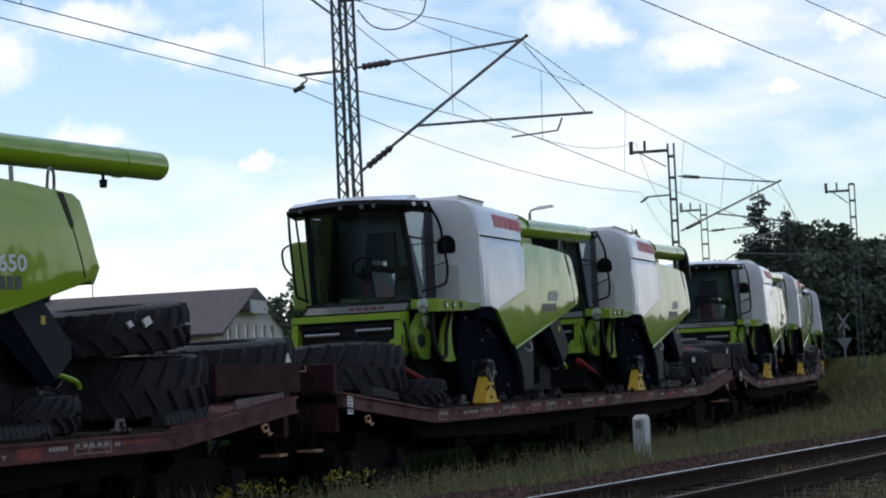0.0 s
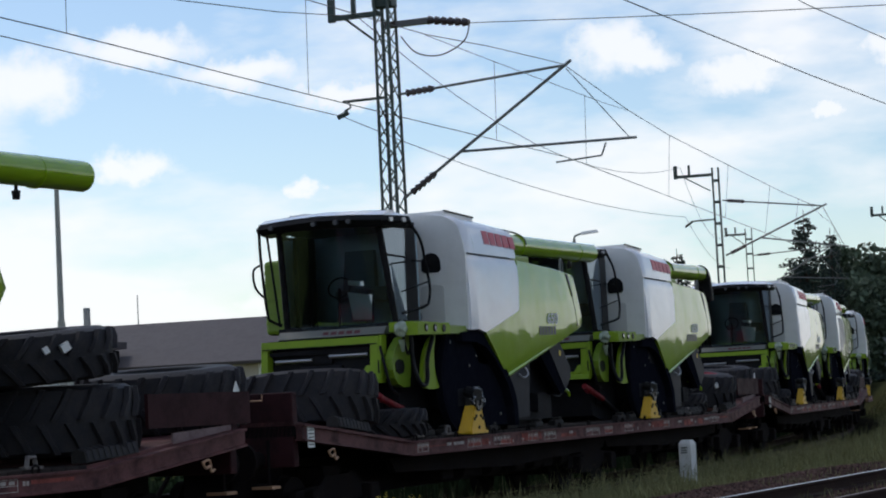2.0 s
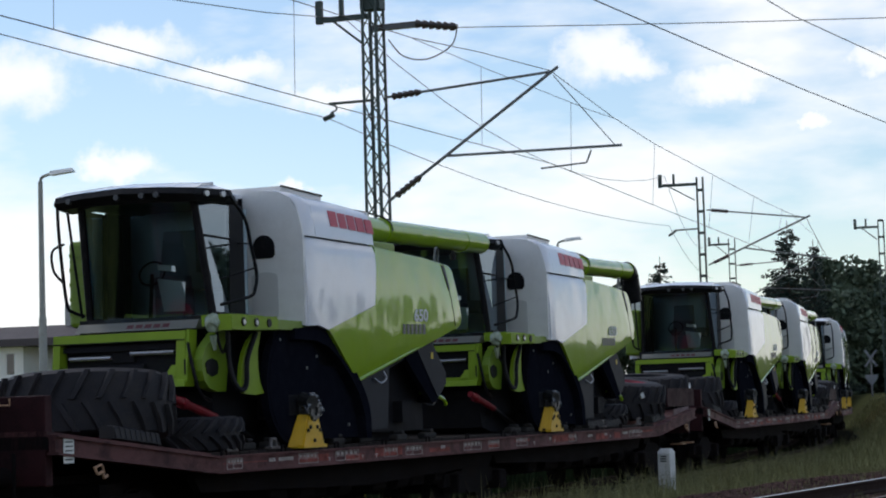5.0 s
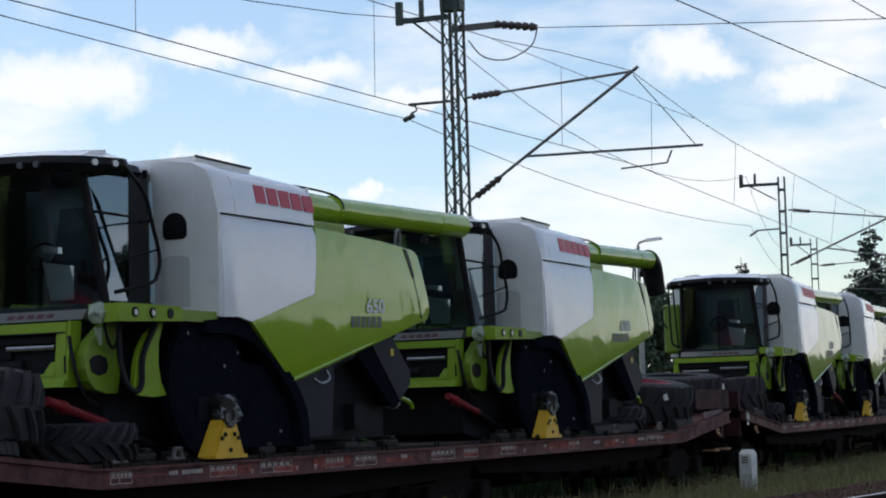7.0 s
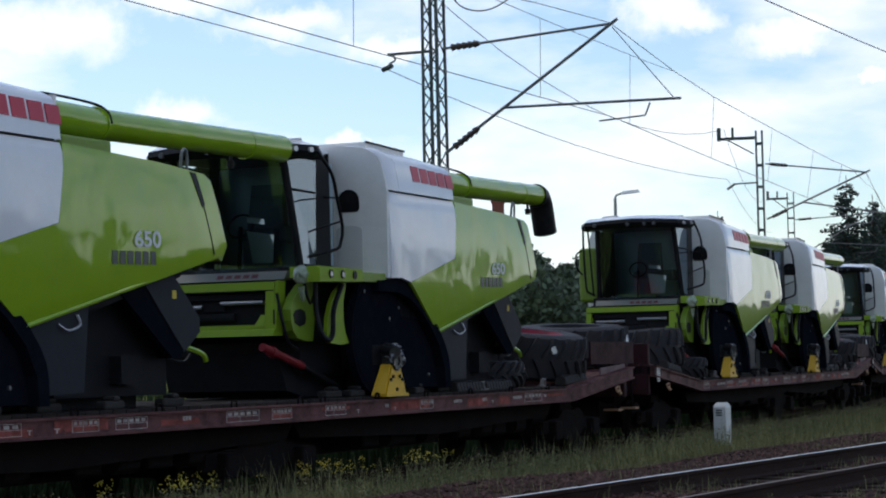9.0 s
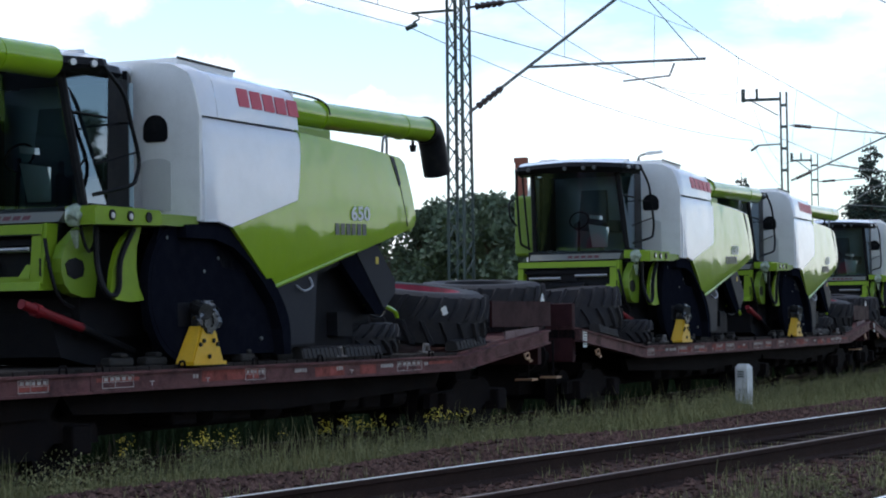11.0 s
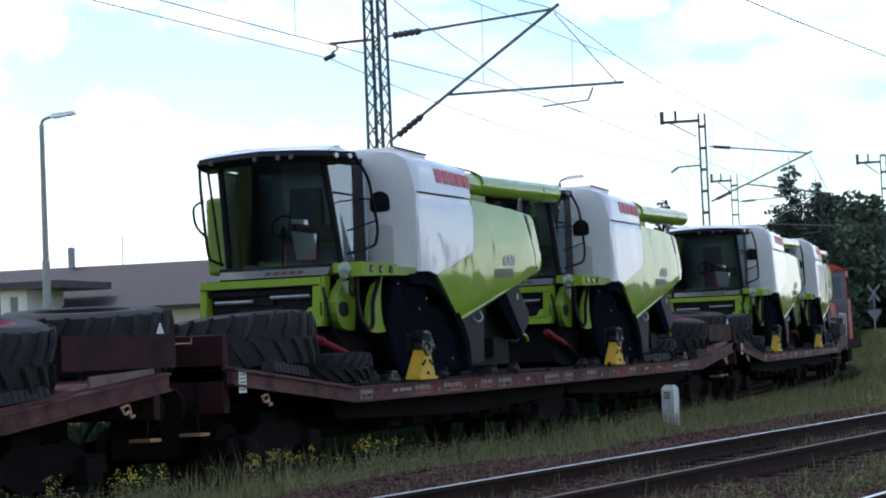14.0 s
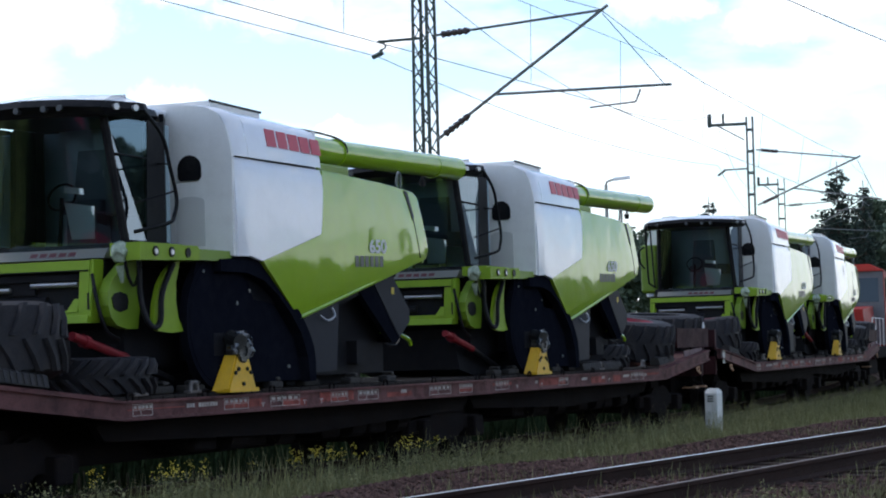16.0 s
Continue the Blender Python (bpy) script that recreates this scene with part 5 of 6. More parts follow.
# ---- motive power ----
def make_loco():
    ob = thing("locomotive", "grey and red diesel locomotive at the head of the train", "locomotive")
    bm = B()
    box(bm, 0.0, 15.5, -1.45, 1.45, 0.95, 1.35, 0.05)
    part("frame", bm, WAGONDK, ob)
    bm = B()
    hexa(bm, [(0.5, -1.1, 1.35), (5.0, -1.1, 1.35), (5.0, 1.1, 1.35), (0.5, 1.1, 1.35)], [(0.75, -1.0, 2.6), (5.0, -1.0, 2.75), (5.0, 1.0, 2.75), (0.75, 1.0, 2.6)])
    part("front_hood", bm, LOCO_RED, ob, "red sloping hood")
    bm = B()
    hexa(bm, [(5.0, -1.45, 1.35), (8.0, -1.45, 1.35), (8.0, 1.45, 1.35), (5.0, 1.45, 1.35)], [(5.25, -1.38, 4.0), (7.8, -1.38, 4.0), (7.8, 1.38, 4.0), (5.25, 1.38, 4.0)])
    hexa(bm, [(5.1, -1.42, 4.0), (7.95, -1.42, 4.0), (7.95, 1.42, 4.0), (5.1, 1.42, 4.0)], [(5.3, -0.9, 4.25), (7.75, -0.9, 4.25), (7.75, 0.9, 4.25), (5.3, 0.9, 4.25)])
    part("cab", bm, LOCO_RED, ob, "red driver's cab")
    bm = B()
    hexa(bm, [(4.96, -1.42, 1.4), (4.99, -1.42, 1.4), (4.99, 1.42, 1.4), (4.96, 1.42, 1.4)], [(5.2, -1.36, 3.98), (5.24, -1.36, 3.98), (5.24, 1.36, 3.98), (5.2, 1.36, 3.98)])
    part("cab_front", bm, LOCO_GREY, ob, "grey cab front")
    for y0, y1 in ((-1.2, -0.15), (0.15, 1.2)):
        bm = B()
        hexa(bm, [(5.08, y0, 2.9), (5.08, y1, 2.9), (5.165, y1, 3.75), (5.165, y0, 3.75)], [(5.16, y0, 2.9), (5.16, y1, 2.9), (5.245, y1, 3.75), (5.245, y0, 3.75)])
        part("cab_window", bm, PANE, ob)
    bm = B()
    hexa(bm, [(5.6, -1.43, 2.9), (7.4, -1.43, 2.9), (7.4, -1.40, 3.75), (5.6, -1.40, 3.75)], [(5.6, -1.40, 2.9), (7.4, -1.40, 2.9), (7.4, -1.37, 3.75), (5.6, -1.37, 3.75)])
    part("cab_window", bm, PANE, ob)
    bm = B()
    box(bm, 8.0, 15.0, -1.1, 1.1, 1.35, 3.4, 0.08)
    part("rear_hood", bm, LOCO_RED, ob, "red engine hood")
    bm = B()
    for y in (-1.35, 1.35):
        for x in (0.1, 1.6, 3.2, 4.8):
            rod(bm, (x, y, 1.35), (x, y, 2.3), 0.02, 6)
        rod(bm, (0.1, y, 2.3), (4.8, y, 2.3), 0.02, 6)
    part("hand_rail", bm, WHITEBAR, ob, "pale hand rails")
    for b0 in (3.2, 12.3):
        bm = B()
        box(bm, b0 - 1.7, b0 + 1.7, -1.1, 1.1, 0.4, 0.9, 0.05)
        bg = part("bogie_frame", bm, WAGONDK, ob)
        for dx in (-1.2, 1.2):
            bm = B()
            for sg in (-1, 1):
                rod(bm, (b0 + dx, sg * 0.70, 0.48), (b0 + dx, sg * 0.83, 0.48), 0.48, 28)
            part("wheelset", bm, WAGONDK, bg, "", True)
    for y in (-0.875, 0.875):
        bm = B()
        rod(bm, (0, y, 1.05), (-0.45, y, 1.05), 0.11, 14)
        rod(bm, (-0.45, y, 1.05), (-0.52, y, 1.05), 0.24, 20)
        part("buffer", bm, WAGONDK, ob)
    return ob

# ---- the train: what rides where, in metres behind the first full harvester ----
OFFSETS = [-27.0, -17.35, 0.0, 9.66, 27.0, 36.72, 53.86, 63.55]
RIDERS = []


def ride(ob, s, q=0.0, z=0.0, local=None, same_heading=None):
    """Notes that ob rides at s along the train, q sideways, z up."""
    RIDERS.append((ob, s, q, z, local or Matrix.Identity(4), same_heading))
    return ob


plain = make_harvester(False, "lime green and white combine harvester without wheels on a flat wagon")
with_elbow = make_harvester(True, "lime green and white combine harvester, black elbow on its unloading tube")
stand = make_stand()
unit_a, unit_b = make_unit(True), make_unit(False)
beam, chock_block, shackle = make_beam(), make_chock(), make_shackle()
big = make_tyre("tractor_tyre", 1.0, 0.74, "large black lugged tyre lying flat on the wagon", RIMRED, "dusty red wheel rim")
narrow = make_tyre("tractor_tyre", 1.0, 0.54, "narrower black lugged tyre lying on another tyre", BLACK, "dark wheel rim")
end_tyre = make_tyre("tractor_tyre", 1.0, 0.74, "large black lugged tyre lying on the sloping wagon end", BLACK, "dark wheel rim")
tagged(end_tyre, group="loose wheels on the train")
small = make_tyre("small_tyre", 0.66, 0.42, "smaller black lugged tyre lying flat on the wagon deck", GREY, "dull grey wheel rim")
tagged(big, group="loose wheels on the train")
tagged(narrow, group="loose wheels on the train")
tagged(small, group="loose small wheels on the train")
used = set()


def again(ob):
    if ob.name in used:
        return copy_thing(ob, Matrix.Identity(4))
    used.add(ob.name)
    return ob


for k, s in enumerate(OFFSETS):
    first = k % 2 == 0
    ride(again(with_elbow if k == 3 else plain), s, 0, ZD)
    ride(again(stand), s, -1.52, 1.2)
    ride(again(unit_a if first else unit_b), s)
    for x, q in ((-1.2, -1.2), (-0.62, -1.25), (2.3, -1.2), (3.3, -1.3), (4.6, -1.2), (1.2, -1.3)):
        ride(again(beam), s + x, q, 1.192, pose(0, 0, 0, 0, 0, 7 * math.sin(9 * x + k)), s)
    if first:
        ride(again(big), s - 3.6, -0.45, 1.37, pose(0, 0, 0, 0, 5.4, 20 * k), s)
        ride(again(small), s - 1.85, -0.78, 1.192, pose(0, 0, 0, 0, 0, 30), s)
        ride(again(chock_block), s - 4.1, -1.33, 1.365, pose(0, 0, 0, 0, 5.4, 0), s)
        for x in (-1.9, -0.75):
            ride(again(shackle), s + x, -1.37, 1.19, None, s)
    else:
        ride(again(small), s + 4.8, -0.76, 1.195, pose(0, 0, 0, 0, 0, 15), s)
        lean = pose(0, 0, 0, 7.5, -2, 0) if k != 1 else pose(0, 0, 0, 1, -1, 0)
        low = ride(again(big), s + 7.55, -0.40, 1.37 if k != 1 else 1.30, lean @ pose(0, 0, 0, 0, 0, 40 * k), s)
        ride(again(end_tyre), s + 10.03, -0.33, 1.47, pose(0, 0, 0, 0, -4, 10 * k), s)
        if k == 1:
            low = ride(narrow, s + 7.15, -0.42, 2.08, pose(0, 0, 0, 0, -5, 0), s)
        if k in (1, 3):
            # paper labels stuck on the tread
            for a, dz, w, h in (((-118, 0.37, 0.05, 0.045), (-130, 0.36, 0.03, 0.035)) if k == 1 else ((-133 - 40 * k, 0.52, 0.04, 0.055),)):
                bm = B()
                box(bm, 0.985, 1.034, -w, w, dz - h, dz + h)
                lb = part("paper_label", bm, GREYW, low, "white paper label stuck on the tread")
                lb.matrix_basis = pose(0, 0, 0, 0, 0, a) @ pose(0, 0, dz, 25, 0, 0) @ pose(0, 0, -dz)
        for x, w in ((7.3, 0.62), (4.0, 0.5), (2.9, 0.4)):
            ride(again(chock_block), s + x, -1.33, 1.192 if x < 6.8 else 1.245, pose(0, 0, 0, 0, -4 if x > 6.8 else 0, 0) , s)
        for x in (3.4, 5.9):
            ride(again(shackle), s + x, -1.37, 1.19, None, s)
loco = make_loco()
ride(loco, OFFSETS[-1] + 11.3)

# ---- overhead line ----
def lattice_mast(p, h, w0, w1, turn):
    """A tapered four-legged lattice mast."""
    ob = thing("catenary_mast", "green painted steel lattice mast carrying the overhead line", "mast", "overhead line masts")
    ob.matrix_world = pose(p[0], p[1], p[2], 0, 0, turn)
    bm = B()
    cs = [(-1, -1), (1, -1), (1, 1), (-1, 1)]
    for cx, cy in cs:
        a, b = Vector((cx * w0 / 2, cy * w0 * 0.35, 0)), Vector((cx * w1 / 2, cy * w1 * 0.35, h))
        rod(bm, a, b, 0.036, 4)
    part("leg", bm, MAST, ob)
    bm = B()
    n = int(h / 0.36)
    for (ax, ay), (bx, by) in zip(cs, cs[1:] + cs[:1]):
        for i in range(n):
            z0, z1 = h * i / n, h * (i + 1) / n
            f0, f1 = w0 + (w1 - w0) * i / n, w0 + (w1 - w0) * (i + 1) / n
            if i % 2:
                ax, ay, bx, by = bx, by, ax, ay
            rod(bm, (ax * f0 / 2, ay * f0 * 0.35, z0), (bx * f1 / 2, by * f1 * 0.35, z1), 0.016, 4, cap=False)
    part("lacing", bm, MAST, ob)
    return ob


def ladder_mast(p, h, w, turn):
    """A mast of two channels joined by battens."""
    ob = thing("catenary_mast", "slim grey-green batten-plate mast carrying the overhead line", "mast", "overhead line masts")
    ob.matrix_world = pose(p[0], p[1], p[2], 0, 0, turn)
    bm = B()
    for sx in (-1, 1):
        box(bm, -0.07, 0.07, sx * w / 2 - 0.028, sx * w / 2 + 0.028, 0, h)
    part("leg", bm, MAST, ob)
    bm = B()
    for i in range(int(h / 0.75) + 1):
        box(bm, -0.075, 0.075, -w / 2, w / 2, i * 0.75, i * 0.75 + 0.09)
    part("batten", bm, MAST, ob)
    return ob


def insulator(bm, a, b, n=5, r=0.075):
    a, b = Vector(a), Vector(b)
    rod(bm, a, b, r * 0.62, 10)
    for i in range(n):
        c = a + (b - a) * (i + 0.1) / n
        rod(bm, c, c + (b - a) * (0.6 / n), r, 10, r * 0.75)


def cantilever(mast, reach, z_low, z_high, z_arm, reach_arm, x=0.0, tip_z=None):
    """Tubes on the track side (-y) of a mast: upper tie, inclined strut, registration arm."""
    bm = B()
    tip = (x, -reach, tip_z or z_high + 0.12)
    tie = Vector((x, -0.2, z_high - 0.1))
    insulator(bm, tie.lerp(Vector(tip), 0.05), tie.lerp(Vector(tip), 0.22))
    u = (Vector(tip) - Vector((x, -0.22, z_low)))
    insulator(bm, Vector((x, -0.22, z_low)) + u * 0.05, Vector((x, -0.22, z_low)) + u * 0.2)
    part("insulator", bm, CERAMIC, mast, "ribbed brown insulators")
    bm = B()
    rod(bm, (x, -0.2, z_high - 0.1), tip, 0.026, 8)
    rod(bm, (x, -0.2, z_low), Vector(tip) + u.normalized() * 0.15, 0.032, 8)
    pa = Vector((x, -0.22, z_low)) + u * 0.36
    rod(bm, pa, (x, -reach_arm, z_arm), 0.026, 8)
    rod(bm, (x, -reach - 0.02, tip[2] - 0.07), (x, -reach_arm + 0.15, z_arm + 0.03), 0.010, 6)
    q = reach_arm - 0.7
    rod(bm, (x, -q - 0.1, z_arm - 0.05), (x, -q, z_arm - 0.28), 0.018, 6)
    rod(bm, (x, -q, z_arm - 0.28), (x, -q + 0.9, z_arm - 0.33), 0.018, 6)
    part("cantilever", bm, GALV, mast, "tubular steel bracket over the track")


def top_arms(mast, z, r=1.15):
    bm = B()
    box(bm, -0.04, 0.04, 0.1, r, z - 0.04, z + 0.06)
    rod(bm, (0, 0.2, z - 0.55), (0, r - 0.3, z - 0.02), 0.025, 6)
    box(bm, -0.05, 0.05, r - 0.08, r + 0.05, z - 0.06, z + 0.4)
    box(bm, -0.04, 0.04, r - 0.53, r - 0.45, z, z + 0.4)
    part("top_arm", bm, MAST, mast)


mast_1 = lattice_mast((36.5, 18.54, -0.1), 9.9, 0.50, 0.395, 5.0)
cantilever(mast_1, 3.62, 5.76, 7.91, 6.53, 4.94)
top_arms(mast_1, 9.44)
bm = B()
box(bm, -0.15, 0.15, -0.21, 0.21, 9.55, 9.92, 0.01)
part("mast_cap", bm, MAST, mast_1, "solid plate cap")
bm = B()
box(bm, -0.05, 0.05, -0.9, 0.0, 9.13, 9.25)
insulator(bm, (0, -0.9, 9.2), (0, -1.75, 9.06), 6, 0.09)
tube(bm, smooth_path([(0, -1.75, 9.06), (0.05, -1.6, 8.72), (0.05, -1.1, 8.5), (0.05, -0.6, 8.6), (0.05, -0.3, 8.95)], 5), 0.014, 6)
part("feeder_clamp", bm, CERAMIC, mast_1, "dark strain insulator with a drooping jumper")
bm = B()
rod(bm, (0, 0.1, 7.78), (0, 0.98, 7.78), 0.03, 6)
tube(bm, smooth_path([(0, 0.88, 7.78), (0, 0.82, 7.66), (0, 0.94, 7.6), (0, 0.93, 7.52)], 4), 0.018, 6)
rod(bm, (0.0, 0.88, 7.56), (0.0, 1.10, 7.48), 0.05, 8)
part("wire_bracket", bm, MAST, mast_1)

mast_2 = ladder_mast((70.0, 23.0, -0.1), 9.5, 0.21, 12.0)
cantilever(mast_2, 3.6, 6.42, 8.44, 6.45, 4.4, 0.0, 7.9)
top_arms(mast_2, 9.25, 1.4)
bm = B()
rod(bm, (0, 0.1, 7.7), (0, 0.95, 7.68), 0.03, 6)
rod(bm, (0.0, 0.9, 7.66), (0.0, 1.15, 7.5), 0.04, 8)
part("wire_bracket", bm, MAST, mast_2)
mast_3 = ladder_mast((104.0, 32.6, 0.3), 9.6, 0.32, 18.0)
cantilever(mast_3, 4.0, 6.2, 8.3, 6.75, 4.9)
top_arms(mast_3, 9.3)
mast_4 = ladder_mast((94.3, 22.55, 1.2), 8.3, 0.24, 14.0)
top_arms(mast_4, 8.0)


def wire(name, pts, sag, r, label):
    """A hung wire through pts, one object; sag in metres for each span."""
    bm = B()
    sags = sag if isinstance(sag, (list, tuple)) else [sag] * len(pts)
    for a, b, hang in zip(pts, pts[1:], sags):
        a, b = Vector(a), Vector(b)
        P = [a + (b - a) * (i / 10) - Vector((0, 0, hang * 4 * (i / 10) * (1 - i / 10))) for i in range(11)]
        tube(bm, P, r, 5)
    ob = part(name, bm, WIRE)
    return tagged(ob, label, "wire", "overhead wires")


def strung(points, qs):
    """Points over the train's track: (distance along it, height), swung sideways from mast to mast."""
    return [beside(s, float(np.interp(s, MASTS, qs)), z) for s, z in points]


MASTS = [2.5, 36.9, 71.0, 106.7, 142.0]
Q_MESS, Q_CONT = [0.3, -0.53, -0.82, -0.6, -0.6], [0.3, -0.5, -0.5, -0.5, -0.5]
Z_MESS = [(-20, 7.4), (-2, 7.6), (2.5, 7.97), (7.5, 7.58), (13, 7.42), (19.5, 7.40), (25.8, 7.47), (30.2, 7.57), (33.1, 7.77), (36.9, 7.97), (41.3, 7.59), (44.7, 7.42), (51.2, 7.33), (59.7, 7.34), (66.5, 7.52),
          (71.0, 7.80), (75.5, 7.55), (82, 7.42), (90, 7.5), (100, 7.95), (106.7, 8.7), (115, 8.2), (142, 8.6)]
Z_CONT = [(-20, 6.15), (2.5, 6.17), (19.6, 6.14), (26, 6.11), (36.9, 6.19), (44.6, 6.05), (52, 6.0), (62, 6.05), (71, 6.17), (88, 6.3), (106.7, 6.6), (142, 6.9)]
Z_STITCH = [(30.2, 7.56), (33.0, 7.525), (36.9, 7.51), (39.5, 7.53), (41.3, 7.58)]


def height_of(points, at):
    return float(np.interp(at, [p[0] for p in points], [p[1] for p in points]))


wire("contact_wire", strung(Z_CONT, Q_CONT), 0.0, 0.008, "dark contact wire hung over the train's track")
wire("messenger_wire", strung(Z_MESS, Q_MESS), 0.0, 0.008, "dark messenger wire held by the brackets")
wire("stitch_wire", strung(Z_STITCH, Q_MESS), 0.0, 0.006, "thin stitch wire below the messenger wire")
wire("stitch_wire", strung([(66.0, 7.5), (71.0, 7.40), (76.0, 7.53)], Q_MESS), 0.0, 0.006, "thin stitch wire below the messenger wire")
bm = B()
for at, top in ((8, Z_MESS), (14, Z_MESS), (20, Z_MESS), (26, Z_MESS), (33.2, Z_STITCH), (38.2, Z_STITCH), (44.8, Z_MESS), (51.2, Z_MESS), (57.5, Z_MESS), (63.5, Z_MESS), (78, Z_MESS), (85, Z_MESS), (92, Z_MESS), (99, Z_MESS)):
    rod(bm, beside(at, float(np.interp(at, MASTS, Q_CONT)), height_of(Z_CONT, at)), beside(at, float(np.interp(at, MASTS, Q_MESS)), height_of(top, at)), 0.005, 4)
tagged(part("dropper_wires", bm, WIRE), "thin vertical droppers between the overhead wires", "wire", kind="stuff")
wire("return_wire", [beside(s, q, z) for s, q, z in ((2.5, 4.1, 7.5), (37.0, 4.1, 7.42), (71.2, 3.95, 7.78), (106.7, 4.4, 7.9))], (0.06, 0.40, 0.45), 0.009, "sagging return wire behind the masts")
wire("bypass_wire", [beside(s, q, z) for s, q, z in ((2.5, 3.7, 9.4), (36.9, 3.65, 9.36), (71.0, 4.0, 9.5), (106.7, 4.4, 9.8))], (1.2, 1.22, 1.2), 0.009, "slack bypass wire slung between the mast heads")
wire("feeder_wire", [Vector((36.7, 16.8, 8.96)), Vector((39.3, -12.0, 7.6))], 0.25, 0.009, "feeder wire leading off across the tracks")
# wires of the near tracks
near_c = [Vector(p) for p in ((-6, 8.3, 6.0), (30, 8.3, 6.15), (66, 8.3, 6.7), (120, 8.8, 7.4))]
wire("contact_wire", near_c, 0.02, 0.008, "dark contact wire hung over a near track")
near_m = [Vector(p) for p in ((-6, 8.3, 7.6), (30, 8.3, 7.2), (66, 8.3, 8.2), (120, 8.8, 8.8))]
wire("messenger_wire", near_m, 0.0, 0.008, "dark messenger wire above a near track")


def street_lamp(p, h, turn, label):
    ob = thing("street_lamp", label, "lamp post", "lamp posts")
    ob.matrix_world = pose(p[0], p[1], p[2], 0, 0, turn)
    bm = B()
    rod(bm, (0, 0, 0), (0, 0, h * 0.55), 0.13, 12, 0.10)
    rod(bm, (0, 0, h * 0.55), (0, 0, h), 0.08, 12, 0.06)
    tube(bm, smooth_path([(0, 0, h), (0, -0.06, h + 0.12), (0, -0.35, h + 0.2)], 3), 0.04, 8)
    part("pole", bm, CONCRETE, ob)
    bm = B()
    hexa(bm, [(-0.12, -0.3, h + 0.14), (0.12, -0.3, h + 0.14), (0.10, -0.95, h + 0.2), (-0.10, -0.95, h + 0.2)], [(-0.06, -0.3, h + 0.26), (0.06, -0.3, h + 0.26), (0.05, -0.9, h + 0.3), (-0.05, -0.9, h + 0.3)])
    part("lamp_head", bm, GREYW, ob, "pale lamp head")
    return ob


street_lamp((44.6, 32.4, 0.0), 7.8, 10, "slim grey lamp post with a pale curved head")
street_lamp((74.4, 30.2, 0.5), 7.2, 10, "slim grey lamp post with a pale curved head")

# ---- station house behind the train ----
VW = Vector((math.cos(radians(30.7)), math.sin(radians(30.7)), 0))
RT = Vector((VW.y, -VW.x, 0))
house = thing("station_house", "two-storey cream and white house with a brown hipped roof", "house")
hc = VW * 150
ang = math.atan2((RT * 0.34 + VW * 0.94).y, (RT * 0.34 + VW * 0.94).x)
house.matrix_world = pose(hc.x, hc.y, 0.6, 0, 0, math.degrees(ang))
# local: x along the gable (away), y along the long side (to the left)
HX, HY, EV, RG = 15.0, 60.0, 5.3, 8.4
bm = B()
box(bm, 0.0, 0.3, 0.3, HY, 0, EV)
box(bm, HX - 0.3, HX, 0.3, HY, 0, EV)
box(bm, 0.3, HX - 0.3, HY - 0.3, HY, 0, EV)
part("long_wall", bm, CREAM, house, "cream rendered long wall")
bm = B()
wins = [2.6 + i * 1.96 for i in range(6)]
GW = EV + 0.6
prev = 0.0
for c in wins:
    prism(bm, [(prev, 0), (c - 0.45, 0), (c - 0.45, GW), (prev if prev else 1.5, GW)] + ([] if prev else [(0, EV)]), 0.0, 0.3)
    prism(bm, [(c - 0.45, 0), (c + 0.45, 0), (c + 0.45, 4.1), (c - 0.45, 4.1)], 0.0, 0.3)
    prism(bm, [(c - 0.45, 5.75), (c + 0.45, 5.75), (c + 0.45, GW), (c - 0.45, GW)], 0.0, 0.3)
    prev = c + 0.45
prism(bm, [(prev, 0), (HX, 0), (HX, EV), (HX - 1.5, GW), (prev, GW)], 0.0, 0.3)
prism(bm, [(1.5, GW), (HX - 1.5, GW), (HX - 3.6, EV + 1.45), (3.6, EV + 1.45)], 0.0, 0.3)
part("gable_wall", bm, WHITEWALL, house, "white rendered gable wall")
for c in wins:
    bm = B()
    for x0, x1, z0, z1 in ((-0.45, 0.45, 4.1, 4.18), (-0.45, 0.45, 5.67, 5.75), (-0.45, -0.37, 4.1, 5.75), (0.37, 0.45, 4.1, 5.75)):
        box(bm, c + x0, c + x1, 0.08, 0.16, z0, z1)
    wf = part("window", bm, WHITEWALL, house, "narrow white-framed window")
    bm = B()
    box(bm, c - 0.37, c + 0.37, 0.11, 0.13, 4.18, 5.67)
    part("pane", bm, PANE, wf)
bm = B()
ov = 0.9
top = [(HX / 2, -0.5, RG), (HX / 2, HY + ov, RG)]
for x_e, sg in ((-ov, 1), (HX + ov, -1)):
    z_e = EV - 0.35
    a = [bm.verts.new(p) for p in ((x_e, HY + ov, z_e), (x_e, -ov * 0.8, z_e), (HX / 2 + (-4.1 if sg > 0 else 4.1), -ov * 0.8, EV + 1.45), top[0], top[1])]
    bm.faces.new(a)
bm.faces.new([bm.verts.new(p) for p in ((HX / 2 - 4.1, -ov * 0.8, EV + 1.45), (HX / 2 + 4.1, -ov * 0.8, EV + 1.45), top[0])])
bmesh.ops.remove_doubles(bm, verts=bm.verts, dist=0.01)
bmesh.ops.solidify(bm, geom=bm.faces[:], thickness=0.25)
part("roof", bm, ROOF, house, "brown sheet half-hipped roof")
bm = B()
box(bm, 5.2, 8.9, -0.95, -0.75, EV + 1.15, EV + 2.1)
part("sign_board", bm, POSTW, house, "white blank-looking sign board")
bm = B()
box(bm, -0.06, -0.02, 6.5, 11.0, 3.6, 4.5)
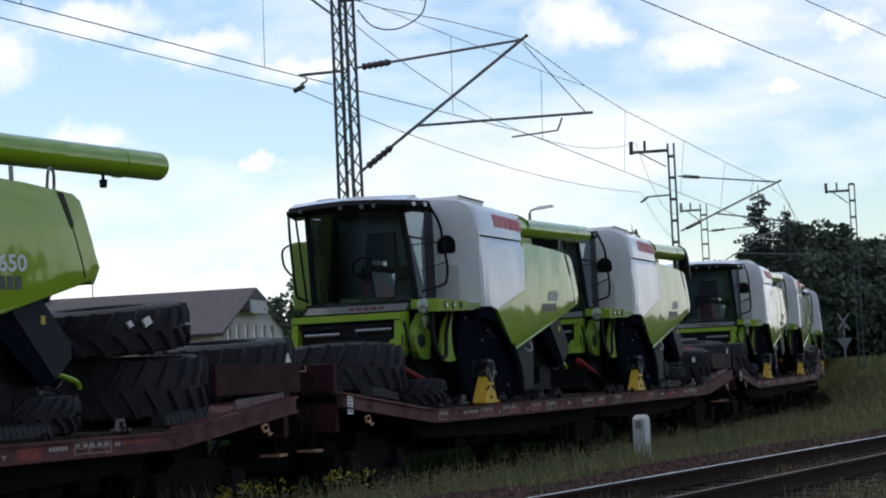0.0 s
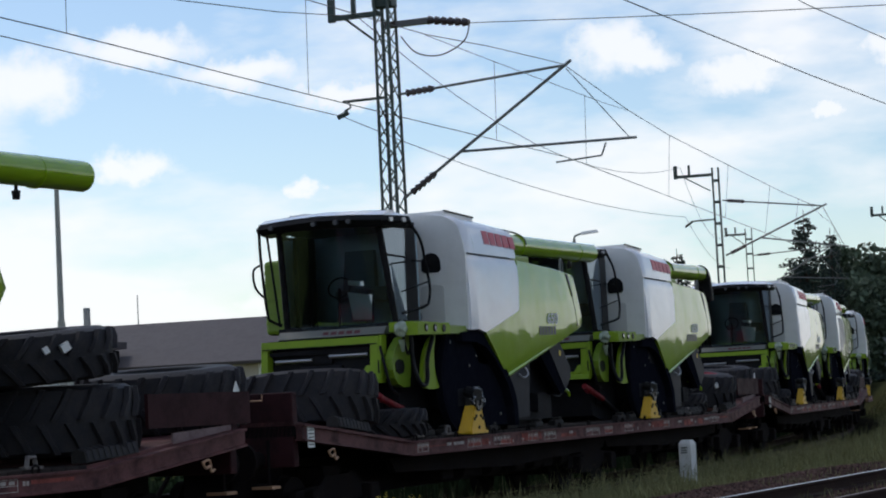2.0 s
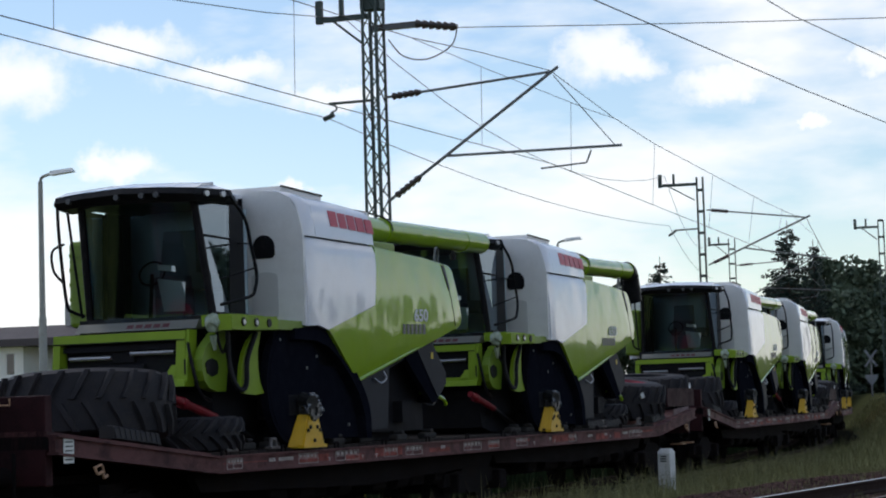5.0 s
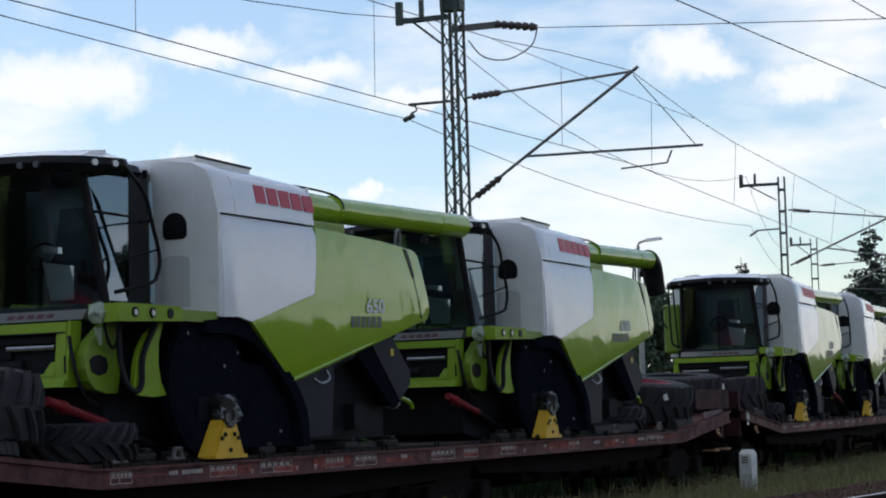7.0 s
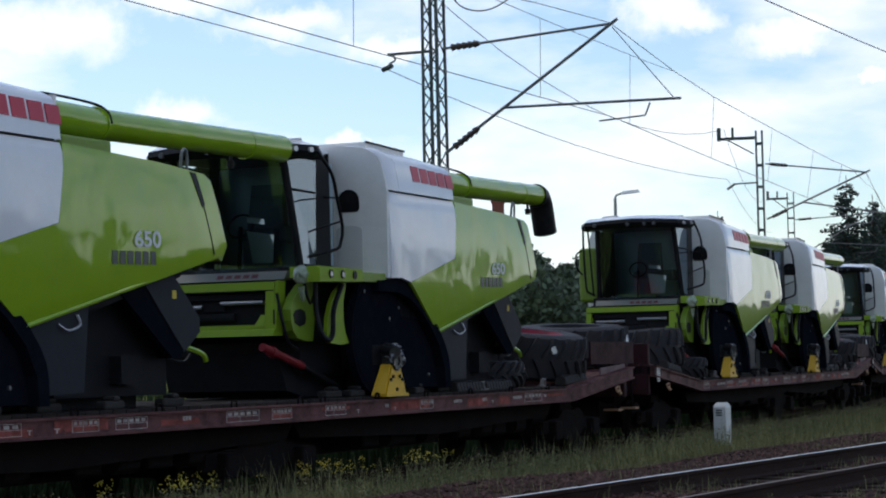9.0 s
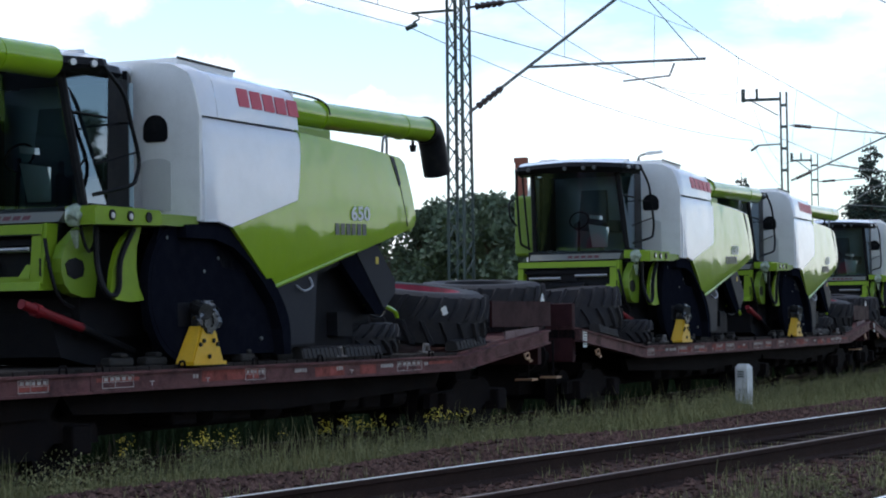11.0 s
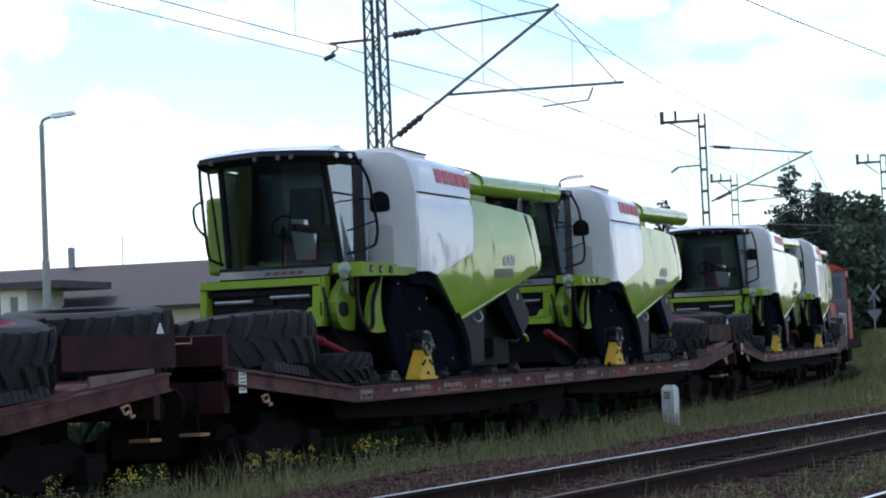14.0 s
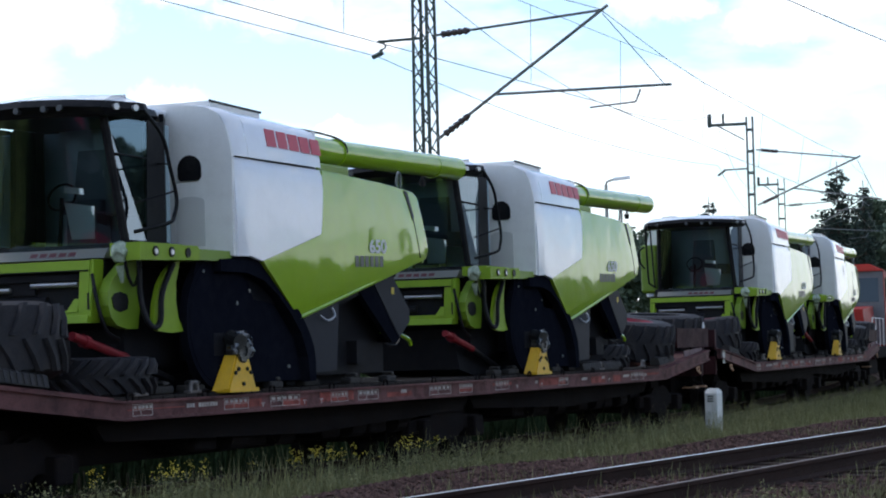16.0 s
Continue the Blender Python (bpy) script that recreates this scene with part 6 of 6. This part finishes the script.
part("wall_sign", bm, POSTW, house, "pale unreadable wall sign")
bm = B()
box(bm, 7.3, 7.7, 16.5, 16.9, 7.8, 9.9)
part("chimney", bm, CONCRETE, house)

# low wing in front of the main roof
bm = B()
box(bm, -7.0, 1.5, 10.9, 40, 6.35, 6.85)
part("wing_fascia", bm, ROOF, house, "brown fascia and flat roof of the low wing")
bm = B()
wy = [15.0 + 1.35 * i for i in range(15)]
prev = 14.0
for c in wy:
    box(bm, -6.0, -5.7, prev, c - 0.36, 0, 6.35)
    box(bm, -6.0, -5.7, c - 0.36, c + 0.36, 0, 4.35)
    box(bm, -6.0, -5.7, c - 0.36, c + 0.36, 5.95, 6.35)
    prev = c + 0.36
box(bm, -6.0, -5.7, prev, 39.5, 0, 6.35)
box(bm, -5.7, 0.0, 14.0, 14.3, 0, 6.35)
part("wing_wall", bm, WHITEWALL, house, "white rendered wall of the wing")
for c in wy:
    bm = B()
    for y0, y1, z0, z1 in ((-0.36, 0.36, 4.35, 4.42), (-0.36, 0.36, 5.88, 5.95), (-0.36, -0.29, 4.42, 5.88), (0.29, 0.36, 4.42, 5.88)):
        box(bm, -5.95, -5.85, c + y0, c + y1, z0, z1)
    wf = part("window", bm, WHITEWALL, house, "white-framed window")
    bm = B()
    box(bm, -5.91, -5.89, c - 0.29, c + 0.29, 4.42, 5.88)
    part("pane", bm, PANE, wf)
bm = B()
rod(bm, (7.5, 12.5, RG), (7.5, 12.5, RG + 2.2), 0.04, 6)
part("aerial", bm, GALV, house)

# tall chimney behind
stack = thing("chimney_stack", "red brick chimney rising over the trees", "chimney")
cd = Vector((math.cos(radians(25.27)), math.sin(radians(25.27)), 0)) * 160
stack.matrix_world = pose(cd.x, cd.y, 0, 0, 0, 20)
bm = B()
hexa(bm, [(-0.6, -0.6, 0), (0.6, -0.6, 0), (0.6, 0.6, 0), (-0.6, 0.6, 0)], [(-0.42, -0.42, 13.6), (0.42, -0.42, 13.6), (0.42, 0.42, 13.6), (-0.42, 0.42, 13.6)])
box(bm, -0.5, 0.5, -0.5, 0.5, 13.6, 14.0)
part("shaft", bm, BRICK, stack)


# ---- trees ----
def leaf_cloud(pts, size, rng):
    """Many small leaf quads round given points, as raw geometry."""
    v, f = [], []
    for p, r, n in pts:
        for _ in range(n):
            d = Vector((rng.gauss(0, 1), rng.gauss(0, 1), rng.gauss(0, 1))).normalized() * r * (0.45 + 0.6 * rng.random())
            c = Vector(p) + d
            a = Vector((rng.gauss(0, 1), rng.gauss(0, 1), rng.gauss(0, 1))).normalized()
            b = a.cross(Vector((rng.gauss(0, 1), rng.gauss(0, 1), rng.gauss(0, 1)))).normalized()
            s = size * rng.uniform(0.6, 1.3)
            i = len(v)
            v += [c + a * s, c + b * s * 0.6, c - a * s, c - b * s * 0.6]
            f.append((i, i + 1, i + 2, i + 3))
    return v, f


def raw(name, v, f, mat, parent):
    me = bpy.data.meshes.new(name)
    me.from_pydata([tuple(p) for p in v], [], f)
    me.materials.append(mat)
    ob = new(name, me)
    ob.parent = parent
    return ob


def broad_tree(seed, h, w, label, low=0.3):
    rng = random.Random(seed)
    ob = thing("tree", label, "tree", "trees behind the line")
    bm = B()
    rod(bm, (0, 0, 0), (0.1, 0, h * 0.45), 0.035 * h * 0.6, 9, 0.02 * h * 0.5)
    pts = []
    for i in range(20):
        a = rng.uniform(0, 6.28)
        z = h * rng.uniform(low, 0.93)
        rr = w * 0.5 * math.sqrt(max(0.05, 1 - ((z / h - 0.6) / 0.42) ** 2)) * rng.uniform(0.45, 0.95)
        e = Vector((rr * math.cos(a), rr * math.sin(a), z))
        rod(bm, (0.05, 0, min(h * 0.45, z * 0.6)), e, 0.05, 5, 0.02)
        pts.append((e, w * rng.uniform(0.13, 0.23), 170))
        for k in range(2):
            e2 = e + Vector((rng.gauss(0, 1), rng.gauss(0, 1), rng.gauss(0, 0.8))) * w * 0.13
            pts.append((e2, w * rng.uniform(0.06, 0.13), 80))
    part("trunk", bm, BARK, ob)
    v, f = leaf_cloud(pts, 0.17 + 0.006 * h, rng)
    raw("crown", v, f, LEAF, ob)
    return ob


def spruce(seed, h, w, label):
    rng = random.Random(seed)
    ob = thing("spruce_tree", label, "tree", "spruces behind the line")
    bm = B()
    rod(bm, (0, 0, 0), (0, 0, h), 0.18, 8, 0.02)
    pts = []
    nw = int(h / 0.42)
    for i in range(nw):
        for k in range(9):
            z = h * (0.10 + 0.88 * i / nw) + rng.uniform(-0.12, 0.12)
            a = rng.uniform(0, 6.28)
            L = w * 0.5 * (1 - min(z / h, 0.99)) ** 0.9 * rng.uniform(0.45, 1.12) + 0.12
            d = Vector((math.cos(a), math.sin(a), 0))
            dip = rng.uniform(-0.30, 0.02) * L
            tip = Vector((0, 0, z)) + d * L + Vector((0, 0, dip))
            rod(bm, (0, 0, z), tip, 0.025, 4, 0.01, cap=False)
            m = max(1, int(L * 4.0))
            for j in range(m):
                t = (j + 0.9) / m
                c = Vector((0, 0, z)).lerp(tip, t) + Vector((0, 0, -0.12 * math.sin(3.1 * t)))
                pts.append((c, 0.07 + 0.16 * (1 - 0.7 * t), 8))
    v, f = leaf_cloud(pts, 0.10, rng)
    part("trunk", bm, BARK, ob)
    raw("needles", v, f, NEEDLE, ob)
    return ob


def polar(az, dist):
    a = radians(az)
    return dist * math.cos(a), dist * math.sin(a)


def stand_at(ob, az, dist, z, scale_turn):
    x, y = polar(az, dist)
    m = pose(x, y, z, 0, 0, scale_turn)
    return m


kinds = [broad_tree(11, 9.0, 6.5, "dark leafy deciduous tree behind the line"), broad_tree(12, 7.5, 7.0, "dark leafy deciduous tree behind the line", 0.06),
         broad_tree(13, 11.0, 6.0, "tall dark leafy tree behind the line")]
spr = [spruce(21, 12.5, 10.0, "tall dark spruce with drooping branches"), spruce(22, 10.0, 4.6, "dark spruce with drooping branches")]
placed = set()
for kind, az, dist, z in (
        (0, 27.85, 150, 1.0), (0, 26.75, 146, 0.5), (0, 25.1, 130, 0), (1, 24.2, 125, 0), (0, 26.0, 140, 0.5), (1, 27.0, 150, 0.5), (1, 28.2, 215, 0.6), (1, 23.2, 140, 0.3), (0, 22.3, 150, 0.5),
        (2, 21.0, 165, 0), (1, 20.0, 170, 0),
        (2, 14.78, 139, 0.0), (2, 13.75, 152, 0.0), (0, 15.3, 139, 0.0), (2, 15.1, 178, 1.0), (0, 14.7, 160, 1.0), (1, 14.1, 150, 1.0), (2, 13.6, 215, 1.0), (0, 12.9, 170, 1.0), (1, 12.4, 150, 1.0), (2, 11.8, 210, 1.0), (0, 11.2, 160, 1.0),
        (1, 10.4, 150, 1.0), (1, 15.4, 140, 1.0), (0, 13.9, 170, 1.5), (0, 9.6, 160, 1.0), (1, 13.2, 145, 1.0), (1, 11.7, 140, 1.0), (1, 14.8, 136, 1.0), (1, 12.9, 138, 1.0), (1, 16.1, 150, 0.6), (1, 11.0, 142, 1.0), (1, 13.6, 140, 1.0),
        # unseen trees on the camera side, added to darken reflections in the panels
        (2, -25.8, 67, 0), (0, -26.2, 72.5, 0), (2, -22.1, 74.5, 0), (2, -22.7, 80, 0), (0, -20.8, 84.5, 0), (2, -21.4, 90, 0), (0, -27.5, 64, 0), (0, -20, 85, 0), (1, -35, 75, 0), (2, -48, 95, 0), (0, -62, 80, 0), (1, -75, 85, 0), (2, -88, 95, 0), (0, -101, 85, 0), (1, -115, 80, 0), (0, -128, 85, 0), (2, -9, 110, 0), (0, -28, 95, 0), (1, -55, 90, 0), (0, -140, 90, 0), (1, -155, 95, 0), (2, -82, 105, 0)):
    src = kinds[kind]
    m = stand_at(src, az, dist, z, az * 77)
    if kind in placed:
        copy_thing(src, m)
    else:
        placed.add(kind)
        src.matrix_basis = m
for kind, az, dist, z in ((0, 15.92, 131, 0.0), (1, 15.25, 127, 1.0), (1, 14.35, 150, 1.2), (1, 12.9, 170, 1.2), (0, 19.35, 158, 0), (1, 19.75, 160, 0), (0, 12.2, 140, 0)):
    src = spr[kind]
    m = stand_at(src, az, dist, z, az * 91)
    if 10 + kind in placed:
        copy_thing(src, m)
    else:
        placed.add(10 + kind)
        src.matrix_basis = m

# ---- level crossing sign ----
cx_, cy_ = polar(13.87, 105)
sign = thing("crossing_sign", "saltire level crossing sign on a post, greyed for shade", "road sign")
sign.matrix_world = pose(cx_, cy_, 1.6, 0, 0, 13.9 - 180)
bm = B()
rod(bm, (0, 0, 0), (0, 0, 2.0), 0.045, 8)
part("post", bm, GALV, sign)
for a in (38, -38):
    bm = B()
    box(bm, -0.02, 0.02, -0.50, 0.50, -0.05, 0.05)
    o = part("saltire_arm", bm, SIGNGREY, sign)
    o.matrix_basis = pose(0.06 + 0.03 * (a > 0), 0, 1.85, a * 1.45, 0, 0)
bm = B()
prism_x(bm, [(-0.3, 1.05), (0.3, 1.05), (0.3, 0.9), (0, 0.5), (-0.3, 0.9)], 0.05, 0.08)
part("plate", bm, SIGNGREY, sign, "shield-shaped plate, greyed for shade")

# ---- sleepers, ballast, grass, weeds ----
bm = B()
box(bm, -0.13, 0.13, -1.25, 1.25, -0.18, 0.0, 0.02)
bed = thing("track_bed", "old concrete sleepers of the near tracks", "sleepers", kind="structure")
first_sl = part("sleeper", bm, SLEEPER, bed)
for i in range(130):
    o = first_sl if i == 0 else new("sleeper", first_sl.data)
    o.parent = bed
    row, k = divmod(i, 65)
    x = 6.0 + k * 0.62
    o.matrix_basis = pose(x, near_y(x) - 3.85 * row, NEAR_Z - 0.175, 0, 0, -1.9)

rng = np.random.default_rng(5)


def scatter(name, centres, base_v, base_f, sizes, mat, label, category, spin=True):
    """One object of many small copies of a shape."""
    n = len(centres)
    bv = np.array(base_v, float)
    a = rng.uniform(0, 2 * np.pi, n)
    c, s = np.cos(a)[:, None], np.sin(a)[:, None]
    sq = rng.uniform(0.6, 1.2, (n, 1, 3))
    loc = bv[None] * sq * sizes[:, None, None]
    x = loc[:, :, 0] * c - loc[:, :, 1] * s
    y = loc[:, :, 0] * s + loc[:, :, 1] * c
    v = np.stack([x, y, loc[:, :, 2]], 2) + centres[:, None, :]
    k = len(bv)
    f = (np.array(base_f)[None] + (np.arange(n) * k)[:, None, None]).reshape(-1, len(base_f[0]))
    me = bpy.data.meshes.new(name)
    me.from_pydata(v.reshape(-1, 3).tolist(), [], f.tolist())
    me.materials.append(mat)
    return tagged(new(name, me), label, category, kind="stuff")


OCT_V = [(0.5, 0, 0), (0, 0.45, 0.05), (-0.5, 0.05, 0), (0, -0.5, 0), (0.05, 0, 0.38), (0, 0, -0.3)]
OCT_F = [(0, 1, 4), (1, 2, 4), (2, 3, 4), (3, 0, 4), (1, 0, 5), (2, 1, 5), (3, 2, 5), (0, 3, 5)]
n = 42000
xx = 7 + 40 * rng.random(n) ** 1.5
yy = np.array([near_y(x) for x in xx]) + np.where(rng.random(n) < 0.35, rng.uniform(0.8, 3.6, n), rng.uniform(-6.8, 2.0, n))
cc = np.array([(x, y, ground_z(x, y) + 0.01) for x, y in zip(xx, yy)])
scatter("ballast_stones", cc, OCT_V, OCT_F, rng.uniform(0.04, 0.085, n), BALLAST, "brown-grey crushed ballast stones", "ballast")


def blades(name, n, place, hmin, hmax, w, mat, label, lean=0.45):
    P = np.array([place() for _ in range(n)])
    h = rng.uniform(hmin, hmax, n) * (0.55 + 0.9 * np.array([max(0, noise.noise((p[0] * 0.5, p[1] * 0.5, 3.0)) + 0.5) for p in P]))
    a = rng.uniform(0, 2 * np.pi, n)
    d = np.stack([np.cos(a), np.sin(a), 0 * a], 1)
    sd = np.stack([-np.sin(a), np.cos(a), 0 * a], 1) * w
    ln = rng.uniform(0.05, lean, n)[:, None]
    mid = P + d * (ln * 0.35) * h[:, None] + np.array([0, 0, 1.0]) * (h * 0.6)[:, None]
    tip = P + d * ln * h[:, None] + np.array([0, 0, 1.0]) * h[:, None]
    v = np.stack([P - sd, P + sd, mid + sd * 0.7, mid - sd * 0.7, tip], 1).reshape(-1, 3)
    i = np.arange(n)[:, None] * 5
    f4 = (i + np.array([[0, 1, 2, 3]])).tolist()
    f3 = (i + np.array([[3, 2, 4]])).tolist()
    me = bpy.data.meshes.new(name)
    me.from_pydata(v.tolist(), [], f4 + f3)
    me.materials.append(mat)
    return tagged(new(name, me), label, "grass", kind="stuff")


def strip_place():
    while True:
        x = 6 + 95 * rng.random() ** 1.7
        a, b = near_y(x) + 2.9 + 0.5 * noise.noise((x * 0.7, 0, 4)), track_y(x) - 1.75
        u = rng.random() ** 0.8
        y = a + (b - a) * u
        if noise.noise((x * 0.8, y * 0.8, 7)) > 0.30 - u * 1.5:
            return (x, y, ground_z(x, y) - 0.02)


def far_place():
    x = 55 + 60 * rng.random()
    y = rng.uniform(near_y(x) - 2, track_y(x) - 2.4)
    return (x, y, ground_z(x, y) - 0.02)


def near_place():
    while True:
        x = 8 + 34 * rng.random()
        y = near_y(x) + rng.choice([-2.2, -1.7, -2.5, 0.0, -1.9, -2.3, 1.2]) + rng.normal(0, 0.35)
        if noise.noise((x * 1.1, y * 1.1, 2)) > 0.05:
            return (x, y, ground_z(x, y))


def back_place():
    x = 8 + 110 * rng.random() ** 1.3
    y = track_y(x) + 1.9 + 14 * rng.random() ** 1.6
    return (x, y, ground_z(x, y) - 0.02)


blades("grass_strip", 90000, strip_place, 0.06, 0.26, 0.006, GRASS, "uneven green and straw grass between the tracks", 0.8)
blades("grass_bank", 30000, far_place, 0.12, 0.32, 0.016, GRASS, "rough grass on the bank by the crossing", 0.8)
blades("tall_stalks", 9000, strip_place, 0.3, 0.6, 0.004, GRASS, "thin tall grass stalks between the tracks", 0.5)
blades("track_weeds", 9000, near_place, 0.04, 0.16, 0.004, WEED, "sparse low weeds in the ballast", 0.9)
blades("back_grass", 50000, back_place, 0.3, 0.75, 0.012, UNDER, "rank grass behind the goods train, coloured dark for shade", 0.6)


def flower_weed(seed):
    r = random.Random(seed)
    ob = thing("flowering_weed", "tall weed with small yellow blossoms in the grass", "weed", "yellow flowering weeds")
    v, f, fv, ff = [], [], [], []
    for k in range(22):
        b = Vector((r.gauss(0, 0.09), r.gauss(0, 0.09), 0))
        h = r.uniform(0.3, 0.66)
        tip = b * 1.5 + Vector((r.gauss(0, 0.05), r.gauss(0, 0.05), h))
        i = len(v)
        v += [b + Vector((-0.005, 0, 0)), b + Vector((0.005, 0, 0)), tip]
        f.append((i, i + 1, i + 2))
        for j in range(12):
            c = b.lerp(tip, r.uniform(0.1, 0.9))
            d = Vector((r.gauss(0, 1), r.gauss(0, 1), 0.5)).normalized() * r.uniform(0.03, 0.09)
            s = Vector((-d.y, d.x, 0)) * 0.22
            i = len(v)
            v += [c, c + d * 0.5 + s, c + d, c + d * 0.5 - s]
            f.append((i, i + 1, i + 2, i + 3))
        if h > 0.53:
            for j in range(6):
                c = tip + Vector((r.gauss(0, 0.025), r.gauss(0, 0.025), r.gauss(0, 0.03)))
                i = len(fv)
                s = r.uniform(0.006, 0.012)
                fv += [c + Vector((s, 0, 0.003)), c + Vector((0, s, 0.006)), c + Vector((-s, 0, 0)), c + Vector((0, -s, -0.004)), c + Vector((0, 0, s))]
                ff += [(i, i + 1, i + 4), (i + 1, i + 2, i + 4), (i + 2, i + 3, i + 4), (i + 3, i, i + 4)]
    raw("stem_tuft", v, f, WEED, ob)
    raw("blossom_cluster", fv, ff, FLOWER, ob)
    return ob


def seen_at(az, q):
    """The point at azimuth az from the camera's stand that lies q beside the train's track."""
    d = 8.0
    while d < 90 and d * math.sin(radians(az)) - track_y(d * math.cos(radians(az))) < q:
        d += 0.05
    return d * math.cos(radians(az)), d * math.sin(radians(az))


weeds = [flower_weed(1), flower_weed(2)]
spots = [(33.9, -2.2), (33.3, -2.3), (30.6, -2.2), (29.9, -2.3), (29.4, -2.1), (27.7, -2.2), (27.3, -2.3), (35.9, -2.4)]
for i, (az, q) in enumerate(spots):
    x, y = seen_at(az, q)
    m = pose(x, y, ground_z(x, y) - 0.03, 0, 0, i * 67)
    if i < 2:
        weeds[i].matrix_basis = m
    else:
        copy_thing(weeds[i % 2], m)


def clumps(name, seed, n, q0, q1, rmin, rmax, leaves, size, mat, label, x1=45, squash=1.0):
    r_b = random.Random(seed)
    pts = []
    for i in range(n):
        x = 8 + x1 * r_b.random() ** 1.3
        y = track_y(x) + r_b.uniform(q0, q1)
        if q0 < 0:
            if y < near_y(x) + 3.1:
                continue
        if noise.noise((x * 0.55, y * 0.55, 11)) < -0.15:
            continue
        r_ = r_b.uniform(rmin, rmax)
        pts.append(((x, y, ground_z(x, y) + r_ * 0.55), r_, leaves))
    v, f = leaf_cloud(pts, size, r_b)
    me = bpy.data.meshes.new(name)
    me.from_pydata([tuple(p) for p in v], [], f)
    me.materials.append(mat)
    tagged(new(name, me), label, "weeds", kind="stuff")


clumps("weed_clumps", 8, 560, -3.3, -1.7, 0.14, 0.34, 230, 0.014, WEED, "low bushy olive green weeds in the grass strip")
clumps("low_weeds", 9, 400, -7.0, -3.2, 0.06, 0.16, 70, 0.015, WEED, "small weeds scattered in the grass strip")
clumps("undergrowth", 10, 330, 2.4, 9.0, 0.35, 0.65, 150, 0.05, UNDER, "undergrowth behind the goods train, coloured dark for shade", 110)

r_t = random.Random(12)
spots = []
for i in range(260):
    x = 9 + 22 * r_t.random()
    y = near_y(x) - 1.95 + r_t.gauss(0, 0.35)
    if noise.noise((x * 0.9, y * 0.9, 21)) > 0.0:
        r_ = r_t.uniform(0.05, 0.15)
        spots.append(((x, y, ground_z(x, y) + r_ * 0.4), r_, 90))
v, f = leaf_cloud(spots, 0.012, r_t)
me = bpy.data.meshes.new("ballast_weeds")
me.from_pydata([tuple(c) for c in v], [], f)
me.materials.append(WEED)
tagged(new("ballast_weeds", me), "low olive weeds growing between the near tracks", "weeds", kind="stuff")

# ---- the train rolls ----
def motions():
    for ob, s, q, z, local, head in RIDERS:
        rows = []
        for t, at in TRAVEL:
            x, y, th = track(at + s)
            if head is not None:
                # loose loads turn with the wagon half that carries them
                x0, y0, th = track(at + head)
                x = x0 + math.cos(th) * (s - head)
                y = y0 + math.sin(th) * (s - head)
            m = pose(x - math.sin(th) * q, y + math.cos(th) * q, z, 0, 0, math.degrees(th)) @ local
            rows.append((t, m))
        walk(ob, rows)


motions()
